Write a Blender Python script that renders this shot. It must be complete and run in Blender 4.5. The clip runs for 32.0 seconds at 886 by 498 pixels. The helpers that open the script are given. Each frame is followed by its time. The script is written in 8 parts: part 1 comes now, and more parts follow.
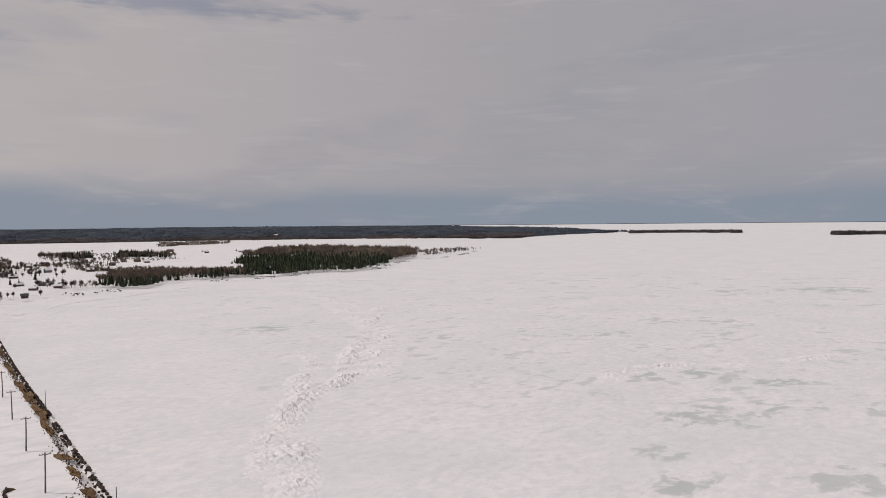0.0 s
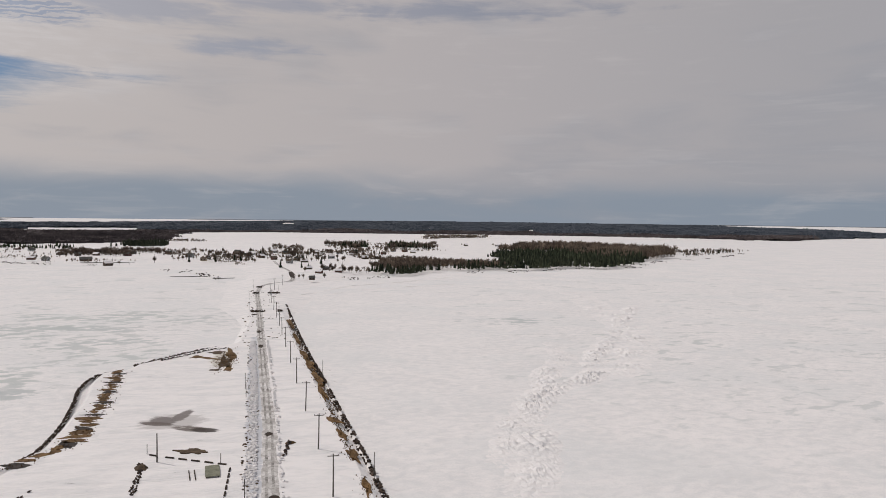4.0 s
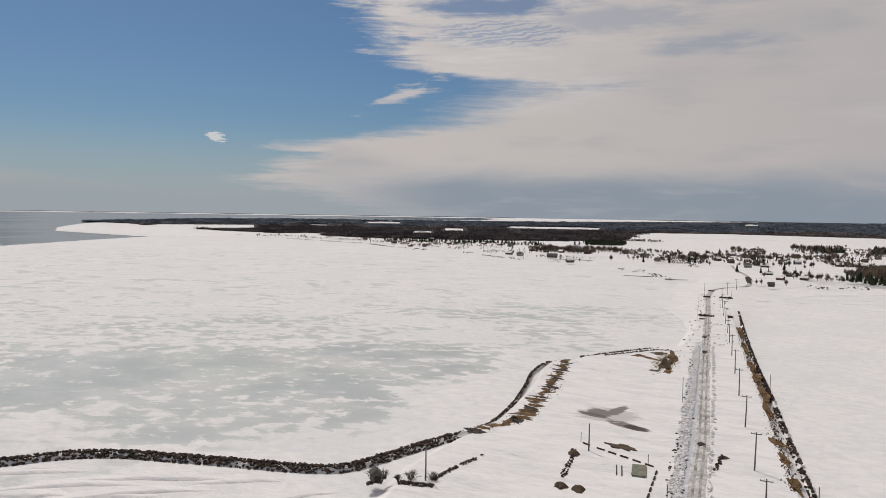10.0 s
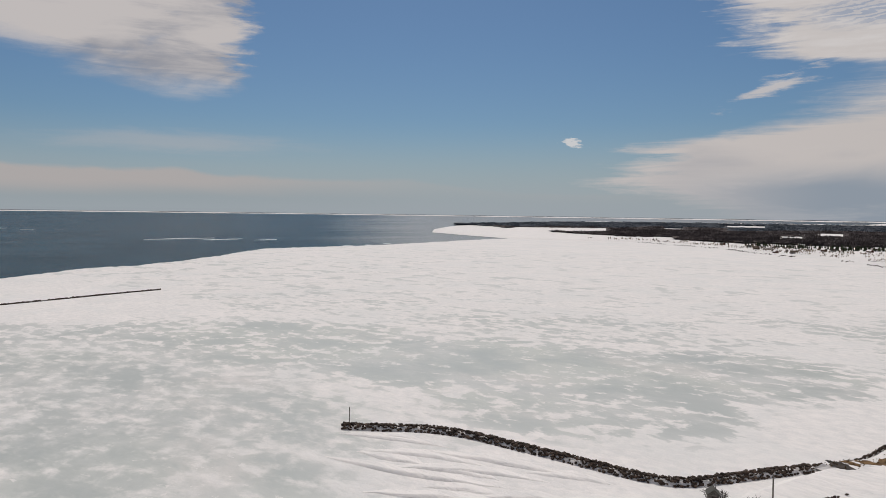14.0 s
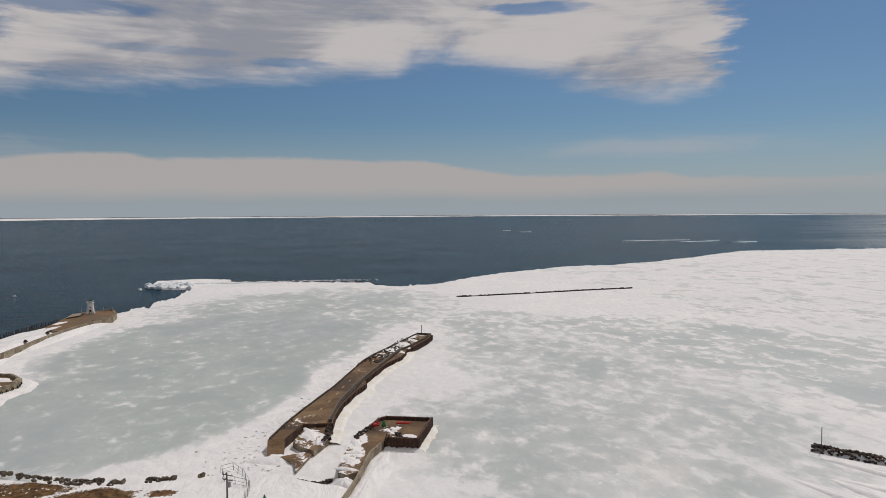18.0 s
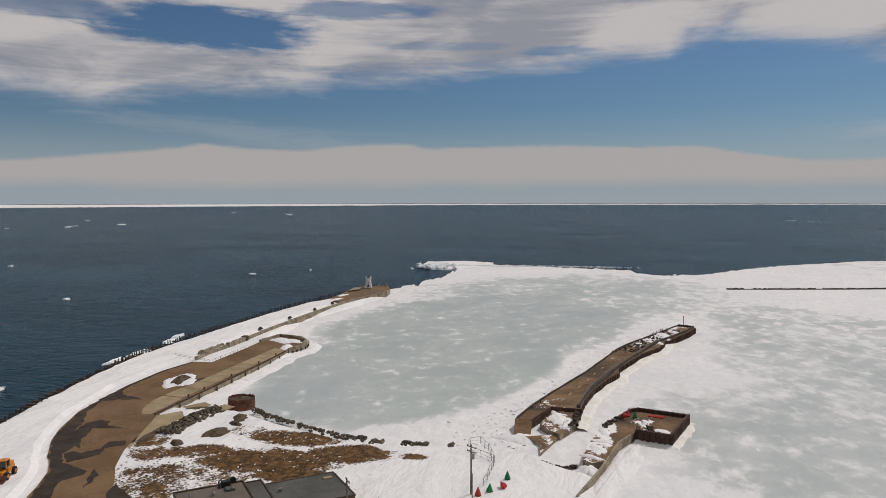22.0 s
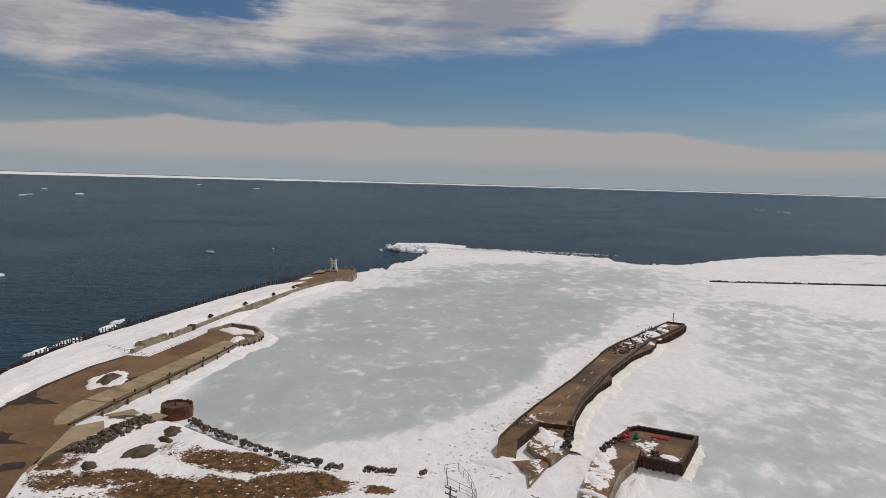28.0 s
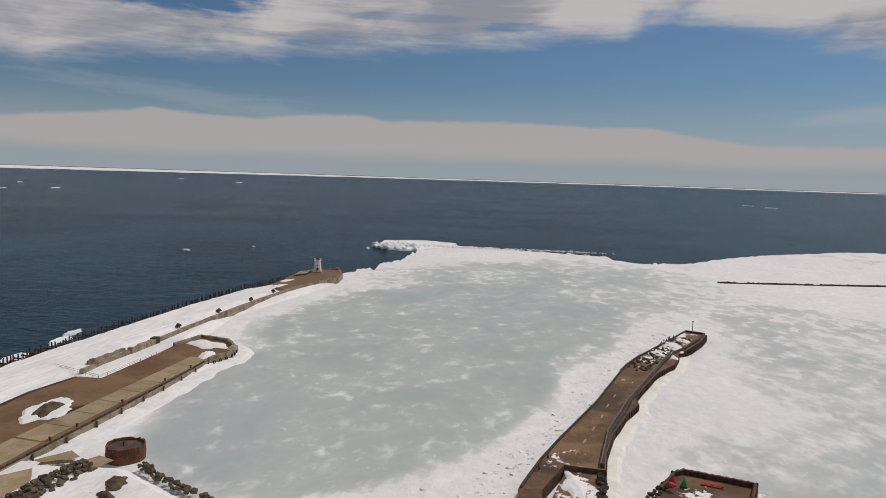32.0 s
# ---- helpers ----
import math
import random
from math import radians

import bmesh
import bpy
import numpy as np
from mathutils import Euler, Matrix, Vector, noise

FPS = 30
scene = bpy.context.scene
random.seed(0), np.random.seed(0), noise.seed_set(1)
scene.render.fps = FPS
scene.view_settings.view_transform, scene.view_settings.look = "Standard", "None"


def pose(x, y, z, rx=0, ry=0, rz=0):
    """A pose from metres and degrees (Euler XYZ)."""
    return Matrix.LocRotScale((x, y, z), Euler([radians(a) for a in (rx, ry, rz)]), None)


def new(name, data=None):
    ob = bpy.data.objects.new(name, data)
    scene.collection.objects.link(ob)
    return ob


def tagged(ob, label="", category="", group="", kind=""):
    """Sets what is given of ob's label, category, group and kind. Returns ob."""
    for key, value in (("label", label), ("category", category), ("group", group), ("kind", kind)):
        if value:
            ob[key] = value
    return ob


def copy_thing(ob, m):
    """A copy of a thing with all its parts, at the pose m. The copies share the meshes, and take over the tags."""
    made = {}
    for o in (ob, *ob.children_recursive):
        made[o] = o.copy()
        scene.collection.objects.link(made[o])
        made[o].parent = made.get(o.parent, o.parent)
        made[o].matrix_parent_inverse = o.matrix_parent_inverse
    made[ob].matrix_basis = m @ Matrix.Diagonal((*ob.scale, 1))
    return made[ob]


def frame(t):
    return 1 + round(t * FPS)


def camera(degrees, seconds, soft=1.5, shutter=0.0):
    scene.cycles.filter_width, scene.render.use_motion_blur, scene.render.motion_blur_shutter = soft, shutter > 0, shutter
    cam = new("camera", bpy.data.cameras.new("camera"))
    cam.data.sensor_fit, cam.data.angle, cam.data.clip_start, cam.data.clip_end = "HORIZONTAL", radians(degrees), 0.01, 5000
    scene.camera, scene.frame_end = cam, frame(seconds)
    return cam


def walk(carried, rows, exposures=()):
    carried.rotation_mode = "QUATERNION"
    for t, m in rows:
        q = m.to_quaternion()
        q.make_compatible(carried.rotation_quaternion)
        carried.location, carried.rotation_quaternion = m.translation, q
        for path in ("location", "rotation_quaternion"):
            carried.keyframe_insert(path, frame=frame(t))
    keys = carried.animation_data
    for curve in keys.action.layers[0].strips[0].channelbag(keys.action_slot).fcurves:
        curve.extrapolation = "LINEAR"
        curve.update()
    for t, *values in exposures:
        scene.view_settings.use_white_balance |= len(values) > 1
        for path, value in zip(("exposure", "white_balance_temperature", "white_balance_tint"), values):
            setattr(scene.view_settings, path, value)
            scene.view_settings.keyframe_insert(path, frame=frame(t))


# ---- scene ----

cam = camera(63.4, 32.0, soft=0.75)

# seconds, eye x, y, z, heading to the left of the causeway, tilt, lean
PATH = [
    (0.0, -1.9, -2.8, 61.4, -33.89, -2.13, -0.54),
    (0.5, -1.7, -3.1, 61.4, -31.49, -2.17, -0.37),
    (1.0, -1.4, -3.4, 61.3, -29.16, -2.18, -0.21),
    (1.5, -1.3, -3.7, 61.2, -26.72, -2.19, -0.05),
    (2.0, -1.2, -4.0, 61.1, -24.37, -2.21, 0.14),
    (2.5, -1.2, -4.1, 61.0, -22.16, -2.27, 0.34),
    (4.5, -0.1, -3.6, 60.5, -10.84, -2.42, 0.71),
    (5.0, 0.3, -3.4, 60.5, -8.00, -2.46, 0.75),
    (5.5, 0.7, -3.5, 60.5, -4.52, -2.47, 0.79),
    (6.0, 1.2, -3.6, 60.6, -0.01, -2.44, 0.84),
    (6.5, 1.7, -3.6, 60.6, 3.37, -2.46, 0.91),
    (7.0, 2.1, -3.4, 60.6, 5.57, -2.47, 0.97),
    (7.5, 2.5, -3.1, 60.5, 7.98, -2.53, 0.99),
    (8.0, 3.0, -2.7, 60.4, 10.66, -2.59, 0.97),
    (8.5, 3.5, -2.4, 60.5, 13.73, -2.70, 0.92),
    (9.0, 4.1, -2.2, 60.6, 16.87, -2.77, 0.87),
    (9.5, 4.5, -2.1, 60.6, 19.36, -2.77, 0.87),
    (10.0, 4.8, -1.9, 60.5, 21.72, -2.80, 0.91),
    (10.5, 5.1, -1.5, 60.4, 24.68, -2.84, 0.95),
    (11.0, 5.3, -1.2, 60.3, 28.16, -2.88, 0.97),
    (11.5, 5.6, -0.8, 60.1, 31.81, -2.87, 0.95),
    (12.0, 6.0, -0.5, 60.0, 35.26, -2.88, 0.88),
    (12.5, 6.2, -0.1, 60.0, 38.44, -2.92, 0.82),
    (13.0, 6.5, 0.3, 60.0, 41.64, -2.97, 0.78),
    (13.5, 6.7, 0.8, 59.9, 44.89, -2.99, 0.78),
    (14.0, 6.9, 1.4, 59.7, 49.37, -2.92, 0.80),
    (14.5, 7.1, 1.9, 59.5, 53.30, -2.89, 0.85),
    (16.5, 6.9, 4.7, 58.3, 71.60, -2.77, -0.28),
    (17.0, 7.3, 5.7, 58.4, 77.98, -2.81, -0.30),
    (17.5, 7.4, 6.5, 58.3, 82.44, -2.87, -0.32),
    (18.0, 7.2, 7.1, 58.1, 86.28, -2.87, -0.35),
    (18.5, 6.6, 7.5, 57.7, 90.49, -2.90, -0.36),
    (19.0, 5.9, 7.8, 57.3, 94.15, -2.97, -0.38),
    (19.5, 5.3, 8.1, 57.1, 96.98, -3.10, -0.40),
    (20.0, 4.7, 8.4, 56.9, 99.60, -3.23, -0.39),
    (20.5, 4.3, 8.8, 56.7, 103.10, -3.30, -0.38),
    (21.0, 3.9, 9.2, 56.6, 106.01, -3.40, -0.34),
    (21.5, 3.5, 9.4, 56.5, 106.82, -3.63, -0.24),
    (22.0, 3.0, 9.4, 56.3, 107.11, -3.79, -0.08),
    (22.5, 2.4, 9.3, 56.3, 107.04, -3.96, 0.10),
    (23.0, 1.5, 8.9, 56.3, 106.82, -4.07, 0.30),
    (23.5, 0.2, 8.5, 56.3, 106.62, -4.32, 0.52),
    (24.0, -1.4, 7.9, 56.4, 106.53, -4.49, 0.71),
    (24.5, -3.3, 7.3, 56.4, 106.39, -4.63, 0.87),
    (25.0, -5.5, 6.6, 56.5, 106.25, -4.79, 1.02),
    (25.5, -7.8, 5.7, 56.5, 106.06, -4.92, 1.18),
    (27.5, -19.9, 1.2, 56.3, 105.03, -5.34, 1.62),
    (28.0, -23.1, -0.2, 56.4, 104.60, -5.40, 1.70),
    (28.5, -26.4, -1.5, 56.4, 104.18, -5.53, 1.78),
    (29.0, -29.7, -2.9, 56.5, 103.96, -5.53, 1.83),
    (29.5, -33.1, -4.2, 56.5, 103.81, -5.59, 1.85),
    (30.0, -36.5, -5.5, 56.5, 103.72, -5.66, 1.85),
    (30.5, -39.8, -6.9, 56.5, 103.66, -5.72, 1.85),
    (31.0, -43.0, -8.4, 56.4, 103.53, -5.78, 1.86),
    (31.5, -46.3, -9.9, 56.2, 103.42, -5.79, 1.87),
    (32.0, -49.6, -11.3, 56.0, 103.37, -5.78, 1.88),
]
walk(cam, [(t, pose(x, y, z, 0, 0, yaw) @ pose(0, 0, 0, 90 + tilt) @ pose(0, 0, 0, 0, 0, lean))
           for t, x, y, z, yaw, tilt, lean in PATH],
     [(0, -0.06, 6500, 13.5), (2.5, -0.06, 6490, 13), (5, -0.03, 6490, 10.8), (9, 0.0, 6520, 10), (14, 0.0, 6520, 10.3), (18, -0.03, 6470, 10), (32, -0.05, 6450, 10.5)])

# ---- sun and sky ----
SUN_LEFT, SUN_UP = 52, 50  # degrees left of the causeway's heading, degrees above the horizon
sun = new("sun", bpy.data.lights.new("sun", "SUN"))
sun.data.energy, sun.data.angle, sun.data.color = 2.13, radians(0.6), (1.0, 0.955, 0.90)
sun.matrix_world = pose(0, 0, 200, 90 - SUN_UP, 0, 180 + SUN_LEFT)

world = bpy.data.worlds.new("winter_sky")
scene.world = world
world.use_nodes = True


class Nodes:
    """A small writer of node trees: each method adds a node and gives back its output."""

    def __init__(self, tree):
        self.tree = tree
        tree.nodes.clear()

    def add(self, kind, **props):
        node = self.tree.nodes.new(kind)
        for key, value in props.items():
            setattr(node, key, value)
        return node

    def put(self, socket, value):
        if isinstance(value, bpy.types.NodeSocket):
            self.tree.links.new(value, socket)
        elif value is not None:
            socket.default_value = value

    def math(self, op, a, b=None, c=None, clamp=False):
        node = self.add("ShaderNodeMath", operation=op, use_clamp=clamp)
        for socket, value in zip(node.inputs, (a, b, c)):
            self.put(socket, value)
        return node.outputs[0]

    def vmath(self, op, a, b=None):
        node = self.add("ShaderNodeVectorMath", operation=op)
        self.put(node.inputs[0], a)
        self.put(node.inputs[1], b)
        return node.outputs["Value" if op in ("LENGTH", "DOT_PRODUCT") else "Vector"]

    def noise(self, vector, scale, detail=3.0, rough=0.55, distort=0.0):
        node = self.add("ShaderNodeTexNoise")
        self.put(node.inputs["Vector"], vector)
        for key, value in (("Scale", scale), ("Detail", detail), ("Roughness", rough), ("Distortion", distort)):
            self.put(node.inputs[key], value)
        return node.outputs["Fac"]

    def voronoi(self, vector, scale, feature="F1"):
        node = self.add("ShaderNodeTexVoronoi", feature=feature)
        self.put(node.inputs["Vector"], vector)
        self.put(node.inputs["Scale"], scale)
        return node.outputs[0]

    def mapping(self, vector, loc=(0, 0, 0), rot=(0, 0, 0), scale=(1, 1, 1), kind="POINT"):
        node = self.add("ShaderNodeMapping", vector_type=kind)
        self.put(node.inputs["Vector"], vector)
        for key, value in (("Location", loc), ("Rotation", rot), ("Scale", scale)):
            self.put(node.inputs[key], value)
        return node.outputs[0]

    def span(self, value, low, high, to_low=0.0, to_high=1.0, smooth=True):
        node = self.add("ShaderNodeMapRange", interpolation_type="SMOOTHSTEP" if smooth else "LINEAR")
        for socket, v in zip(node.inputs, (value, low, high, to_low, to_high)):
            self.put(socket, v)
        return node.outputs[0]

    def ramp(self, value, stops, low=0.0, high=1.0):
        """stops: (place, colour or number) with places between low and high."""
        node = self.add("ShaderNodeValToRGB")
        self.put(node.inputs[0], self.span(value, low, high, smooth=False))
        e = node.color_ramp.elements
        while len(e) < len(stops):
            e.new(0.5)
        for item, (place, colour) in zip(e, stops):
            item.position = (place - low) / (high - low)
            item.color = (*colour, 1) if isinstance(colour, tuple) else (colour, colour, colour, 1)
        return node.outputs[0]

    def mix(self, fac, a, b):
        node = self.add("ShaderNodeMix", data_type="RGBA")
        self.put(node.inputs[0], fac)
        self.put(node.inputs[6], (*a, 1) if isinstance(a, tuple) else a)
        self.put(node.inputs[7], (*b, 1) if isinstance(b, tuple) else b)
        return node.outputs[2]


n = Nodes(world.node_tree)
way = n.add("ShaderNodeTexCoord").outputs["Generated"]
split = n.add("ShaderNodeSeparateXYZ")
n.put(split.inputs[0], way)
wx, wy, wz = split.outputs
left = n.math("MULTIPLY", n.math("ARCTAN2", n.math("MULTIPLY", wx, -1.0), wy), 57.29578)
up = n.math("MULTIPLY", n.math("ARCSINE", wz), 57.29578)
# cloud fields, drawn out sideways as all clouds are near the horizon
at = n.add("ShaderNodeCombineXYZ")
n.put(at.inputs[0], n.math("MULTIPLY", left, 0.1))
n.put(at.inputs[1], n.math("MULTIPLY", up, 0.36))
at = at.outputs[0]


def around(field):
    return n.math("SUBTRACT", field, 0.5)


soft = around(n.noise(n.mapping(at, rot=(0, 0, radians(6))), 0.42, 3.0, 0.5, 0.5))
mid = around(n.noise(n.mapping(at, (7, 3, 0), rot=(0, 0, radians(-5))), 1.15, 5.0, 0.55, 0.6))
fine = around(n.noise(at, 3.4, 6.0, 0.62, 0.5))
comb_way = n.mapping(at, rot=(0, 0, radians(-18)), scale=(0.45, 1.6, 1.0))
hair = around(n.noise(comb_way, 3.0, 5.0, 0.62, 0.8))
rag = n.math("ADD", n.math("MULTIPLY", mid, 0.9), n.math("ADD", n.math("MULTIPLY", fine, 0.55), n.math("MULTIPLY", hair, 0.55)))


def oval(a, e, ra, re, tilt=0.0):
    """How far out a direction lies from an oval patch of sky: 1 on its rim."""
    here = n.add("ShaderNodeCombineXYZ")
    da, de = n.math("SUBTRACT", left, a), n.math("SUBTRACT", up, e)
    n.put(here.inputs[0], n.math("DIVIDE", da, ra))
    n.put(here.inputs[1], n.math("DIVIDE", n.math("SUBTRACT", de, n.math("MULTIPLY", da, tilt)), re))
    return n.vmath("LENGTH", here.outputs[0])


def line_of(value, stops, low, high, top):
    return n.math("MULTIPLY", n.ramp(value, [(a, b / top) for a, b in stops], low, high), top)


sky = n.add("ShaderNodeTexSky", sky_type="NISHITA", sun_disc=False, sun_elevation=radians(SUN_UP),
            sun_rotation=radians(-SUN_LEFT), altitude=60.0, air_density=1.0, dust_density=0.6, ozone_density=2.0)
clear = n.vmath("MULTIPLY", sky.outputs[0], (0.0305, 0.0402, 0.0492))
# pale haze over the horizon
haze = n.span(up, 7.5, -0.2)
clear = n.mix(n.math("MULTIPLY", haze, 0.85), clear, (0.335, 0.375, 0.420))

# 1: the closed grey sheet over the land, with its ragged edge
edge = line_of(up, [(0.0, 29), (1.2, 31), (1.9, 36.3), (2.5, 38.0), (3.3, 36.4), (4.4, 34.2), (5.3, 34.8), (5.9, 30.5), (6.6, 26.0), (8.1, 22.6), (9.0, 21.5), (9.8, 20.0), (10.4, 19.0), (10.8, 22.5), (11.2, 25.0), (11.8, 27.0), (13.4, 26.8), (15.2, 28.8), (18.0, 31.0)], 0.0, 20.0, 60.0)
gap = n.math("ADD", n.math("SUBTRACT", edge, left), n.math("ADD", n.math("MULTIPLY", fine, 5.0), n.math("MULTIPLY", hair, 10.0)))
cover1 = n.span(gap, -1.2, line_of(up, [(0.0, 5.0), (5.0, 4.0), (7.0, 9.0), (10.2, 10.0), (11.0, 3.4), (20.0, 3.4)], 0.0, 20.0, 12.0))
cover1 = n.math("MAXIMUM", cover1, n.span(n.math("ADD", oval(24.9, 9.3, 2.7, 0.55, -0.33), n.math("MULTIPLY", n.math("ADD", fine, hair), 3.6)), 1.25, 0.05, 0.0, 0.85))
cover1 = n.math("MULTIPLY", cover1, n.span(left, -150.0, -140.0))
# thin places: rippled cirrus and blue holes high up near the edge
rib = n.add("ShaderNodeTexWave", wave_type="BANDS", bands_direction="Y")
n.put(rib.inputs["Vector"], n.mapping(at, rot=(0, 0, radians(24)), scale=(1.0, 1.0, 1.0)))
for key, value in (("Scale", 3.1), ("Distortion", 8.0), ("Detail", 4.0), ("Detail Scale", 2.6)):
    n.put(rib.inputs[key], value)
thin = n.math("MULTIPLY", n.span(n.math("ADD", oval(17.5, 13.9, 6.0, 1.2), n.math("MULTIPLY", rag, 1.4)), 1.2, 0.5), n.span(rib.outputs["Fac"], 0.25, 0.75, 0.18, 0.50))
for a, e, ra, re, much in ((18.5, 15.9, 6.5, 0.75, 0.80), (9.5, 10.0, 3.0, 0.4, 0.40), (2.0, 12.7, 4.5, 0.7, 0.36), (8.0, 14.8, 6.0, 0.9, 0.30), (-13.0, 15.9, 12.0, 0.7, 0.38), (-2.0, 15.9, 6.0, 0.6, 0.30)):
    thin = n.math("MAXIMUM", thin, n.math("MULTIPLY", n.span(n.math("ADD", oval(a, e, ra, re), n.math("MULTIPLY", rag, 3.0)), 1.5, 0.2), much))
cover1 = n.math("SUBTRACT", cover1, thin, clamp=True)
tone1 = n.ramp(left, [(-80, (0.335, 0.340, 0.372)), (-40, (0.375, 0.368, 0.382)), (-16, (0.435, 0.412, 0.415)), (4, (0.482, 0.450, 0.440)), (18, (0.515, 0.480, 0.465)), (34, (0.535, 0.498, 0.485))], -80, 60)
low1 = n.math("ADD", up, n.math("ADD", n.math("MULTIPLY", soft, 4.0), n.math("MULTIPLY", mid, 1.6)))
tone1 = n.mix(n.math("MULTIPLY", n.span(low1, 4.3, 1.4), n.span(left, 36.0, 20.0, 0.12, 0.9)), tone1, (0.235, 0.285, 0.345))
tone1 = n.mix(n.math("MULTIPLY", n.span(n.math("ADD", soft, n.math("MULTIPLY", mid, 0.5)), -0.02, 0.22), 0.50), tone1, (0.30, 0.315, 0.35))
tone1 = n.mix(n.math("MULTIPLY", n.span(n.math("ADD", mid, n.math("MULTIPLY", hair, 0.5)), 0.0, 0.3), 0.22), tone1, (0.60, 0.565, 0.55))
# brighter, whiter rags where the sheet breaks up
tone1 = n.mix(n.math("MULTIPLY", n.math("MULTIPLY", n.span(up, 6.5, 10.0), n.span(left, 2.0, 20.0)), n.span(rag, -0.1, 0.25, 0.25, 0.75)), tone1, (0.62, 0.595, 0.59))

# 2: the broken bank high over the open water
low2 = line_of(left, [(60, 10.5), (64, 9.8), (66, 8.9), (72, 9.0), (76, 10.0), (80, 11.0), (85, 11.6), (88.6, 11.6), (90, 10.5), (96, 10.6), (101, 10.1), (105, 9.8), (110, 9.5), (115, 9.2), (117.5, 8.7), (122, 8.4), (128, 8.1), (132.7, 7.2), (141, 7.9), (170, 7.2)], 60, 180, 20.0)
high2 = n.math("ADD", n.math("SUBTRACT", up, low2), n.math("ADD", n.math("MULTIPLY", mid, 2.2), n.math("MULTIPLY", n.math("ADD", fine, n.math("MULTIPLY", hair, 0.6)), 1.3)))
cover2 = n.math("MULTIPLY", n.span(high2, -0.8, 1.7), n.span(n.math("ADD", left, n.math("ADD", n.math("MULTIPLY", mid, 9.0), n.math("MULTIPLY", n.math("ADD", fine, n.math("MULTIPLY", hair, 0.5)), 7.0))), 63.6, 66.8))
for a, e, ra, re, much in ((124.5, 12.8, 8.0, 1.7, 1.0), (136.0, 13.3, 8.0, 0.8, 0.6), (114.0, 14.5, 5.5, 0.75, 0.7), (79.0, 15.5, 4.0, 0.55, 0.8), (98.0, 11.5, 3.2, 0.35, 0.6), (84.0, 10.9, 5.5, 0.55, 0.55), (108.0, 12.0, 6.0, 0.35, 0.35)):
    cover2 = n.math("MULTIPLY", cover2, n.math("SUBTRACT", 1.0, n.math("MULTIPLY", n.span(n.math("ADD", oval(a, e, ra, re), n.math("MULTIPLY", rag, 1.3)), 1.2, 0.62), much)))
cover2 = n.math("MULTIPLY", cover2, n.span(n.math("ADD", mid, n.math("MULTIPLY", fine, 0.5)), -0.30, -0.08, 0.72, 1.0))
tone2 = n.mix(n.span(n.math("ADD", soft, n.math("ADD", n.math("MULTIPLY", mid, 0.8), n.math("MULTIPLY", hair, 0.35))), -0.22, 0.14), (0.278, 0.287, 0.326), (0.520, 0.490, 0.484))

# 3: the low band over the horizon
top3 = line_of(left, [(44, 1.6), (52, 2.6), (60, 2.45), (66.8, 2.6), (69.8, 3.1), (74, 2.9), (80, 3.0), (85, 3.75), (88, 4.25), (92, 4.2), (97, 4.4), (101, 4.4), (107.7, 4.15), (110, 4.55), (115, 4.5), (118, 4.1), (122, 4.1), (126, 4.3), (129, 3.9), (134, 3.3), (141, 2.8), (165, 2.6)], 40, 180, 10.0)
deep3 = n.math("ADD", n.math("SUBTRACT", top3, up), n.math("ADD", n.math("MULTIPLY", fine, 0.5), n.math("MULTIPLY", mid, 0.5)))
cover3 = n.math("MULTIPLY", n.span(deep3, -0.12, 0.30), n.span(left, 46.0, 72.0, 0.22, 0.92))
cover3 = n.math("MULTIPLY", cover3, n.span(up, 0.1, 1.3, 0.45, 1.0))
tone3 = n.mix(n.span(n.math("ADD", up, n.math("MULTIPLY", soft, 2.0)), 0.7, 2.2), (0.295, 0.337, 0.362), (0.415, 0.386, 0.378))

# 4: thin veils and one small wisp in the clear part
veil = n.math("MULTIPLY", n.span(n.math("ADD", oval(70.0, 4.9, 11.0, 0.9), n.math("MULTIPLY", rag, 1.2)), 1.2, 0.2), 0.5)
veil = n.math("MAXIMUM", veil, n.math("MULTIPLY", n.span(n.math("ADD", oval(126.0, 5.6, 12.0, 0.8, 0.10), n.math("MULTIPLY", rag, 2.6)), 1.2, 0.1), 0.22))
wisp = n.span(n.math("ADD", oval(39.2, 5.52, 0.9, 0.30, 0.22), n.math("MULTIPLY", n.math("ADD", n.math("MULTIPLY", fine, 1.3), around(n.noise(at, 14.0, 4.0, 0.6))), 3.4)), 1.0, 0.35, 0.0, 0.8)

colour = n.mix(veil, clear, (0.40, 0.41, 0.43))
colour = n.mix(wisp, colour, (0.66, 0.64, 0.63))
colour = n.mix(cover3, colour, tone3)
colour = n.mix(cover2, colour, tone2)
colour = n.mix(cover1, colour, tone1)
back = n.add("ShaderNodeBackground")
n.put(back.inputs[0], colour)
out = n.add("ShaderNodeOutputWorld")
n.put(out.inputs[0], back.outputs[0])

# ---- materials ----


def material(name, paint):
    """A node material; paint(n, where, bsdf) fills it in, where being the place on the object."""
    m = bpy.data.materials.new(name)
    m.use_nodes = True
    nn = Nodes(m.node_tree)
    shader = nn.add("ShaderNodeBsdfPrincipled")
    final = nn.add("ShaderNodeOutputMaterial")
    nn.put(final.inputs[0], shader.outputs[0])
    paint(nn, nn.add("ShaderNodeTexCoord").outputs["Object"], shader)
    return m


def bump(nn, shader, height, strength, depth):
    node = nn.add("ShaderNodeBump")
    nn.put(node.inputs["Strength"], strength)
    nn.put(node.inputs["Distance"], depth)
    nn.put(node.inputs["Height"], height)
    nn.put(shader.inputs["Normal"], node.outputs[0])


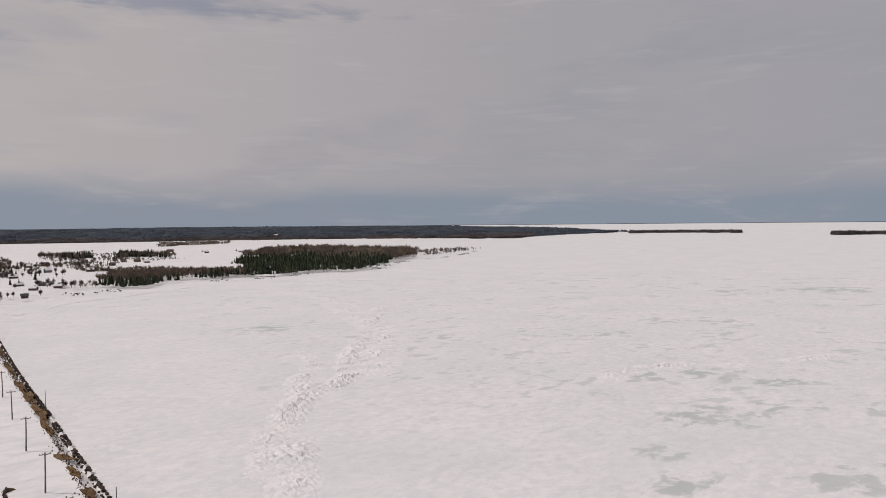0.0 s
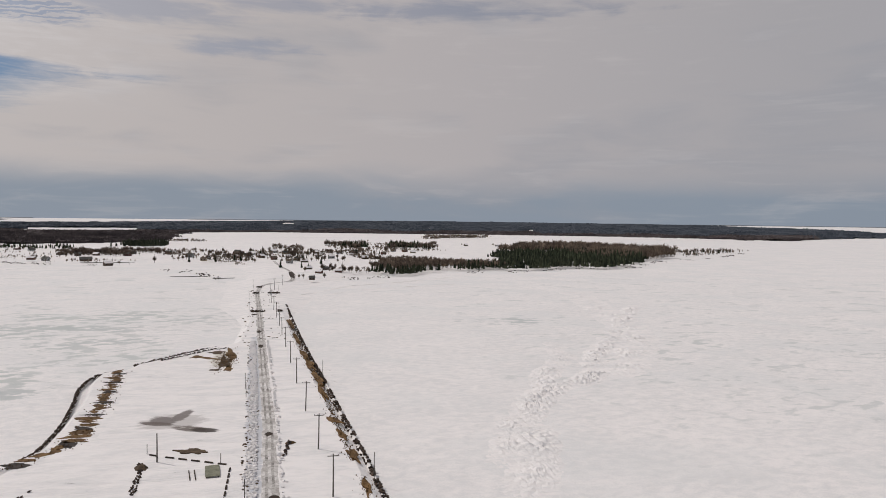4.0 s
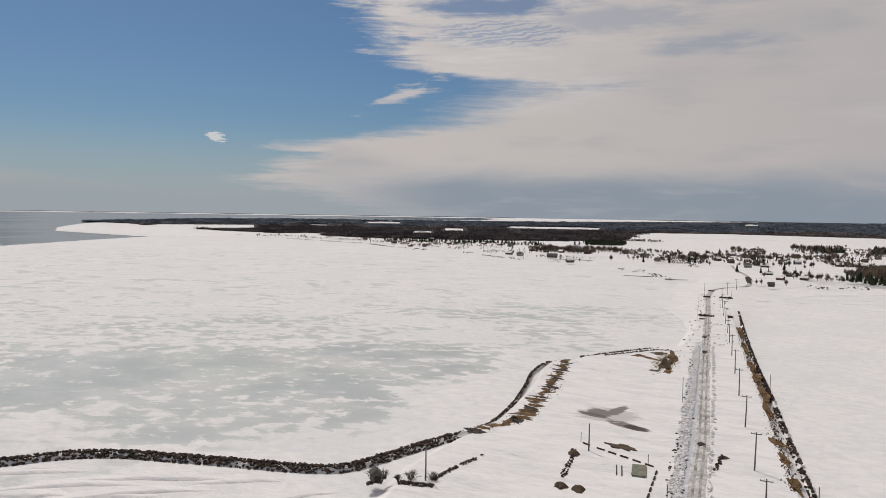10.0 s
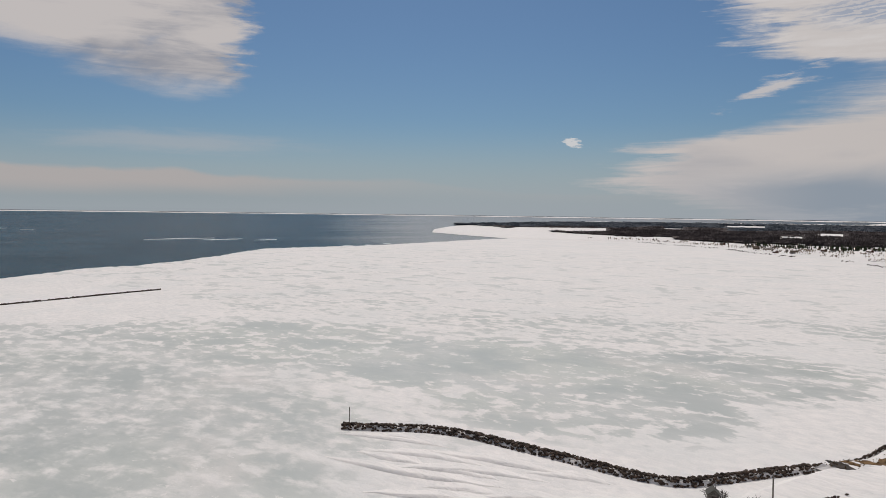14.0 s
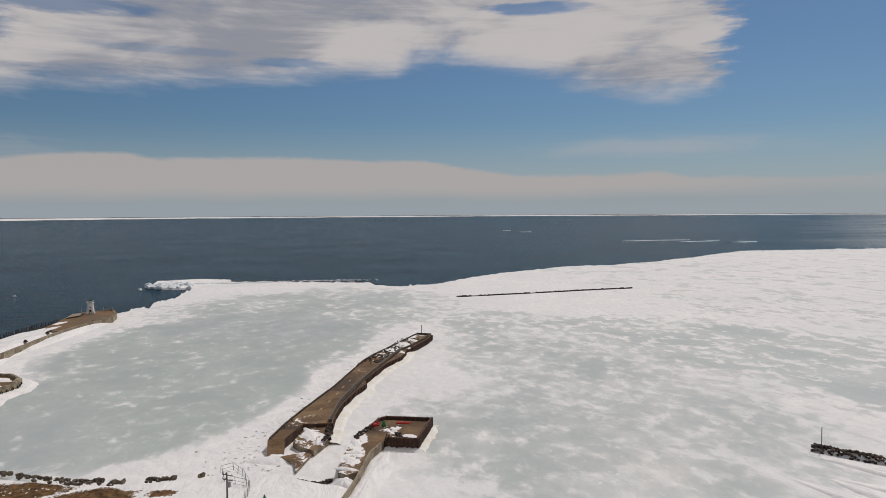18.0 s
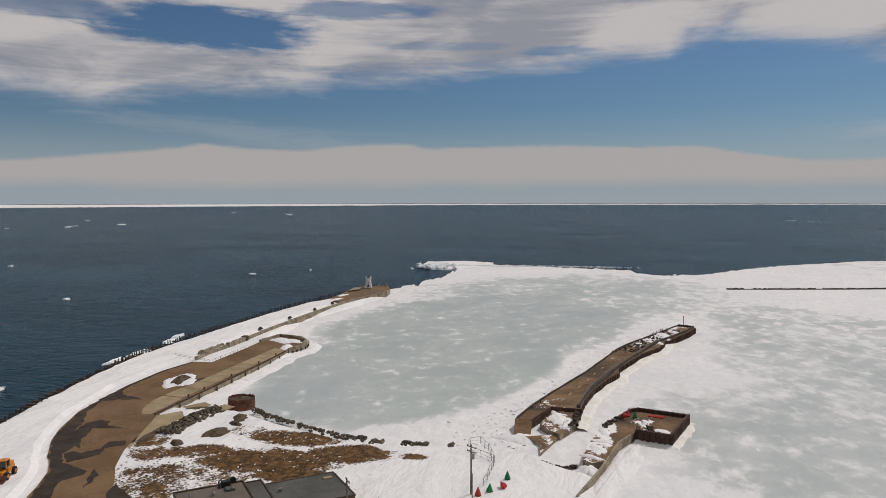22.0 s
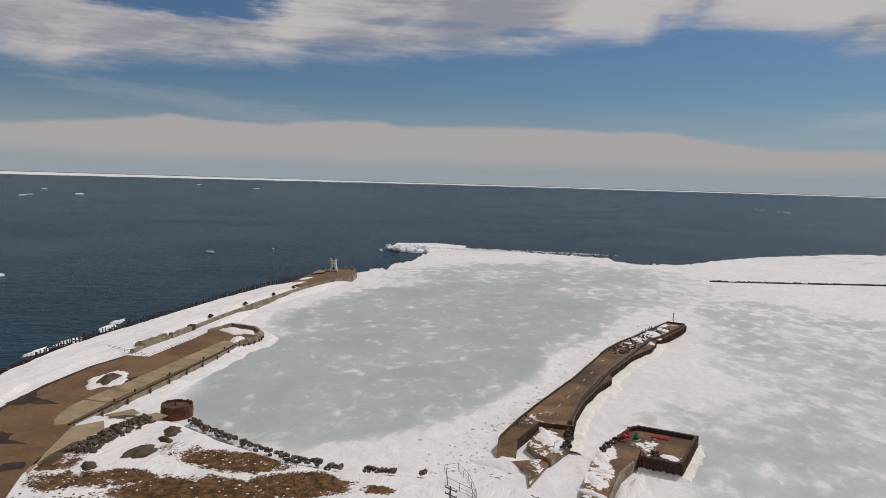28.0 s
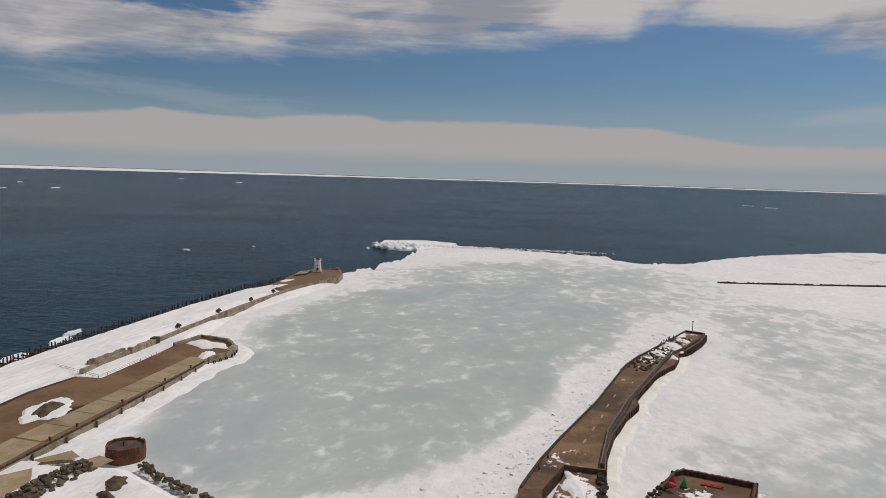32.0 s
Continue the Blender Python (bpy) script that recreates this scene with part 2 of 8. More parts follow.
def worn(name, dark, light, scale, rough=0.85, grain=6.0, depth=0.03, metal=0.0, spread=0.0, stain=None, spec=0.3, fluffy=False):
    """Two tones in broad stains and fine grain; spread: how far single pieces differ."""
    def paint(nn, where, shader):
        broad = nn.noise(where, scale, 4.0, 0.6, 0.3)
        tiny = nn.noise(where, scale * grain, 3.0, 0.65)
        c = nn.mix(nn.span(nn.math("ADD", broad, nn.math("MULTIPLY", nn.math("SUBTRACT", tiny, 0.5), 0.6)), 0.3, 0.7), dark, light)
        if stain:
            c = nn.mix(nn.span(nn.noise(where, scale * 0.37, 3.0, 0.6, 0.8), 0.55, 0.72, 0.0, 0.8), c, stain)
        if spread:
            each = nn.add("ShaderNodeObjectInfo").outputs["Random"]
            isle = nn.add("ShaderNodeNewGeometry").outputs["Random Per Island"]
            f = nn.math("ADD", 1.0 - spread, nn.math("MULTIPLY", nn.math("FRACT", nn.math("ADD", each, isle)), 2 * spread))
            g = nn.add("ShaderNodeCombineXYZ")
            for s in g.inputs:
                nn.put(s, f)
            c = nn.vmath("MULTIPLY", c, g.outputs[0])
        nn.put(shader.inputs["Base Color"], c)
        nn.put(shader.inputs["Roughness"], nn.span(tiny, 0.2, 0.8, rough - 0.08, min(1.0, rough + 0.08)))
        shader.inputs["Metallic"].default_value = metal
        shader.inputs["Specular IOR Level"].default_value = spec
        if depth:
            bump(nn, shader, tiny, 0.6, depth)
        if fluffy:
            face = nn.add("ShaderNodeNewGeometry").outputs["Normal"]
            nn.put(shader.inputs["Normal"], nn.vmath("NORMALIZE", nn.vmath("ADD", nn.vmath("MULTIPLY", face, (0.5, 0.5, 0.5)), (0.0, 0.0, 0.8))))
    return material(name, paint)


SNOW, SNOW_GREY = (0.84, 0.80, 0.775), (0.71, 0.69, 0.675)
ICE, ICE_GREEN, SLUSH = (0.450, 0.472, 0.464), (0.412, 0.455, 0.415), (0.62, 0.57, 0.54)


def blot(nn, where, x, y, rx, ry, turn, soft=0.45):
    """1 inside an ellipse on the ground, fading to 0 past its rim."""
    inside = nn.vmath("MULTIPLY", nn.mapping(where, (x, y, 0), (0, 0, radians(turn)), (rx, ry, 1), "TEXTURE"), (1, 1, 0))
    return nn.span(nn.vmath("LENGTH", inside), 1.0 + soft, 1.0 - soft)


def paint_ice(nn, where, shader):
    wind = nn.mapping(where, rot=(0, 0, radians(-32)), scale=(0.7, 1.0, 1.0))
    broad = nn.noise(wind, 0.011, 3.0, 0.55, 0.5)
    clump = nn.noise(wind, 0.034, 5.0, 0.6, 0.4)
    patch = nn.noise(wind, 0.150, 4.0, 0.56, 0.25)
    drift = nn.noise(wind, 0.34, 5.0, 0.62, 0.4)
    tiny = nn.noise(where, 1.9, 3.0, 0.65)
    # swept bare ice: the harbour basin, the belt off the breakwater, spots out in the bay
    basin = nn.math("MAXIMUM", blot(nn, where, -242, -71, 89, 47, -4, 0.11), blot(nn, where, -330, -70, 104, 68, -8, 0.2))
    basin = nn.math("MAXIMUM", basin, nn.math("MULTIPLY", blot(nn, where, -440, -45, 120, 95, -15, 0.5), 0.78))
    bare = basin
    for x, y, rx, ry, turn, amount in (
            (-165, 48, 70, 36, 22, 0.95), (-245, 78, 120, 44, 16, 0.86), (-275, 160, 125, 72, 32, 0.80), (-190, 205, 92, 58, 28, 0.98), (-125, 262, 52, 48, 35, 0.88), (-135, 165, 46, 26, 20, 0.80), (-345, 75, 75, 50, 20, 0.76),
            (-118, 195, 34, 34, 20, 0.74), (-100, 430, 110, 60, 10, 0.62), (-105, 70, 40, 26, 20, 0.66), (-240, 300, 120, 55, 25, 0.60), (-420, 250, 150, 80, 20, 0.50), (-75, 350, 40, 60, 10, 0.56), (-330, 420, 300, 170, 20, 0.40), (-620, 330, 260, 200, 20, 0.44), (-560, 700, 420, 260, 20, 0.30), (-180, 600, 200, 160, 10, 0.30), (-800, 620, 300, 240, 20, 0.34),
            (247, 172, 22, 15, -25, 0.62), (221, 184, 15, 9, 0, 0.54), (192, 134, 22, 14, -20, 0.62), (222, 128, 20, 11, -10, 0.56), (185, 172, 9, 7, 0, 0.60), (153, 121, 12, 8, -10, 0.55), (136, 103, 12, 7, 0, 0.56), (252, 150, 14, 8, -20, 0.58), (175, 82, 22, 12, -10, 0.56),
            (365, 274, 40, 18, -20, 0.50), (280, 275, 30, 14, -15, 0.46), (600, 333, 110, 36, -30, 0.50), (140, 400, 50, 22, -20, 0.40), (268, 98, 40, 22, -10, 0.52), (139, 404, 26, 12, -20, 0.66), (420, 420, 420, 260, -20, 0.30), (250, 230, 170, 120, -20, 0.33), (180, 330, 60, 24, -20, 0.44)):
        bare = nn.math("MAXIMUM", bare, nn.math("MULTIPLY", blot(nn, where, x, y, rx, ry, turn), amount))
    # crisp islands of snow lie on the ice, ever denser towards the rim of a swept field
    level = nn.math("ADD", nn.math("MULTIPLY", patch, 0.58), nn.math("ADD", nn.math("MULTIPLY", clump, 0.28), nn.math("MULTIPLY", drift, 0.14)))
    # far out only the broader streaks of swept ice can be told apart
    streak = nn.math("ADD", nn.math("MULTIPLY", nn.noise(wind, 0.062, 4.0, 0.6, 0.4), 0.62), nn.math("MULTIPLY", clump, 0.38))
    out_there = nn.span(nn.vmath("LENGTH", where), 300.0, 760.0)
    level = nn.math("ADD", level, nn.math("MULTIPLY", nn.math("SUBTRACT", streak, level), out_there))
    need = nn.math("ADD", nn.math("ADD", 0.375, nn.math("MULTIPLY", bare, 0.195)), nn.math("MULTIPLY", basin, 0.032))
    white = nn.span(nn.math("SUBTRACT", level, need), -0.034, 0.040)
    # blown thin by the wind round the pier and the wharf
    thin_ = nn.math("MAXIMUM", blot(nn, where, -220, 62, 130, 66, 10, 0.4), basin)
    white = nn.math("ADD", white, nn.math("MULTIPLY", nn.math("SUBTRACT", nn.span(nn.math("SUBTRACT", level, need), -0.085, 0.085), white), thin_))
    haze = nn.span(nn.math("ADD", clump, nn.math("MULTIPLY", drift, 0.4)), 0.50, 0.85, 0.05, 0.36)
    haze = nn.math("MULTIPLY", haze, nn.math("SUBTRACT", 1.0, nn.math("MULTIPLY", basin, 0.85)))
    amount = nn.math("MULTIPLY", nn.math("SUBTRACT", 1.0, white), nn.math("SUBTRACT", 1.0, haze))
    fleck = nn.math("MULTIPLY", nn.span(nn.noise(wind, 0.36, 4.0, 0.6, 0.2), 0.60, 0.66, 0.0, 0.75), nn.math("SUBTRACT", nn.span(clump, 0.42, 0.58), nn.math("MULTIPLY", basin, 0.45), clamp=True))
    amount = nn.math("MULTIPLY", nn.math("MULTIPLY", amount, nn.math("SUBTRACT", 1.0, fleck)), nn.span(bare, 0.0, 0.95, 0.22, 0.95))
    ice = nn.mix(nn.span(broad, 0.40, 0.60), ICE, ICE_GREEN)
    ice = nn.mix(nn.math("MULTIPLY", nn.span(nn.noise(wind, 0.021, 3.0, 0.5), 0.50, 0.66, 0.0, 0.55), nn.math("SUBTRACT", 1.0, basin)), ice, SLUSH)
    ice = nn.mix(nn.span(nn.math("ADD", nn.math("MULTIPLY", clump, 0.7), nn.math("MULTIPLY", drift, 0.3)), 0.44, 0.62, 0.65, 0.0), ice, (0.372, 0.405, 0.388))
    ice = nn.mix(nn.span(nn.math("ADD", nn.math("MULTIPLY", clump, 0.6), nn.math("MULTIPLY", patch, 0.4)), 0.53, 0.38, 0.0, 0.6), ice, (0.338, 0.378, 0.374))
    snow = nn.mix(nn.span(nn.math("ADD", drift, nn.math("MULTIPLY", nn.math("ADD", tiny, clump), 0.5)), 0.78, 1.25), SNOW, SNOW_GREY)
    snow = nn.mix(nn.span(nn.noise(where, 0.019, 5.0, 0.6, 0.6), 0.44, 0.64, 0.0, 0.42), snow, (0.690, 0.690, 0.678))
    nn.put(shader.inputs["Base Color"], nn.mix(amount, snow, ice))
    nn.put(shader.inputs["Roughness"], nn.span(amount, 0.3, 1.0, 0.85, 0.5))
    shader.inputs["Specular IOR Level"].default_value = 0.22
    relief = nn.math("ADD", nn.math("MULTIPLY", clump, 1.6), nn.math("ADD", nn.math("MULTIPLY", patch, 0.55), nn.math("ADD", nn.math("MULTIPLY", drift, 0.32), nn.math("MULTIPLY", tiny, 0.07))))
    bump(nn, shader, relief, nn.span(amount, 0.1, 0.9, 0.54, 0.12), 1.15)


def paint_snow(nn, where, shader, thaw=()):
    wind = nn.mapping(where, rot=(0, 0, radians(25)), scale=(0.4, 1.0, 1.0))
    drift = nn.noise(wind, 0.16, 5.0, 0.6, 0.7)
    ripple = nn.noise(wind, 0.9, 4.0, 0.6, 0.3)
    tiny = nn.noise(where, 5.0, 3.0, 0.65)
    c = nn.mix(nn.span(nn.math("ADD", drift, nn.math("MULTIPLY", ripple, 0.5)), 0.6, 1.0), SNOW, SNOW_GREY)
    # shallow melt pools, dirty slush and a cool grey roadside strip, with ragged rims
    for x, y, rx, ry, turn, tone in thaw:
        spot = nn.math("ADD", blot(nn, where, x, y, rx, ry, turn, 0.5), nn.math("MULTIPLY", nn.math("SUBTRACT", nn.math("ADD", nn.math("MULTIPLY", drift, 0.6), nn.math("MULTIPLY", ripple, 0.4)), 0.5), 2.6))
        c = nn.mix(nn.span(spot, 0.34, 0.90, 0.0, 0.95), c, tone)
    if thaw:
        # dead grass that shows through thin snow, in blades and clods
        speck = nn.math("ADD", nn.math("MULTIPLY", nn.noise(where, 1.5, 5.0, 0.74), 0.5), nn.math("MULTIPLY", nn.noise(where, 0.23, 4.0, 0.6), 0.5))
        dense = 0.0
        for x, y, rx, ry, turn, much in ((-142, -71, 5, 12, 5, 0.90), (-127, -70, 7.5, 16, 10, 0.97), (-136, -55, 6, 10, 15, 0.97), (-128, -87, 5, 9, 20, 0.80), (-124, -96, 5, 6, 0, 0.66), (-122, -62, 5, 9, 10, 0.82), (-113, -82, 11, 15, 0, 0.53), (-119, -72, 6, 7, 0, 0.55), (-106, -83, 6, 8, 0, 0.68), (-131, -101, 5, 4.5, 0, 0.68), (-144, -84, 5, 6, 0, 0.5), (-138.5, -41, 2, 4, 5, 0.7)):
            dense = nn.math("MAXIMUM", dense, nn.math("MULTIPLY", blot(nn, where, x, y, rx, ry, turn, 0.5), much))
        turf_ = nn.span(nn.math("SUBTRACT", speck, nn.math("SUBTRACT", 0.70, nn.math("MULTIPLY", dense, 0.38))), -0.03, 0.035)
        c = nn.mix(turf_, c, nn.mix(nn.span(nn.noise(where, 0.6, 4.0, 0.7), 0.35, 0.65), (0.050, 0.026, 0.010), (0.185, 0.100, 0.037)))
    nn.put(shader.inputs["Base Color"], c)
    shader.inputs["Roughness"].default_value = 0.85
    shader.inputs["Specular IOR Level"].default_value = 0.2
    bump(nn, shader, nn.math("ADD", drift, nn.math("ADD", nn.math("MULTIPLY", ripple, 0.25), nn.math("MULTIPLY", tiny, 0.04))), 0.7, 1.2)


DARK_MELT = (0.060, 0.048, 0.041)


def paint_ground(nn, where, shader):
    paint_snow(nn, where, shader, (
        (-27, 211, 9.5, 8, 20, (0.56, 0.525, 0.505)), (-29.5, 212.5, 3.4, 5.0, 35, (0.20, 0.175, 0.165)), (-24.8, 217, 2.2, 6.5, -15, (0.21, 0.185, 0.172)), (-31, 209.5, 5.5, 1.8, -22, (0.15, 0.125, 0.112)), (-21.5, 203.2, 6.0, 2.6, -28, (0.17, 0.142, 0.125)), (-17.2, 200.6, 4.2, 2.3, -22, DARK_MELT),
        (-4.6, 240, 2.6, 120, 1, (0.52, 0.52, 0.54)), (-18, 302, 5, 18, 0, (0.58, 0.53, 0.46))))


def paint_water(nn, where, shader):
    swell = nn.noise(nn.mapping(where, rot=(0, 0, radians(30)), scale=(1.0, 0.4, 1.0)), 0.11, 4.0, 0.65, 0.4)
    chop = nn.noise(nn.mapping(where, rot=(0, 0, radians(15)), scale=(1.0, 0.5, 1.0)), 0.55, 3.0, 0.65)
    cat = nn.noise(where, 0.006, 3.0, 0.55)
    parts = nn.add("ShaderNodeSeparateXYZ")
    nn.put(parts.inputs[0], where)
    turn_ = nn.math("MULTIPLY", nn.math("ARCTAN2", nn.math("MULTIPLY", parts.outputs[0], -1.0), parts.outputs[1]), 57.29578)
    # pale streaky sun glint off the western point, put into the water's colour
    streaks = nn.noise(nn.mapping(where, rot=(0, 0, radians(45)), scale=(1.0, 0.25, 1.0)), 0.004, 4.0, 0.6, 0.4)
    glint = nn.math("MULTIPLY", nn.span(nn.math("ADD", turn_, nn.math("MULTIPLY", nn.math("SUBTRACT", streaks, 0.5), 10.0)), 60.0, 50.5), nn.span(turn_, 20.0, 34.0, 0.0, 0.88))
    # reflections on the ripples are drawn into the base colour by chop and swell
    sea = nn.mix(nn.span(nn.math("ADD", nn.math("MULTIPLY", cat, 0.5), nn.math("ADD", nn.math("MULTIPLY", chop, 0.35), nn.math("MULTIPLY", swell, 0.25))), 0.40, 0.72), (0.002, 0.024, 0.043), (0.018, 0.061, 0.095))
    nn.put(shader.inputs["Base Color"], nn.mix(glint, sea, (0.40, 0.40, 0.39)))
    shader.inputs["Roughness"].default_value = 0.22
    shader.inputs["IOR"].default_value = 1.33
    shader.inputs["Specular IOR Level"].default_value = 0.045
    bump(nn, shader, nn.math("ADD", swell, nn.math("MULTIPLY", chop, 0.5)), 1.0, 3.4)


def paint_deck(nn, where, shader):
    """Brown gravel deck with a thin broken cover of old snow."""
    broad = nn.noise(where, 0.13, 4.0, 0.6, 0.3)
    tiny = nn.noise(where, 1.3, 4.0, 0.68)
    c = nn.mix(nn.span(nn.math("ADD", broad, nn.math("MULTIPLY", nn.math("SUBTRACT", tiny, 0.5), 0.6)), 0.3, 0.7), (0.128, 0.074, 0.038), (0.225, 0.140, 0.075))
    c = nn.mix(nn.span(nn.noise(where, 0.05, 3.0, 0.6, 0.8), 0.52, 0.68, 0.0, 0.8), c, (0.060, 0.042, 0.032))
    dense = 0.0
    for x, y, rx, ry, turn, much in ((-292, 7, 32, 7, -15, 0.60), (-318, 16, 9, 6, -15, 0.40), (-182, -18, 11, 6, -10, 0.40), (-155, -4, 27, 3.2, -5, 0.74), (-176, 9, 9, 7, 0, 0.44), (-172, -15, 10, 5, 0, 0.66), (-157, -17, 8, 4, 0, 0.55), (-240, -7, 14, 5, -14, 0.34)):
        dense = nn.math("MAXIMUM", dense, nn.math("MULTIPLY", blot(nn, where, x, y, rx, ry, turn, 0.4), much))
    level = nn.math("ADD", nn.math("MULTIPLY", nn.noise(where, 0.24, 4.0, 0.6, 0.4), 0.68), nn.math("MULTIPLY", tiny, 0.32))
    c = nn.mix(nn.span(nn.math("SUBTRACT", level, nn.math("SUBTRACT", 0.71, nn.math("MULTIPLY", dense, 0.33))), -0.012, 0.022), c, SNOW)
    nn.put(shader.inputs["Base Color"], c)
    shader.inputs["Roughness"].default_value = 0.9
    shader.inputs["Specular IOR Level"].default_value = 0.25
    bump(nn, shader, tiny, 0.6, 0.04)


M_ICE = material("sea_ice_and_snow", paint_ice)
M_SNOW = material("wind_packed_snow", paint_snow)
M_GROUND = material("thawing_snow_ground", paint_ground)
M_WATER = material("cold_sea_water", paint_water)
M_ROCK = worn("dark_armour_stone", (0.020, 0.013, 0.010), (0.098, 0.066, 0.048), 0.9, 0.85, 5.0, 0.06, spread=0.45)
M_GREYROCK = worn("grey_boulder", (0.045, 0.036, 0.025), (0.17, 0.132, 0.090), 0.8, 0.88, 5.0, 0.05, spread=0.35)
M_CORE = worn("wet_gravel", (0.022, 0.018, 0.016), (0.07, 0.055, 0.045), 0.6, 0.9, 6.0, 0.06)
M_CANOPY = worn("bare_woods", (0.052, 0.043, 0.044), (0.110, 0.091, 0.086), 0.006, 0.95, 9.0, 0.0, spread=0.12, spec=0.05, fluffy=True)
# the bluish haze of distance is mixed into this base colour
M_HAZECANOPY = worn("haze_tinted_woods", (0.042, 0.050, 0.062), (0.076, 0.086, 0.102), 0.005, 0.95, 9.0, 0.0, spread=0.07, spec=0.05, fluffy=True)
M_SPRUCE = worn("spruce_needles", (0.024, 0.034, 0.020), (0.066, 0.074, 0.042), 0.05, 0.9, 6.0, 0.0, spread=0.4, spec=0.1, fluffy=True)
M_TWIGS = worn("bare_brown_twigs", (0.140, 0.106, 0.080), (0.320, 0.245, 0.185), 0.035, 0.95, 6.0, 0.0, spread=0.35, spec=0.05, fluffy=True)
M_BARK = worn("weathered_bark", (0.05, 0.042, 0.036), (0.14, 0.12, 0.10), 1.5, 0.9, 5.0, 0.02)

# ---- helpers for meshes ----


def mesh(name, verts, faces, mats=(), smooth=False):
    me = bpy.data.meshes.new(name)
    me.from_pydata([tuple(v) for v in verts], [], [tuple(f) for f in faces])
    for m in mats if isinstance(mats, (list, tuple)) else (mats,):
        me.materials.append(m)
    if smooth:
        me.polygons.foreach_set("use_smooth", [True] * len(me.polygons))
    me.update()
    return me


def part(name, bm, mat, parent=None, label="", smooth=False):
    """Links a bmesh (or a ready mesh) as one mesh object under its thing."""
    if isinstance(bm, bmesh.types.BMesh):
        me = bpy.data.meshes.new(name)
        bm.to_mesh(me)
        bm.free()
        me.materials.append(mat)
        if smooth:
            me.polygons.foreach_set("use_smooth", [True] * len(me.polygons))
    else:
        me = bm
        if mat and not me.materials:
            me.materials.append(mat)
    ob = new(name, me)
    ob.parent = parent
    if label:
        ob["label"] = label
    return ob


def empty(name, x=0, y=0, z=0, turn=0, label="", category="", group="", kind=""):
    ob = new(name)
    ob.empty_display_size = 0.5
    ob.matrix_world = pose(x, y, z, 0, 0, turn)
    return tagged(ob, label, category, group, kind)


def box(sx, sy, sz, x=0, y=0, z=0, turn=0, edge=0.0, bm=None):
    """A box that stands on z, with its edges worn round."""
    made = bmesh.new()
    bmesh.ops.create_cube(made, size=1.0, matrix=Matrix.Diagonal((sx, sy, sz, 1)))
    if edge:
        bmesh.ops.bevel(made, geom=list(made.edges), offset=edge, segments=1, affect="EDGES")
    bmesh.ops.transform(made, matrix=pose(x, y, z + sz / 2, 0, 0, turn), verts=made.verts)
    return joined(bm, made)


def joined(bm, made):
    if bm is None:
        return made
    me = bpy.data.meshes.new("piece")
    made.to_mesh(me)
    made.free()
    bm.from_mesh(me)
    bpy.data.meshes.remove(me)
    return bm


def tube(points, radius, sides=6, bm=None, taper=None):
    """A round bar through the points; taper: its radius at the far end."""
    made = bmesh.new()
    pts = [Vector(p) for p in points]
    rings = []
    for i, p in enumerate(pts):
        d = (pts[min(i + 1, len(pts) - 1)] - pts[max(i - 1, 0)]).normalized()
        a = d.orthogonal().normalized()
        b = d.cross(a)
        r = radius + ((taper if taper is not None else radius) - radius) * i / max(1, len(pts) - 1)
        rings.append([made.verts.new(p + r * (math.cos(k * math.tau / sides) * a + math.sin(k * math.tau / sides) * b)) for k in range(sides)])
    for a, b in zip(rings, rings[1:]):
        for k in range(sides):
            made.faces.new((a[k], a[(k + 1) % sides], b[(k + 1) % sides], b[k]))
    made.faces.new(rings[0][::-1])
    made.faces.new(rings[-1])
    return joined(bm, made)


def spline(points, step, closed=False):
    """Points about step metres apart on a smooth line through the given ones."""
    pts = [Vector((*p, 0)[:3]) for p in points]
    count = len(pts)
    res = []
    for i in range(count if closed else count - 1):
        def at(k):
            return pts[k % count] if closed else pts[min(max(k, 0), count - 1)]
        p0, p1, p2, p3 = at(i - 1), at(i), at(i + 1), at(i + 2)
        m = max(1, int((p2 - p1).length / step))
        for j in range(m):
            t = j / m
            res.append(0.5 * ((2 * p1) + (p2 - p0) * t + (2 * p0 - 5 * p1 + 4 * p2 - p3) * t * t + (3 * p1 - p0 - 3 * p2 + p3) * t ** 3))
    if not closed:
        res.append(pts[-1])
    return res


def straight(points, step, closed=True):
    pts = [Vector((*p, 0)[:3]) for p in points]
    res = []
    for i in range(len(pts) if closed else len(pts) - 1):
        a, b = pts[i], pts[(i + 1) % len(pts)]
        m = max(1, int((b - a).length / step))
        res += [a + (b - a) * j / m for j in range(m)]
    return res if closed else res + [pts[-1]]


def sides_of(line, closed=False):
    """The leftward normal at each point of a line."""
    res = []
    for i in range(len(line)):
        a = line[(i - 1) % len(line)] if closed or i else line[0]
        b = line[(i + 1) % len(line)] if closed or i < len(line) - 1 else line[-1]
        d = (b - a).normalized()
        res.append(Vector((-d.y, d.x, 0)))
    return res


def area(line):
    return sum(a.x * b.y - b.x * a.y for a, b in zip(line, line[1:] + line[:1])) / 2


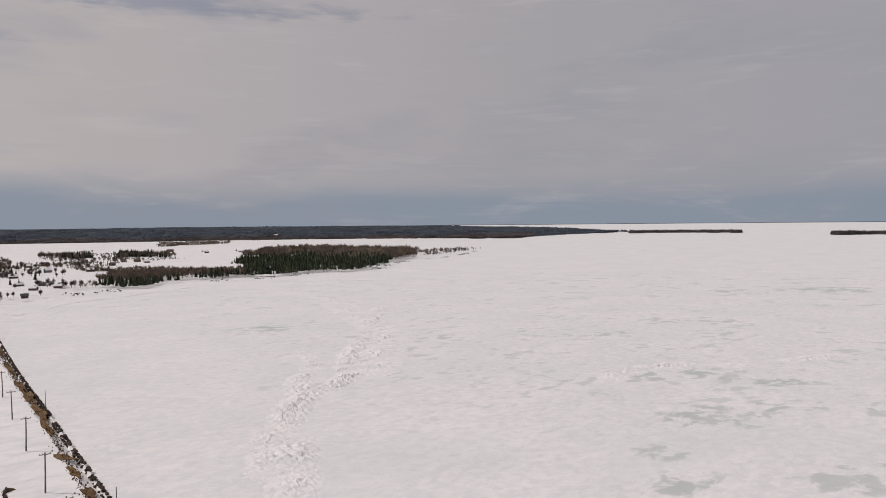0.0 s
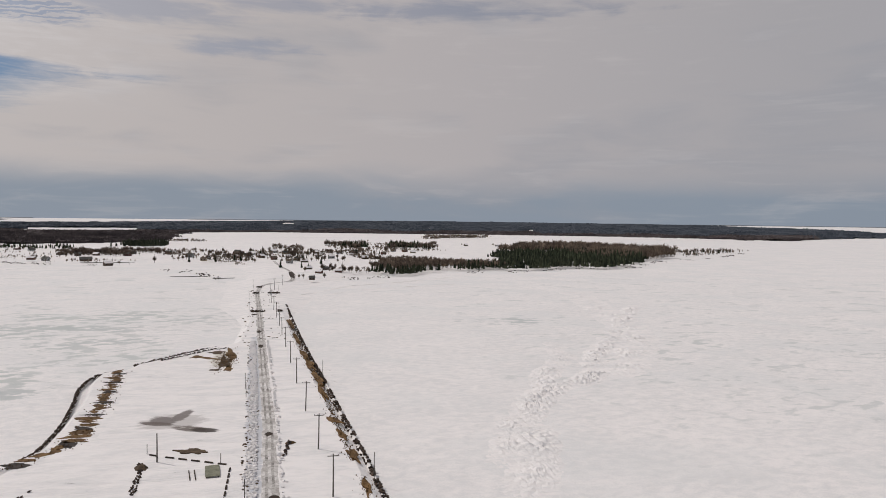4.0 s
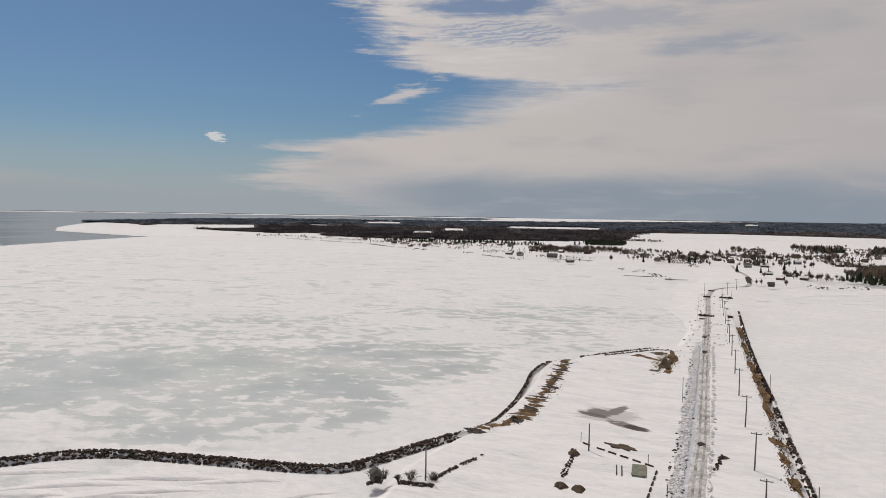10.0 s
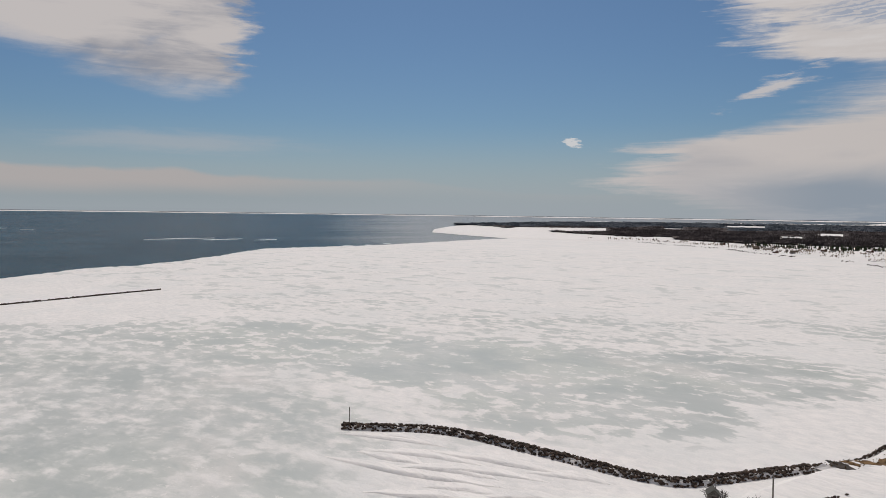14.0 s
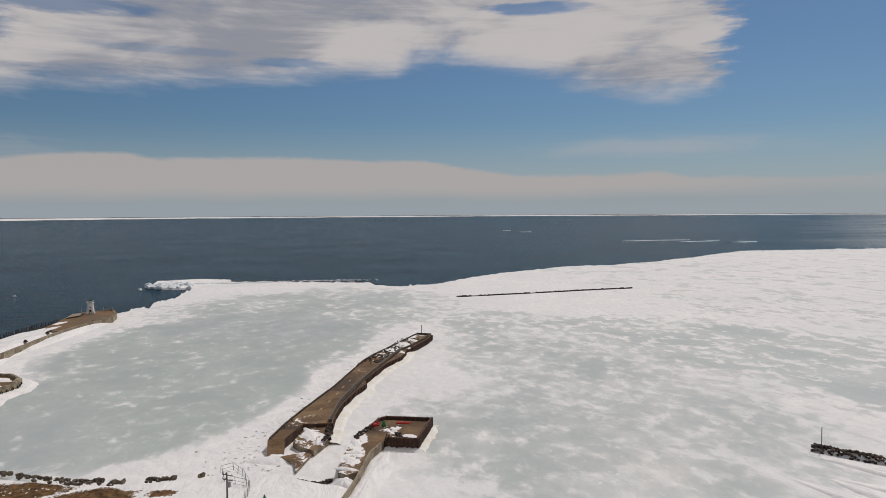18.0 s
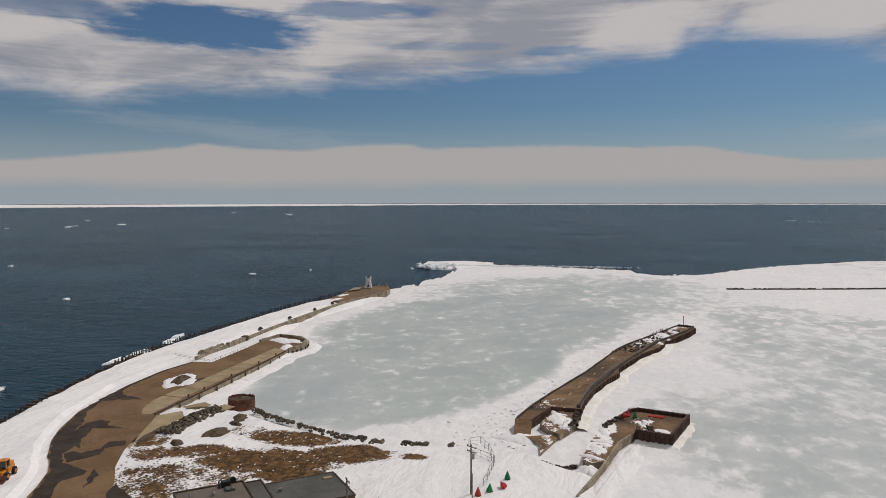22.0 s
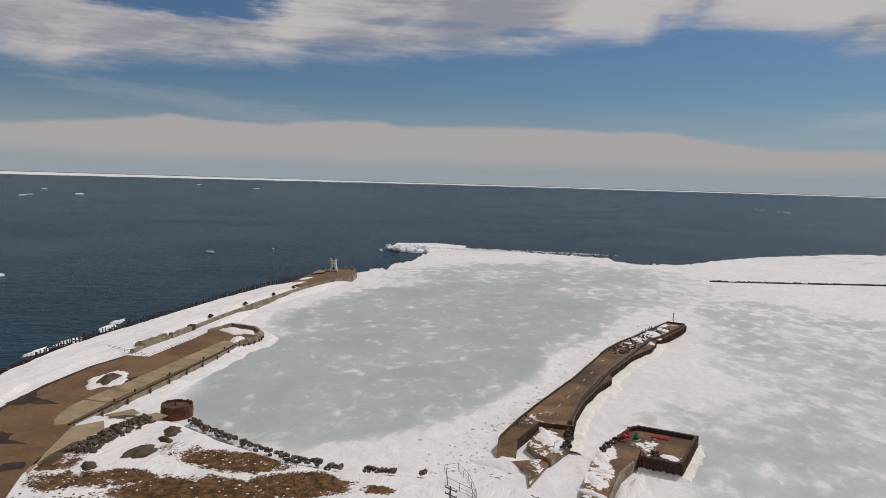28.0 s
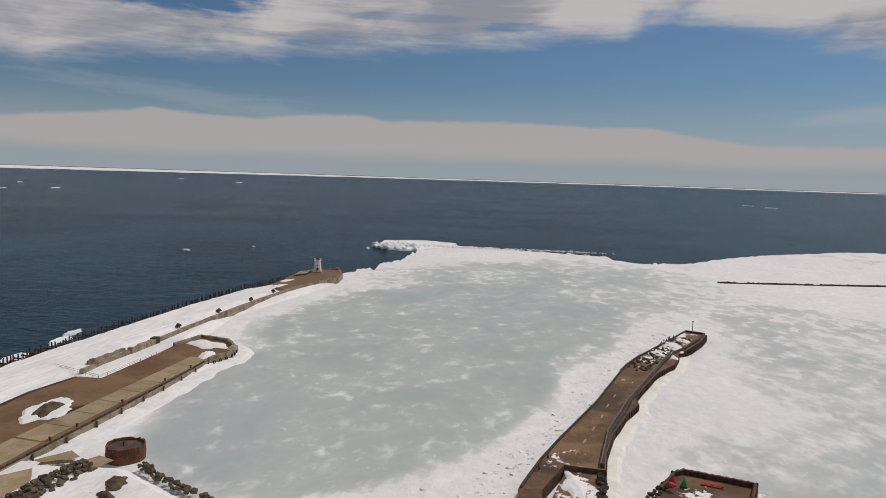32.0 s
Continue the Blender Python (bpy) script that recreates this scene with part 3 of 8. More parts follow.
def bank(line, base, top, slope, jitter=0.0, rough=0.0, seed=1):
    """A closed outline as a raised bank: sloping rim, level top."""
    rnd = random.Random(seed)
    if area(line) < 0:
        line = line[::-1]
    out = sides_of(line, True)
    rim = [p - nrm * 0 + Vector((rnd.uniform(-jitter, jitter), rnd.uniform(-jitter, jitter), 0)) for p, nrm in zip(line, out)]
    count = len(rim)
    verts = [(p.x, p.y, base) for p in rim] + [((p + nrm * slope).x, (p + nrm * slope).y, top + rnd.uniform(-rough, rough)) for p, nrm in zip(rim, out)]
    faces = [(i, (i + 1) % count, count + (i + 1) % count, count + i) for i in range(count)]
    from mathutils.geometry import tessellate_polygon
    ring = [Vector((v[0], v[1], 0)) for v in verts[count:]]
    faces += [tuple(count + k for k in tri) for tri in tessellate_polygon([ring])]
    return verts, faces


def sheet_on(name, line, z, mat, parent=None, label="", thick=0.06):
    """A thin layer with an uneven outline that lies on the ground."""
    v, f = bank(line, z - 0.05, z + thick, min(0.25, thick * 2))
    me = mesh(name, v, f, mat)
    ob = new(name, me)
    ob.parent = parent
    if label:
        ob["label"] = label
    return ob


def blotch(x, y, rx, ry, turn=0, wobble=0.25, steps=40, seed=1):
    """An uneven round outline."""
    res = []
    for k in range(steps):
        a = k * math.tau / steps
        f = 1 + wobble * (noise.noise((math.cos(a) * 1.6 + seed * 7.1, math.sin(a) * 1.6, seed)) * 1.5 + 0.5 * noise.noise((math.cos(a) * 5 + seed, math.sin(a) * 5, 3.3 * seed)))
        px, py = rx * f * math.cos(a), ry * f * math.sin(a)
        c, s = math.cos(radians(turn)), math.sin(radians(turn))
        res.append(Vector((x + px * c - py * s, y + px * s + py * c, 0)))
    return res


def polar(left_deg, r):
    return -math.sin(radians(left_deg)) * r, math.cos(radians(left_deg)) * r


def far_z(r):
    """The ground swings up a little far out, so that its rim stands at the true horizon."""
    s = np.clip((np.asarray(r, float) - 2200) / 2700, 0, 1)
    return 40 * s * s


# ---- the sea, the ice and the land ----

R_END = 4920
angles = np.radians(np.arange(0, 360, 1.0))
radii = np.concatenate([[60], np.geomspace(120, 2200, 14), np.linspace(2380, R_END, 18)])


def polar_sheet(name, turns, radius_of, drop, mat):
    """A sheet round the camera's spot, from the middle to radius_of(turn)."""
    verts, faces = [], []
    k = 0
    for a in turns:
        ring = radius_of(a)
        for r in ring:
            verts.append((-math.sin(a) * r, math.cos(a) * r, float(far_z(r)) + drop))
        k = len(ring)
    count = len(turns)
    for i in range(count):
        j = (i + 1) % count
        for m in range(k - 1):
            faces.append((i * k + m, i * k + m + 1, j * k + m + 1, j * k + m))
    verts.append((0, 0, drop))
    faces += [(len(verts) - 1, i * k, ((i + 1) % count) * k) for i in range(count)]
    return new(name, mesh(name, verts, faces, mat, True))


tagged(polar_sheet("water", angles, lambda a: radii, -0.9, M_WATER), "dark steel-blue open sea water with small chop", "sea", kind="structure")

# the ice edge: degrees to the left, metres out
ICE_EDGE = [(16, R_END), (19, 4300), (30, 4190), (38, 4150), (42.5, 3300), (43.2, 2450), (44, 1720), (46.5, 1600), (49.4, 1449), (53.6, 1295), (57.9, 1215), (62.8, 1150), (66, 985), (68.9, 879), (72, 815), (75.7, 770), (80, 705), (84.2, 622), (86, 582), (89, 563), (91.0, 570),
            (91.5, 606), (97, 622), (102, 636), (104.4, 652), (105.1, 590), (105.9, 548), (106.5, 515), (108.0, 486), (108.5, 470), (110.0, 458), (111.5, 440), (116.6, 385), (122.9, 305), (132.5, 238), (140, 186), (150, 150), (165, 130), (185, 120), (200, 135), (212, 250), (222, 900), (228, 4000), (230, R_END)]


def ice_reach(a):
    deg = math.degrees(a)
    if deg <= 16 or deg >= 230:
        return R_END
    r = float(np.interp(deg, [e[0] for e in ICE_EDGE], [e[1] for e in ICE_EDGE]))
    p = polar(deg, r)
    if 103 < deg < 109.5:
        r *= 1 + 0.05 * noise.noise((p[0] / 13, p[1] / 13, 9)) + 0.02 * noise.noise((p[0] / 4, p[1] / 4, 3))
    if deg < 109.5:
        r *= 1 + 0.016 * noise.noise((p[0] / 45, p[1] / 45, 2)) + 0.012 * noise.noise((p[0] / 9, p[1] / 9, 5))
    return r


def ice_ring(a):
    end = ice_reach(a)
    base = np.concatenate([[40], np.geomspace(70, 1400, 22), np.linspace(1500, R_END - 1, 34)])
    return np.concatenate([np.minimum(base, end * np.linspace(0.90, 1, len(base))), [end]])


ice_turns = np.radians(np.concatenate([np.arange(0, 16, 1.0), np.arange(16, 44, 0.25), np.arange(44, 112, 0.1), np.arange(112, 230, 1.0), np.arange(230, 360, 1.0)]))
ice_sheet = polar_sheet("ice_sheet", ice_turns, ice_ring, 0.0, M_ICE)
tagged(ice_sheet, "snow-covered frozen bay with grey-green bare ice patches", "sea ice", kind="structure")
# its broken edge, half a metre thick, over the water
rim_v, rim_f = [], []
rim_turns = np.radians(np.arange(44, 111.6, 0.1))
for a in rim_turns:
    r = ice_reach(a)
    for dr, z in ((-0.4, 0.0), (0.15, -0.05 + 0.0), (0.0, -1.0)):
        rim_v.append((-math.sin(a) * (r + dr), math.cos(a) * (r + dr), z + 0.004))
for i in range(len(rim_turns) - 1):
    for m in range(2):
        rim_f.append((i * 3 + m, i * 3 + m + 1, i * 3 + m + 4, i * 3 + m + 3))
tagged(new("ice_edge", mesh("ice_edge", rim_v, rim_f, M_SNOW)), "broken white edge of the sea ice over dark water", "ice edge", kind="structure")

# a tongue of old ice beyond the bight
v, f = bank(straight([(-566, -152), (-569, -177), (-580, -183), (-606, -197), (-634, -202), (-650, -170), (-640, -140), (-600, -140)], 3), -0.95, 0.25, 1.2, 1.0, 0.15, 4)
tagged(new("ice_tongue", mesh("ice_tongue", v, f, M_SNOW)), "rough white tongue of old sea ice", "sea ice", kind="structure")

# the spit on which the harbour stands, with the causeway to the mainland
SPIT = [(-19, 690), (-14, 560), (-13, 440), (-17, 345), (-24, 338), (-53, 300), (-57, 286), (-50, 240), (-48, 200), (-62, 178), (-66, 150), (-62, 120), (-55, 70), (-70, 30), (-110, 2), (-142, -2), (-150, -16), (-150, -36), (-147, -50), (-149, -62),
        (-155, -82), (-161, -96), (-158, -112), (-176, -114), (-240, -118), (-252, -128), (-252, -140), (-294, -150), (-386, -146), (-418, -156), (-412, -168), (-350, -172), (-301, -168), (-261, -165), (-180, -162), (-147, -152), (-121, -143), (-85, -128),
        (-30, -100), (40, -70), (55, -20), (40, 60), (26, 140), (23, 190), (19, 280), (14, 400), (12, 480), (14, 600), (24, 690)]
v, f = bank(straight(SPIT, 5), -0.3, 1.9, 4.2, 0.35, 0.05, 3)
tagged(new("ground", mesh("ground", v, f, M_GROUND)), "low spit of land under wind-packed snow", "ground", kind="structure")

MAINLAND = [(-2230, 1960), (-1950, 1640), (-1640, 1370), (-1300, 1262), (-1150, 1225), (-1023, 1300), (-875, 1370), (-741, 1380), (-552, 1255), (-402, 1135), (-300, 1050), (-227, 990), (-150, 1040), (-60, 960), (-28, 822), (-20, 680), (25, 670), (70, 700), (115, 780), (282, 850), (410, 854), (478, 905),
            (630, 1090), (806, 1242), (1018, 1385), (990, 1440), (900, 1620), (950, 1900), (1300, 2010), (1672, 2050), (1640, 2500), (800, 2720), (-200, 2820), (-1200, 2700), (-2000, 2500), (-2350, 2250)]
v, f = bank(straight(MAINLAND, 22), -0.3, 2.6, 26.0, 3.0, 0.25, 5)
v = [(x, y, z + float(far_z(math.hypot(x, y)))) for x, y, z in v]
tagged(new("mainland", mesh("mainland", v, f, M_SNOW)), "low snow-covered mainland shore", "ground", kind="structure")

# ---- makers of rubble, decks and walls ----

rock_rnd = random.Random(11)


def rock_mesh(name, seed, mat):
    """A squarish quarry stone of about one metre."""
    rnd = random.Random(seed)
    bm = bmesh.new()
    bmesh.ops.create_cube(bm, size=1.0)
    bmesh.ops.bevel(bm, geom=list(bm.edges), offset=0.2, segments=1, affect="EDGES")
    for vert in bm.verts:
        vert.co *= rnd.uniform(0.78, 1.14)
    me = bpy.data.meshes.new(name)
    bm.to_mesh(me)
    bm.free()
    me.materials.append(mat)
    return me


ROCKS = [rock_mesh("stone", k, M_ROCK) for k in range(6)]
BOULDERS = [rock_mesh("boulder", 20 + k, M_GREYROCK) for k in range(6)]


def mesh_data(me):
    co = np.empty(len(me.vertices) * 3)
    me.vertices.foreach_get("co", co)
    return co.reshape(-1, 3), [tuple(p.vertices) for p in me.polygons]


def scatter(name, shapes, mats, mat):
    """Many copies of small shapes as one mesh; shapes: (verts, faces) pairs, mats: (which, matrix) pairs."""
    allv, allf, k = [], [], 0
    for which, m in mats:
        co, faces = shapes[which]
        a = np.array(m)
        allv.append(co @ a[:3, :3].T + a[:3, 3])
        allf += [tuple(i + k for i in f) for f in faces]
        k += len(co)
    return mesh(name, np.concatenate(allv), allf, mat)


def stone_pose(rnd, x, y, z, size):
    s = size * rnd.uniform(0.65, 1.35)
    return pose(x, y, z, rnd.uniform(-30, 30), rnd.uniform(-30, 30), rnd.uniform(0, 360)) @ Matrix.Diagonal((s * rnd.uniform(0.8, 1.4), s, s * rnd.uniform(0.6, 0.95), 1))


def rubble(name, line, width, height, size, rows, label, category="breakwater", stones=ROCKS, core=M_CORE, picks=200, base=0.0, seed=1, gaps=0.0, group="", loose=0.0, low=1.0):
    """A mound of quarry stone along a line: a core with single stones laid over it."""
    rnd = random.Random(seed)
    top = empty(name, line[0].x, line[0].y, base, 0, label, category, group)
    inv = top.matrix_world.inverted()
    nrm = sides_of(line)
    if core:
        cv, cf = [], []
        for p, q in zip(line, nrm):
            w, h = width * rnd.uniform(0.85, 1.1), low * height * rnd.uniform(0.75, 0.95)
            for f, z in ((-0.5, -0.3), (-0.22, h), (0.2, h), (0.5, -0.3)):
                c = p + q * w * f
                cv.append(inv @ Vector((c.x, c.y, base + z)))
        for i in range(len(line) - 1):
            for m in range(3):
                cf.append((i * 4 + m, i * 4 + m + 1, i * 4 + m + 5, i * 4 + m + 4))
        cf += [(0, 1, 2, 3), tuple(len(cv) - k for k in (1, 2, 3, 4))]
        part("core", mesh("core", cv, cf, core), None, top)
    places = []
    length = sum((b - a).length for a, b in zip(line, line[1:]))
    per = max(1, int(length / (size * 1.02)))
    for i in range(per):
        s = i / per * (len(line) - 1)
        k = int(s)
        p = line[k].lerp(line[k + 1], s - k)
        if gaps and noise.noise((p.x / 6, p.y / 6, seed)) < gaps - 0.55:
            continue
        for r in range(rows):
            f = (r + 0.5) / rows - 0.5 + rnd.uniform(-0.4, 0.4) / rows
            if rnd.random() < loose:
                continue
            z = height * (1 - min(1.0, max(0.0, abs(f) - 0.15) / 0.36)) + rnd.uniform(-0.15, 0.2) * size
            c = p + nrm[k] * f * width * 1.05
            places.append(inv @ stone_pose(rnd, c.x, c.y, base + max(0.12, z), size))
    rnd.shuffle(places)
    for m in places[:picks]:
        ob = new("stone", rnd.choice(stones))
        ob.parent = top
        ob.matrix_local = m
    if len(places) > picks:
        shapes = [mesh_data(s) for s in stones]
        ob = part("rubble", scatter("rubble", shapes, [(rnd.randrange(len(shapes)), m) for m in places[picks:]], stones[0].materials[0]), None, top)
        ob["kind"] = "stuff"
    return top


def prism(name, outline, low, high, top_mat, side_mat, worn_edge=0.0):
    """A slab with upright sides from a closed outline."""
    from mathutils.geometry import tessellate_polygon
    line = [Vector((p[0], p[1], 0)) for p in outline]
    if area(line) < 0:
        line = line[::-1]
    count = len(line)
    verts = [(p.x, p.y, low) for p in line] + [(p.x, p.y, high) for p in line]
    faces = [(i, (i + 1) % count, count + (i + 1) % count, count + i) for i in range(count)]
    tops = [tuple(count + k for k in t) for t in tessellate_polygon([line])]
    me = mesh(name, verts, faces + tops, [side_mat, top_mat])
    for poly in list(me.polygons)[len(faces):]:
        poly.material_index = 1
    return me


def wall_along(line, thick, low, high, bm=None, ragged=0.0, seed=1):
    """An upright wall along a line."""
    rnd = random.Random(seed)
    made = bmesh.new()
    rows = []
    for p, q in zip(line, sides_of(line)):
        h = high + rnd.uniform(-ragged, ragged)
        rows.append([made.verts.new((p + q * thick * f).to_tuple()[:2] + (z,)) for f, z in ((-0.5, low), (-0.5, h), (0.5, h), (0.5, low))])
    for a, b in zip(rows, rows[1:]):
        for k in range(3):
            made.faces.new((a[k], a[k + 1], b[k + 1], b[k]))
    made.faces.new(rows[0])
    made.faces.new(rows[-1][::-1])
    return joined(bm, made)


def cylinder(r1, r2, h, sides, x=0, y=0, z=0, bm=None, turn=None):
    made = bmesh.new()
    bmesh.ops.create_cone(made, cap_ends=True, segments=sides, radius1=r1, radius2=r2, depth=h, matrix=pose(0, 0, h / 2))
    bmesh.ops.transform(made, matrix=pose(x, y, z) @ (turn or Matrix()), verts=made.verts)
    return joined(bm, made)


M_ASPHALT = worn("brown_sandy_asphalt", (0.132, 0.074, 0.035), (0.202, 0.121, 0.060), 0.10, 0.9, 12.0, 0.02, stain=(0.14, 0.10, 0.065))
M_WET = worn("wet_dark_asphalt", (0.036, 0.026, 0.020), (0.062, 0.046, 0.036), 0.25, 0.8, 8.0, 0.01, stain=(0.085, 0.058, 0.038), spec=0.12)
M_SLAB = worn("sanded_concrete", (0.27, 0.20, 0.115), (0.36, 0.275, 0.165), 0.22, 0.9, 9.0, 0.02, spread=0.08, stain=(0.22, 0.165, 0.10))
M_CONCRETE = worn("weathered_concrete", (0.17, 0.135, 0.09), (0.36, 0.30, 0.22), 0.35, 0.9, 6.0, 0.04, stain=(0.12, 0.09, 0.06))
M_DECK = material("snow_patched_gravel_deck", paint_deck)
M_TIMBER = worn("dark_wet_timber", (0.030, 0.022, 0.018), (0.095, 0.068, 0.05), 0.8, 0.85, 5.0, 0.03, spread=0.3)
M_GREYWOOD = worn("grey_weathered_wood", (0.085, 0.075, 0.065), (0.20, 0.18, 0.155), 1.2, 0.85, 5.0, 0.01, spread=0.15)
M_RUST = worn("rusty_steel", (0.085, 0.035, 0.020), (0.20, 0.085, 0.05), 0.7, 0.8, 5.0, 0.02, stain=(0.05, 0.028, 0.02))
M_SHEETPILE = worn("rusty_sheet_pile", (0.040, 0.022, 0.016), (0.105, 0.055, 0.036), 0.8, 0.8, 5.0, 0.02, spread=0.2)
M_DIRT = worn("bare_dirt", (0.052, 0.035, 0.022), (0.128, 0.088, 0.055), 0.5, 0.95, 7.0, 0.06)
M_GRASS = worn("dead_brown_grass", (0.080, 0.044, 0.018), (0.195, 0.114, 0.047), 0.45, 0.95, 8.0, 0.08, spread=0.2, stain=(0.11, 0.06, 0.02))
M_WHITE = worn("white_paint", (0.66, 0.65, 0.63), (0.80, 0.79, 0.77), 0.8, 0.6, 6.0, 0.0, stain=(0.55, 0.53, 0.50))
M_STAINED = worn("rust_stained_ice", (0.76, 0.70, 0.60), (0.84, 0.81, 0.77), 0.22, 0.8, 6.0, 0.25, stain=(0.80, 0.77, 0.73))
M_BLACK = worn("black_rubber", (0.012, 0.011, 0.011), (0.03, 0.028, 0.027), 1.5, 0.75, 5.0, 0.0)
M_RED = worn("red_paint", (0.42, 0.03, 0.025), (0.62, 0.06, 0.05), 1.2, 0.5, 5.0, 0.0, spread=0.12)
M_GREEN = worn("green_paint", (0.012, 0.15, 0.055), (0.03, 0.26, 0.09), 1.2, 0.5, 5.0, 0.0, spread=0.12)
M_ORANGE = worn("orange_machine_paint", (0.50, 0.17, 0.02), (0.72, 0.27, 0.03), 0.9, 0.45, 6.0, 0.0, stain=(0.28, 0.10, 0.02))
M_GLASS = worn("dark_window_glass", (0.010, 0.012, 0.015), (0.022, 0.026, 0.03), 0.4, 0.08, 3.0, 0.0, spec=0.6)
M_ROOFBROWN = worn("brown_roof_gravel", (0.125, 0.10, 0.078), (0.175, 0.145, 0.115), 0.18, 0.92, 12.0, 0.02, stain=(0.10, 0.085, 0.07))
M_ROOFGREY = worn("grey_roof_felt", (0.062, 0.060, 0.052), (0.105, 0.102, 0.090), 0.20, 0.85, 10.0, 0.02, stain=(0.13, 0.12, 0.10))
M_BOARD = worn("brown_board_siding", (0.085, 0.062, 0.045), (0.14, 0.105, 0.078), 0.6, 0.85, 6.0, 0.01)
M_STEEL = worn("galvanised_steel", (0.22, 0.22, 0.22), (0.36, 0.36, 0.35), 1.5, 0.5, 5.0, 0.0, metal=0.6)

# ---- the harbour: quay, pier, wharf and outer breakwater ----

# quay paving with upright walls towards the ice
QUAY = [(-66, -78), (-84, -93.5), (-96, -101), (-102, -104.2), (-108.4, -108.2), (-112.5, -112), (-116.6, -116.6), (-124, -123.2), (-131, -128), (-144, -134.8), (-169, -141.5), (-188, -144), (-202, -143), (-203, -136), (-228, -138), (-240, -139.5), (-252, -138.5), (-250, -127),
        (-244, -121), (-236, -119), (-226, -120.5), (-210, -118.5), (-175, -115.5), (-161, -114.5), (-148, -113.5), (-136, -108), (-124, -103), (-115, -97.5), (-108, -91.5), (-94, -82), (-80, -66)]
quay = new("quay", prism("quay", [tuple(p) for p in straight(QUAY, 2.5)], -0.4, 2.12, M_ASPHALT, M_CONCRETE))
tagged(quay, "brown sandy asphalt quay with concrete walls", "quay", kind="structure")

# long wet stains along the snow and across the asphalt
wet = empty("wet_stains", -110, -105, 2.12, 0, "dark meltwater stains on brown asphalt", "stain", kind="structure")


def laid(name, outline, z, mat, parent, label="", thick=0.02):
    v, f = bank(outline, z - 0.05, z + thick, 0.12)
    inv = parent.matrix_world.inverted()
    return part(name, mesh(name, [inv @ Vector(p) for p in v], f, mat), None, parent, label)


def ragged(points, step=1.2, rough=0.7):
    """An outline through a few corners, with a frayed rim."""
    return [p + Vector((rough * noise.noise((p.x / 2.2, p.y / 2.2, 1)), rough * noise.noise((p.x / 2.2, p.y / 2.2, 7)), 0)) for p in straight(points, step)]


STAINS = [
    [(-90, -97), (-96, -100.6), (-101.6, -103.6), (-108.2, -107.8), (-112.2, -111.6), (-116.3, -116.2), (-123.8, -122.8), (-131, -127.6), (-144, -134.4), (-150.5, -137), (-137.3, -126.9), (-130.4, -122.7), (-120.9, -114.3), (-117.4, -113.6), (-113.5, -109.1), (-111.2, -100.8), (-108.9, -100), (-105.3, -102), (-100.2, -98.4), (-95, -95.5)],
    [(-143.8, -134.4), (-154.1, -137.6), (-166, -140.6), (-160.8, -135.4), (-158.2, -126.4), (-156.1, -133), (-153.7, -136), (-146.2, -133)],
    [(-122.2, -116.2), (-130.4, -122.9), (-136.3, -125.5), (-139.8, -123.6), (-139.7, -121), (-136.7, -118.6), (-135.9, -112.3), (-133.8, -120.6), (-127, -117.4), (-121.3, -112.7)],
    [(-117.4, -113.5), (-113.8, -108.3), (-116.5, -107.3), (-119.9, -105.4), (-123, -107.4), (-126.6, -104.5), (-128.9, -107.3), (-126.8, -110.1), (-122.6, -108.6), (-119.2, -110), (-119.4, -113.1)],
    [(-106.8, -90.8), (-105.9, -88.2), (-103, -83), (-99, -84), (-101.1, -87.5)],
    [(-174, -125.2), (-178, -126.4), (-184, -125.6), (-183, -123.4), (-177, -123.6)],
    [(-154, -137.9), (-169, -141.3), (-188, -143.8), (-201.5, -142.8), (-201.5, -141.9), (-188, -142.7), (-170, -140.2), (-156, -136.9)],
    [(-104, -95), (-108.6, -98.4), (-113, -100.6), (-110, -97)],
]
for k, corners in enumerate(STAINS):
    laid("stain", ragged(corners, 1.2, 0.35 if k == 6 else 0.8), 2.122 + 0.004 * k, M_WET, wet)

# sanded concrete panels along the berth
apron = empty("concrete_apron", -190, -120, 2.13, 0, "tan sanded concrete panels along the berth", "pavement", kind="structure")
a, b = Vector((-163, -117.2, 0)), Vector((-229, -121.3, 0))
across = Vector((-0.06, -1, 0)).normalized()
for k in range(8):
    p, q = a.lerp(b, k / 8 + 0.0006), a.lerp(b, (k + 1) / 8 - 0.0006)
    w = 6.2 if k else 6.6
    laid("panel", [p, p + across * w, q + across * w, q], 2.13, M_SLAB, apron, thick=0.05)
laid("panel", [Vector(c) for c in ((-162.6, -117, 0), (-162.8, -123.8, 0), (-158, -123.3, 0), (-153, -121.6, 0), (-149, -119.5, 0), (-146.3, -117, 0), (-147.5, -115.2, 0), (-155, -115.9, 0))], 2.13, M_SLAB, apron, thick=0.05)
lower = empty("lower_apron", -150, -108, 1.9, 0, "tan concrete landing partly under snow", "pavement", kind="structure")
laid("panel", [Vector(c) for c in ((-145.5, -114.2, 0), (-152.5, -109.5, 0), (-148, -105.6, 0), (-140, -105.2, 0), (-126, -104.2, 0), (-124.5, -102.2, 0), (-136, -108.6, 0))], 2.02, M_SLAB, lower)
laid("panel", [Vector(c) for c in ((-155.5, -112.2, 0), (-161.5, -109, 0), (-159.5, -105.5, 0), (-154.5, -107, 0))], 1.98, M_SLAB, lower)
laid("panel", [Vector(c) for c in ((-157.5, -104, 0), (-161, -102.5, 0), (-160, -98.6, 0), (-154.6, -99.4, 0))], 1.98, M_SLAB, lower)
laid("stain", blotch(-135, -104.3, 7, 1.2, 8, 0.4, 40, 3), 2.05, M_DIRT, lower)
laid("stain", blotch(-156, -107.3, 3, 0.9, -60, 0.4, 40, 5), 2.05, M_DIRT, lower)

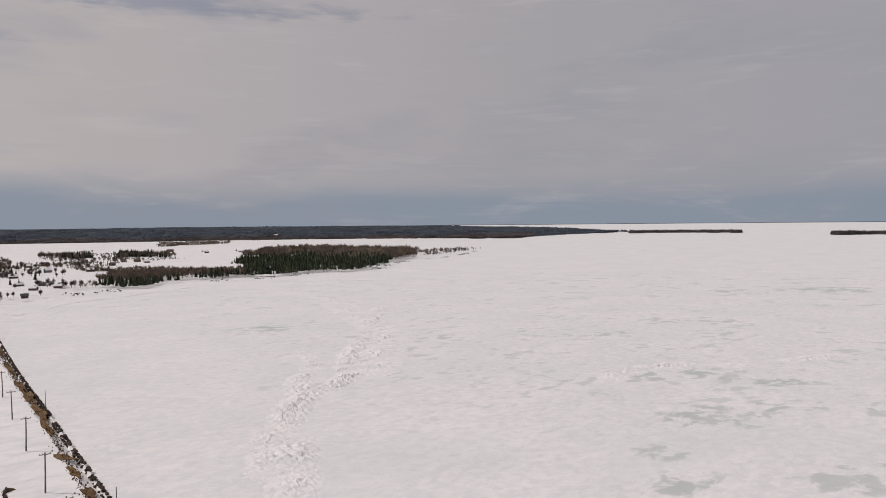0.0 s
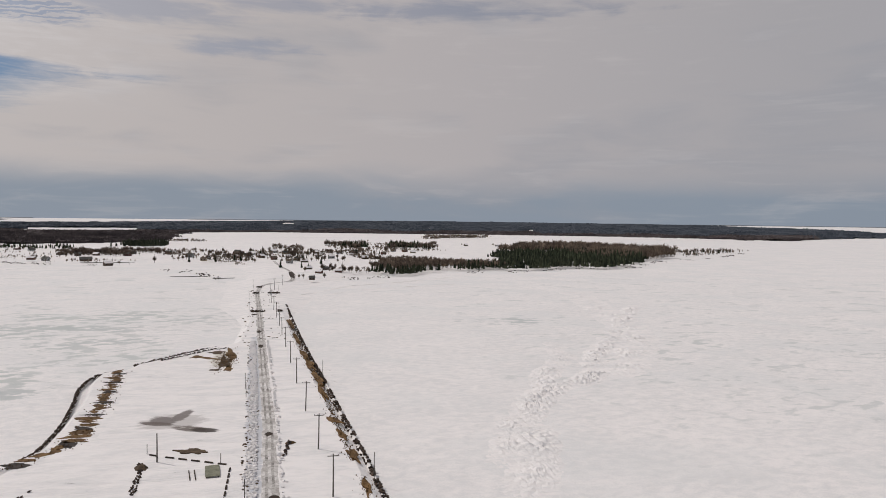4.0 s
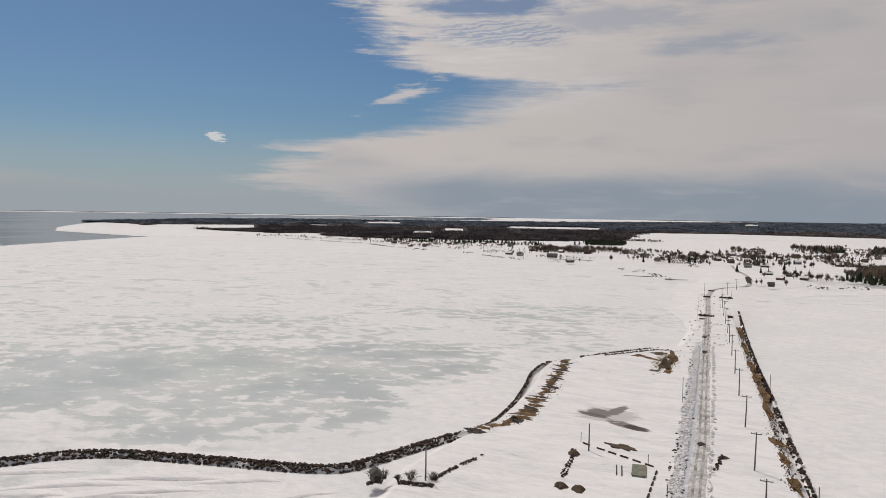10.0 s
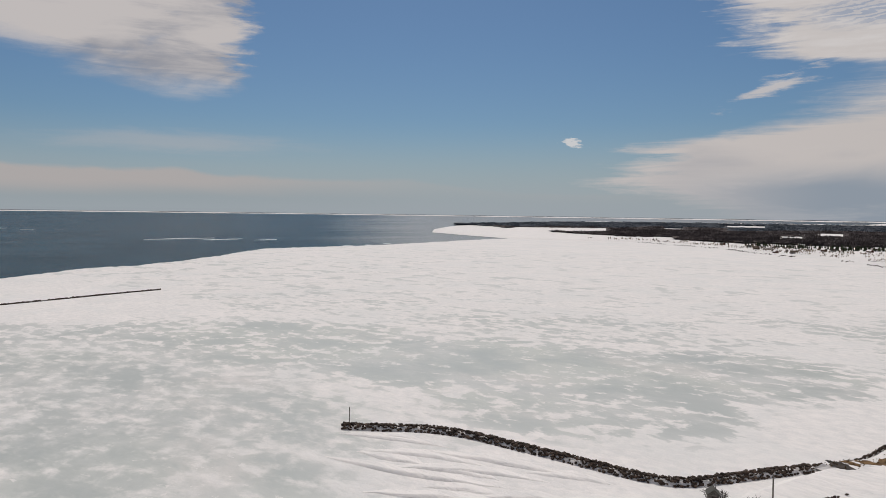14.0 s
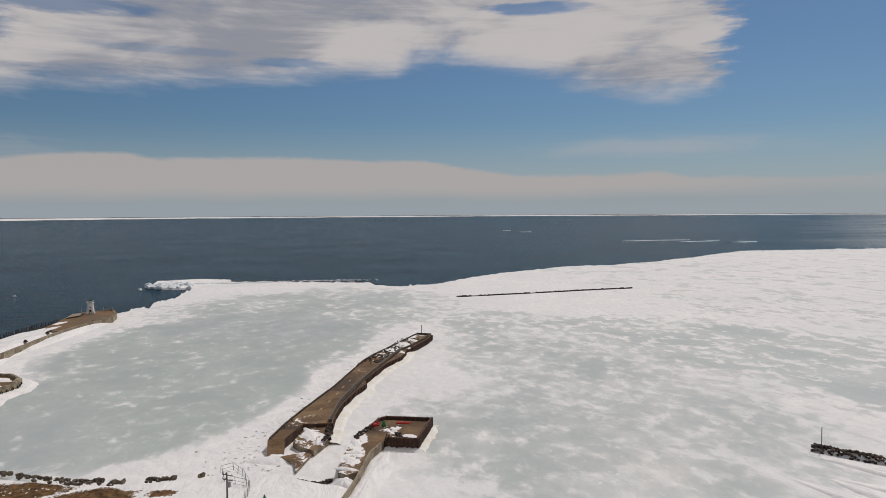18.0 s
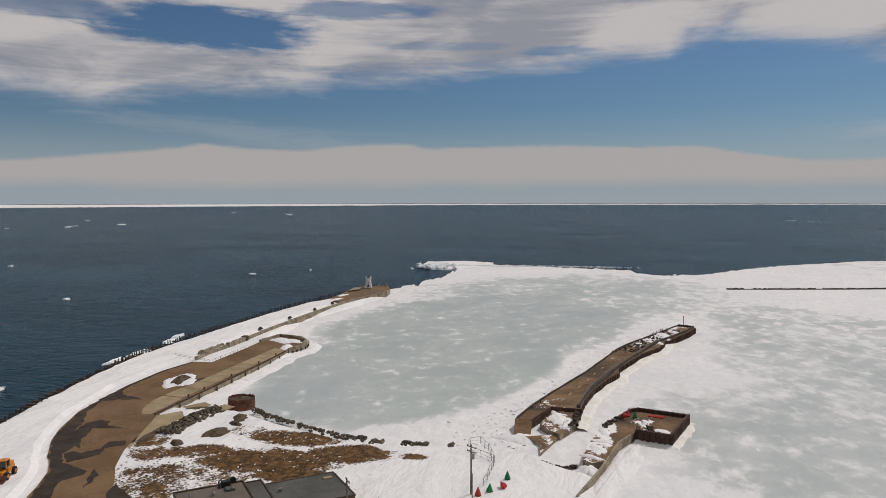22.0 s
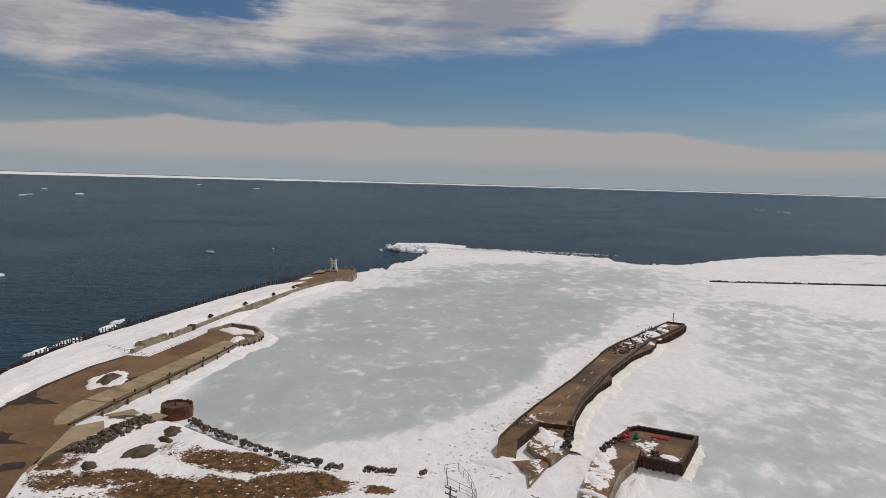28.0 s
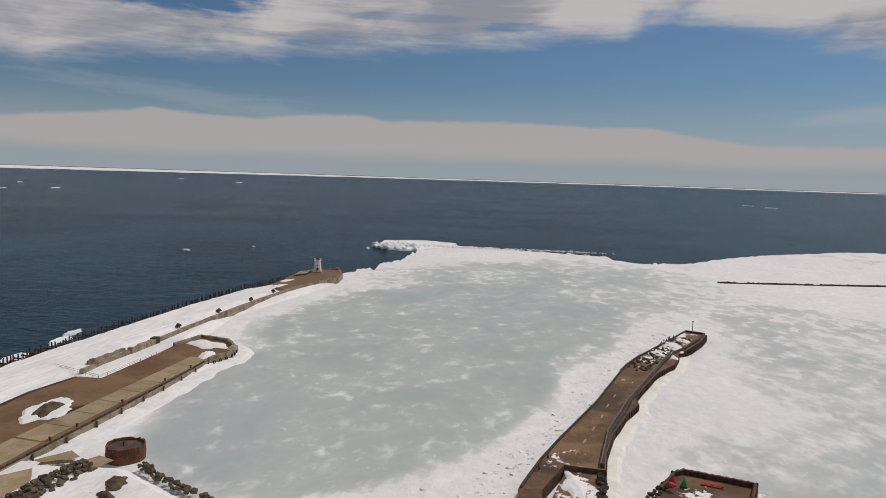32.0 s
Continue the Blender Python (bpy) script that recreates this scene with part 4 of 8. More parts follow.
# timber kerb and bollards on the edge of the berth
kerb = empty("timber_kerb", -190, -117, 2.12, 0, "dark timber kerb along the edge of the berth", "kerb", kind="structure")
inv = kerb.matrix_world.inverted()
edge_line = straight([(-147, -113.9), (-161, -114.9), (-175, -115.9), (-210, -118.9), (-226, -120.9)], 4.0, False)
for p, q in zip(edge_line, edge_line[1:]):
    d = q - p
    ob = part("beam", box(d.length - 0.25, 0.35, 0.35, 0, 0, 0, 0, 0.05), M_TIMBER, kerb)
    ob.matrix_local = inv @ pose(*((p + q) / 2).to_tuple()[:2], 2.1, 0, 0, math.degrees(math.atan2(d.y, d.x)))
fender = empty("dock_fenders", -190, -116, 0, 0, "dark timber fender posts on the berth wall", "fender", kind="structure")
inv = fender.matrix_world.inverted()
post_me = bpy.data.meshes.new("post")
bm = box(0.4, 0.35, 2.3, 0, 0, 0, 0, 0.06)
bm.to_mesh(post_me)
bm.free()
post_me.materials.append(M_BOARD)
for p, q in list(zip(edge_line, sides_of(edge_line)))[::2]:
    for s in (1.0,):
        ob = new("post", post_me)
        ob.parent = fender
        c = p - q * 0.2 + Vector((0.035, 0.5, 0)) + Vector((-1, -0.06, 0)) * s
        ob.matrix_local = inv @ pose(c.x, c.y, -0.1, 0, 0, 5)


def bollard(x, y, z):
    top = empty("bollard", x, y, z, 0, "small rusty iron mooring bollard on the berth", "bollard", "mooring bollards")
    part("post", cylinder(0.22, 0.2, 0.5, 10), M_RUST, top)
    part("cap", cylinder(0.34, 0.26, 0.22, 10, 0, 0, 0.48), M_RUST, top)
    return top


first = bollard(-164, -116.2, 2.18)
for x, y in ((-172, -116.8), (-188, -118.3), (-206, -119.7), (-219, -120.8)):
    copy_thing(first, pose(x, y, 2.18))

# the parapet round the quay's head, its tyres and the snow inside
para = empty("quay_parapet", -246, -130, 2.1, 0, "low weathered concrete parapet round the quay head", "parapet", kind="structure")
inv = para.matrix_world.inverted()
ring = straight([(-238.5, -139), (-251.4, -137.8), (-249.4, -127.2), (-243.6, -121.8), (-236.5, -119.8)], 1.5, False)
bm = wall_along(ring, 0.8, 2.0, 3.1, ragged=0.06)
bmesh.ops.transform(bm, matrix=inv, verts=bm.verts)
part("wall", bm, M_CONCRETE, para)
face = wall_along(straight([(-228, -120.9), (-236, -119.2), (-243.9, -121.1)], 2.0, False), 0.7, -0.3, 2.9, ragged=0.1)
bmesh.ops.transform(face, matrix=inv, verts=face.verts)
part("buttress", face, M_CONCRETE, para)


def tyre(x, y, z, turn):
    bm = bmesh.new()
    rings = []
    for i in range(14):
        t = i * math.tau / 14
        c = Vector((math.cos(t), 0, math.sin(t)))
        rings.append([bm.verts.new(c * (0.42 + 0.14 * math.cos(k * math.tau / 6)) + Vector((0, 0.16 * math.sin(k * math.tau / 6), 0))) for k in range(6)])
    for i in range(14):
        for k in range(6):
            bm.faces.new((rings[i][k], rings[i][(k + 1) % 6], rings[(i + 1) % 14][(k + 1) % 6], rings[(i + 1) % 14][k]))
    ob = part("tyre_fender", bm, M_BLACK)
    ob.matrix_world = pose(x, y, z, 0, 0, turn)
    return tagged(ob, "black rubber tyre hung on the quay wall as a fender", "tyre", "tyre fenders")


first = tyre(-229, -119.7, 1.3, -8)
for x, y, turn in ((-231.6, -119.3, -8), (-234.2, -118.9, -8), (-237, -118.7, 10), (-239.6, -119.3, 15), (-242.2, -120.1, 18), (-244.7, -121.6, 40)):
    copy_thing(first, pose(x, y, 1.3, 0, 0, turn))


def mound(name, x, y, z, rx, ry, h, mat, label, category, turn=0, seed=1, group="", kind=""):
    """A low uneven heap."""
    rings, steps = 6, 36
    verts, faces = [], []
    outline = blotch(0, 0, rx, ry, turn, 0.32, steps, seed)
    for r in range(rings):
        f = 1 - r / rings
        for p in outline:
            lump = 0.22 * h * noise.noise((p.x * f * 0.9 + seed * 3, p.y * f * 0.9, seed)) if r else 0
            verts.append((p.x * f, p.y * f, h * math.sin((1 - f) * math.pi / 2) + lump - (0.08 if r == 0 else 0)))
    verts.append((0, 0, h))
    for r in range(rings - 1):
        for k in range(steps):
            faces.append((r * steps + k, r * steps + (k + 1) % steps, (r + 1) * steps + (k + 1) % steps, (r + 1) * steps + k))
    faces += [((rings - 1) * steps + k, (rings - 1) * steps + (k + 1) % steps, len(verts) - 1) for k in range(steps)]
    ob = new(name, mesh(name, verts, faces, mat, True))
    ob.location = (x, y, z)
    return tagged(ob, label, category, group, kind)


mound("snow_heap", -232, -124.3, 2.1, 4.4, 2.3, 1.1, M_SNOW, "white snow heap beside the quay parapet", "snow heap", 10, 4)
mound("snow_drift", -243.8, -131.0, 2.1, 7.6, 4.6, 0.6, M_SNOW, "shallow snow drift inside the quay parapet", "snow drift", 70, 6)
# a dirt heap on the asphalt with a collar of old snow
v, f = bank(blotch(-178.4, -130, 8.2, 4.9, 20, 0.2, 60, 9), 2.08, 2.42, 0.7, 0.1, 0.04, 9)
tagged(new("snow_collar", mesh("snow_collar", v, f, M_SNOW)), "collar of old snow round a dirt heap", "snow heap")
mound("dirt_heap", -178.2, -129.6, 2.30, 4.9, 2.7, 1.5, M_DIRT, "brown dirt heap thawed out of the snow", "dirt heap", 15, 11)
mound("snow_strip", -215, -139.7, 2.0, 13.5, 2.6, 0.45, M_SNOW, "strip of old snow along a low wall", "snow drift", 3, 14)

# ploughed snow between the asphalt and the sea wall
PLOUGHED = [(-62, -80), (-82, -95), (-94.5, -102.2), (-100.8, -105.6), (-107.4, -109.6), (-111.4, -113.2), (-115.6, -117.8), (-123.2, -124.4), (-130.4, -129.3), (-143.4, -136.2), (-168, -144), (-188, -146.5), (-206, -146), (-228, -149.5), (-262, -153), (-300, -155.5), (-343, -157), (-358, -166), (-340, -172), (-300, -172.5), (-262, -170.5), (-206, -167.5), (-178, -161), (-147, -151.5), (-121, -142), (-85, -126), (-50, -108)]
v, f = bank(straight(PLOUGHED, 3), 1.8, 2.75, 1.6, 0.35, 0.1, 8)
tagged(new("snow_bank", mesh("snow_bank", v, f, M_SNOW)), "broad ploughed snow bank along the sea wall", "snow bank", kind="structure")

# ruined low walls and the long retaining wall of the breakwater
ruin = empty("low_ruined_wall", -225, -146, 2.5, 0, "broken low concrete wall beside the snow", "wall", kind="structure")
inv = ruin.matrix_world.inverted()
for k, (pts, t, lo, hi) in enumerate((([(-205, -143.6), (-214, -145.2), (-226, -145.6)], 1.0, 1.9, 3.0), ([(-212, -147.6), (-228, -148.2)], 0.5, 2.4, 3.3), ([(-227, -145.7), (-240, -146.8)], 1.6, 1.0, 3.4))):
    bm = wall_along(straight(pts, 1.2, False), t, lo, hi, ragged=0.25, seed=k)
    bmesh.ops.transform(bm, matrix=inv, verts=bm.verts)
    part("wall", bm, M_CONCRETE, ruin)
bm = box(2.6, 2.0, 2.6, -240.5, -147, 1.2, 8, 0.12)
bmesh.ops.transform(bm, matrix=inv, verts=bm.verts)
part("pillar", bm, M_TIMBER, ruin, "dark end pillar")
retaining = empty("retaining_wall", -300, -150, 0, 0, "long weathered concrete retaining wall along the ice", "wall", kind="structure")
inv = retaining.matrix_world.inverted()
wall_line = straight([(-241, -147.3), (-264, -149.6), (-291, -151.6), (-325, -153.2), (-346, -153.6), (-375, -151), (-390, -147)], 8.5, False)
for k, (p, q) in enumerate(zip(wall_line, wall_line[1:])):
    bm = wall_along([p, p.lerp(q, 0.5), p.lerp(q, 0.992)], 1.3, -0.4, 2.9, ragged=0.05, seed=k)
    bmesh.ops.transform(bm, matrix=inv, verts=bm.verts)
    part("wall_section", bm, M_CONCRETE, retaining)
for k, (x, y) in enumerate(((-262, -150.6), (-291, -152.8), (-318, -153.9), (-340, -154.9))):
    mound("dark_debris_heap", x, y - 2.5, 2.6, 1.5, 0.9, 0.9, M_TIMBER, "small dark heap of debris on the snowy breakwater", "debris", 20 * k, 31 + k, "breakwater debris")

# steel and timber piles along the sea side
sea_wall = empty("pile_wall", -250, -170, 0, 0, "ragged row of dark timber piles along the sea", "pile wall", kind="structure")
inv = sea_wall.matrix_world.inverted()
SEA_SIDE = [(-60, -115.5), (-85, -128), (-121, -143.5), (-147, -153), (-178, -162.6), (-206, -169.2), (-234, -171.4), (-257, -172.9), (-276, -173), (-306, -175), (-340, -175.4), (-366, -174), (-384, -171)]
pile_rnd = random.Random(5)
pile_meshes = []
for k in range(4):
    bm = cylinder(0.27, 0.20, 5.0, 7, 0, 0, -1.6)
    for vert in bm.verts:
        if vert.co.z > 2:
            vert.co.z += pile_rnd.uniform(-0.25, 0.25)
    me = bpy.data.meshes.new("pile")
    bm.to_mesh(me)
    bm.free()
    me.materials.append(M_TIMBER)
    pile_meshes.append(me)
sea_line = straight(SEA_SIDE, 1.45, False)
for p, q in zip(sea_line, sides_of(sea_line)):
    ob = new("pile", pile_rnd.choice(pile_meshes))
    ob.parent = sea_wall
    lean = p + q * pile_rnd.uniform(-0.35, 0.35)
    ob.matrix_local = inv @ pose(lean.x, lean.y, pile_rnd.uniform(-1.75, -0.85) + (1.2 if p.x < -190 else 0.0), pile_rnd.uniform(-5, 5), pile_rnd.uniform(-5, 5), pile_rnd.uniform(0, 90))
backing = wall_along(straight(SEA_SIDE, 4, False), 0.4, -1.5, 1.3, ragged=0.15)
bmesh.ops.transform(backing, matrix=pose(0, 0.3, 0), verts=backing.verts)
tagged(part("timber_backing", backing, M_TIMBER), "dark timber wall behind the piles", "wall", kind="structure")
waling_rnd = random.Random(8)
ties = empty("tie_beams", -240, -168, 2.7, 0, "short dark tie beams thawing out behind the piles", "beam", kind="structure")
inv = ties.matrix_world.inverted()
tie_me = bpy.data.meshes.new("beam")
bm = box(0.35, 2.6, 0.35, 0, 0, 0, 0, 0.05)
bm.to_mesh(tie_me)
bm.free()
tie_me.materials.append(M_TIMBER)
for p, q in list(zip(sea_line, sides_of(sea_line)))[40:150:2]:
    if waling_rnd.random() < 0.75:
        ob = new("beam", tie_me)
        ob.parent = ties
        c = p - q * 1.9
        ob.matrix_local = inv @ pose(c.x, c.y, 2.72, 0, 0, math.degrees(math.atan2(q.y, q.x)) + 90 + waling_rnd.uniform(-6, 6))
rubble("sea_boulders", spline([(-150, -158), (-205, -173), (-270, -177.5), (-345, -180), (-384, -174)], 4), 3.0, 0.5, 1.1, 2, "dark wet stones at the foot of the sea piles", "boulders", picks=120, base=-0.9, seed=7, gaps=0.5, core=None)

# the head of the breakwater with its small lighthouse
head = new("breakwater_head", prism("breakwater_head", [(-344, -154.5), (-375, -151.2), (-390, -146.6), (-405, -150), (-418.5, -156.5), (-415, -170.5), (-400, -172.5), (-384, -170.5), (-374, -168.5), (-358, -166.5), (-350, -163)], -0.9, 2.95, M_ASPHALT, M_CONCRETE))
tagged(head, "brown-topped concrete head of the breakwater", "breakwater", kind="structure")
head_rim = empty("head_kerb", -400, -150, 2.9, 0, "worn concrete kerb round the breakwater head", "kerb", kind="structure")
inv = head_rim.matrix_world.inverted()
for k, pts in enumerate(([(-376, -151.6), (-389.8, -147.2), (-398, -148.9)], [(-400, -149.4), (-418, -157)], [(-418.2, -157.4), (-416.6, -163.5)])):
    bm = wall_along(straight(pts, 2.0, False), 0.6, 2.9, 3.35, ragged=0.08, seed=k)
    bmesh.ops.transform(bm, matrix=inv, verts=bm.verts)
    part("kerb", bm, M_CONCRETE, head_rim)
bm = box(1.6, 1.6, 1.5, -417.2, -157.8, 2.9, 20, 0.2)
tagged(part("concrete_block", bm, M_CONCRETE), "squat concrete block on the breakwater head", "block")
plate = prism("raised_platform", [(-384, -168.5), (-399, -171.5), (-404, -167.5), (-392, -165)], 2.9, 3.7, M_CONCRETE, M_TIMBER)
tagged(new("raised_platform", plate), "low raised concrete platform with a dark seaward side", "platform")
for k, (x, y, rx) in enumerate(((-352, -161.5, 7.5), (-369, -165, 6.5))):
    mound("snow_patch", x, y, 2.85, rx, 2.4, 0.5, M_SNOW, "patch of old snow on the breakwater", "snow drift", -8, 50 + k, "breakwater snow")

lighthouse = empty("lighthouse", -403.5, -163.8, 2.95, 20, "small white tapered wooden lighthouse with a dark lantern", "lighthouse")
lighthouse.scale = (1.15, 1.15, 1.15)
part("base", cylinder(2.2, 2.1, 0.4, 8), M_CONCRETE, lighthouse, "concrete footing")
part("tower", cylinder(1.9, 1.3, 4.6, 8, 0, 0, 0.4), M_WHITE, lighthouse)
for k in range(4):
    a = k * math.tau / 4 + math.pi / 4
    bm = bmesh.new()
    c, s = math.cos(a), math.sin(a)
    fin = [(1.6, 0.4), (2.6, 0.4), (2.25, 1.3), (1.5, 2.0)]
    w = 0.12
    lo = [bm.verts.new((r * c - w * s, r * s + w * c, z)) for r, z in fin]
    hi = [bm.verts.new((r * c + w * s, r * s - w * c, z)) for r, z in fin]
    bm.faces.new(lo)
    bm.faces.new(hi[::-1])
    for i in range(4):
        bm.faces.new((lo[i], hi[i], hi[(i + 1) % 4], lo[(i + 1) % 4]))
    part("buttress", bm, M_WHITE, lighthouse)
gallery = part("gallery", cylinder(1.25, 1.7, 0.5, 8, 0, 0, 5.0), M_WHITE, lighthouse)
for k in range(8):
    a = k * math.tau / 8
    part("rail_post", cylinder(0.05, 0.05, 0.8, 5, 1.6 * math.cos(a), 1.6 * math.sin(a), 5.5), M_WHITE, gallery)
part("handrail", tube([(1.6 * math.cos(k * math.tau / 8), 1.6 * math.sin(k * math.tau / 8), 6.3) for k in range(9)], 0.06), M_WHITE, gallery)
lantern = part("lantern", cylinder(0.66, 0.66, 0.8, 8, 0, 0, 5.5), M_GLASS, lighthouse, "dark glazed lantern")
part("roof", cylinder(0.85, 0.1, 0.7, 8, 0, 0, 6.3), M_BLACK, lantern, "black lantern roof")
part("vent", cylinder(0.14, 0.1, 0.4, 6, 0, 0, 6.95), M_BLACK, lantern)
part("door", box(0.08, 0.9, 1.9, 1.74, 0, 0.4, 0, 0.02), M_BLACK, lighthouse, "dark door")
part("window", box(0.1, 0.55, 0.7, 1.5, 0, 3.0, 0, 0.02), M_GLASS, lighthouse)
for x, y in ((-411.5, -160), (-400.5, -167.5)):
    post = part("marker_post", tube([(x, y, 2.9), (x, y, 5.6)], 0.09), M_STEEL)
    tagged(post, "thin grey marker post on the breakwater head", "post", "marker posts")

# rusty caisson
tank = empty("rusty_caisson", -165.4, -100.2, -0.2, 0, "round rusty steel caisson with a ragged rim, full of soil", "caisson")
bm = bmesh.new()
seg = 40
ring_rnd = random.Random(2)
lev = []
for z, r in ((0.0, 3.55), (1.5, 3.6), (3.2, 3.55)):
    lev.append([bm.verts.new((r * (1 + 0.012 * (k % 2)) * math.cos(k * math.tau / seg), r * (1 + 0.012 * (k % 2)) * math.sin(k * math.tau / seg), z + (ring_rnd.choice((0, 0, 0.12, -0.22)) if z > 3 else 0))) for k in range(seg)])
lev.append([bm.verts.new((3.3 * math.cos(k * math.tau / seg), 3.3 * math.sin(k * math.tau / seg), lev[2][k].co.z - 0.02)) for k in range(seg)])
lev.append([bm.verts.new((3.25 * math.cos(k * math.tau / seg), 3.25 * math.sin(k * math.tau / seg), 2.3)) for k in range(seg)])
for a, b in zip(lev, lev[1:]):
    for k in range(seg):
        bm.faces.new((a[k], a[(k + 1) % seg], b[(k + 1) % seg], b[k]))
part("shell", bm, M_RUST, tank)
fill = cylinder(3.3, 3.2, 0.4, 30, 0, 0, 2.25)
part("fill", fill, M_DIRT, tank, "brown soil inside")
part("post", cylinder(0.12, 0.12, 1.0, 6, 0.2, -0.3, 2.6), M_TIMBER, tank)
part("hoop", tube([(3.64 * math.cos(k * math.tau / 24), 3.64 * math.sin(k * math.tau / 24), 1.55) for k in range(25)], 0.07), M_RUST, tank)

# boulders along the harbour shore
rubble("shore_boulders", spline([(-161.5, -93.5), (-158, -88), (-154.5, -80), (-151, -71), (-148.3, -62), (-148, -56)], 2), 1.9, 0.5, 0.72, 3, "line of grey-brown boulders along the snowy shore", "boulders", BOULDERS, None, 200, 0.9, 12, 0.25, "shore boulders", 0.25)
rubble("shore_boulders", spline([(-147, -54), (-148, -47), (-148.5, -43), (-150, -35)], 2), 1.6, 0.45, 0.8, 2, "short line of dark boulders along the snowy shore", "boulders", BOULDERS, None, 200, 0.9, 14, 0.35, "shore boulders")
rubble("boulder_heap", spline([(-136, -101.5), (-143, -102), (-150, -102.5), (-157, -101.5)], 2), 5.5, 0.8, 0.95, 4, "heap of brown boulders beside the landing", "boulders", BOULDERS, None, 200, 1.7, 15, 0.0, "shore boulders")
for k, (x, y, rx, ry) in enumerate(((-140, -91, 4.2, 2.6), (-152, -92, 3.0, 2.0), (-131, -95, 2.4, 1.3), (-147, -90, 2.2, 1.2))):
    mound("dirt_mound", x, y, 1.85, rx, ry, 0.9, M_DIRT, "thawed brown dirt mound in the snow", "dirt heap", 25 * k, 60 + k, "dirt mounds")

# dead grass thawing out of the snow
grass_spots = [(-142, -71, 4, 9, 5), (-127, -70, 5, 12, 10), (-136, -55, 4, 7, 15), (-128, -86, 3, 6, 20), (-122, -62, 3, 6, 10)]
tuft_rnd = random.Random(9)
blade = (np.array([(-0.12, 0, 0), (0.12, 0, 0), (0.05, 0.1, 0.5), (0, -0.12, 0), (0, 0.12, 0), (-0.1, 0.02, 0.42), (0.1, -0.1, 0), (-0.08, 0.1, 0), (0.12, 0.1, 0.36)]), [(0, 1, 2), (3, 4, 5), (6, 7, 8)])
tufts = []
for x, y, rx, ry, turn in grass_spots:
    for _ in range(int(rx * ry * 9)):
        a, r = tuft_rnd.uniform(0, math.tau), math.sqrt(tuft_rnd.random()) * 1.35
        c, s = math.cos(radians(turn)), math.sin(radians(turn))
        px, py = rx * r * math.cos(a), ry * r * math.sin(a)
        sc = tuft_rnd.uniform(0.25, 0.55)
        tufts.append((0, pose(x + px * c - py * s, y + px * s + py * c, 1.88, 0, 0, tuft_rnd.uniform(0, 360)) @ Matrix.Diagonal((sc * 1.4, sc * 1.4, sc, 1))))
tagged(new("dead_grass", scatter("dead_grass", [blade], tufts, M_GRASS)), "dead brown grass tufts poking out of snow", "grass", kind="stuff")
flakes = [mesh_data(ROCKS[0])]
bits = []
for _ in range(320):
    x, y = tuft_rnd.uniform(-148, -108), tuft_rnd.uniform(-95, -44)
    if noise.noise((x / 9, y / 9, 4)) > -0.15:
        s = tuft_rnd.uniform(0.12, 0.36)
        bits.append((0, pose(x, y, 1.93, 0, 0, tuft_rnd.uniform(0, 360)) @ Matrix.Diagonal((s * 1.8, s, s * 0.4, 1))))
tagged(new("snow_clods", scatter("snow_clods", flakes, bits, M_SNOW)), "scattered white snow clods on dead grass", "snow", kind="stuff")
bits = [(0, pose(tuft_rnd.gauss(-113, 5), tuft_rnd.gauss(-86, 5), 1.92, 0, 0, tuft_rnd.uniform(0, 360)) @ Matrix.Diagonal((0.5, 0.3, 0.16, 1))) for _ in range(260)]
tagged(new("gravel_bits", scatter("gravel_bits", flakes, bits, M_DIRT)), "brown gravel scattered on thin snow", "gravel", kind="stuff")

# ---- finger pier ----
PIER_L = [(-169.5, -25), (-183, -23), (-197, -20), (-224, -13.5), (-261, -6.5), (-273, -3), (-297, 6.5), (-321, 15.5)]
PIER_R = [(-318, 23), (-307, 20), (-291, 14), (-284, 10.5), (-280, 10.5), (-270, 8.5), (-258, 3), (-243, -1), (-232, -3.8), (-226, -3.2), (-218, -5.8), (-203, -9), (-191, -10.3), (-182.5, -10.3), (-182.5, -18), (-170, -21)]
pier = new("finger_pier", prism("finger_pier", [tuple(p) for p in straight(PIER_L + PIER_R, 3.0)], -0.4, 2.5, M_DECK, M_SHEETPILE))
tagged(pier, "long brown gravel-decked finger pier in the ice", "pier", kind="structure")
rail = empty("pier_parapet", -250, 3, 2.5, 0, "low dark timber parapet along the pier", "parapet", kind="structure")
inv = rail.matrix_world.inverted()
for name_, pts, t, h, mm in (("parapet", [(-183.2, -10.8), (-191, -10.8), (-203, -9.6), (-218, -6.4), (-228, -4.9), (-243, -1.6), (-258, 2.4), (-270, 5.4), (-283, 9.2), (-291, 13.2), (-307, 19.2), (-317.6, 22.3)], 0.55, 3.35, M_TIMBER),
                             ("kerb", [(-170, -24.6), (-183, -22.6), (-197, -19.6), (-224, -13.1), (-250, -8.2)], 0.45, 2.85, M_TIMBER),
                             ("kerb", [(-252, -7.8), (-262, -5.9), (-273, -2.6), (-297, 6.9), (-320.5, 15.9)], 0.45, 2.9, M_TIMBER),
                             ("kerb", [(-320.6, 16.1), (-317.8, 22.3)], 0.5, 3.2, M_TIMBER),
                             ("cap_rail", [(-183.6, -11.3), (-203, -10.1), (-228, -5.4), (-258, 1.9), (-283, 8.1)], 0.25, 3.4, M_GREYWOOD)):
    bm = wall_along(straight(pts, 3.5, False), t, 2.3, h, ragged=0.04)
    bmesh.ops.transform(bm, matrix=inv, verts=bm.verts)
    part(name_, bm, mm, rail)
ribs = empty("sheet_pile_ribs", -250, 5, 0, 0, "rusty ribbed sheet piling on the pier side", "sheet pile", kind="structure")
inv = ribs.matrix_world.inverted()
rib_me = bpy.data.meshes.new("rib")
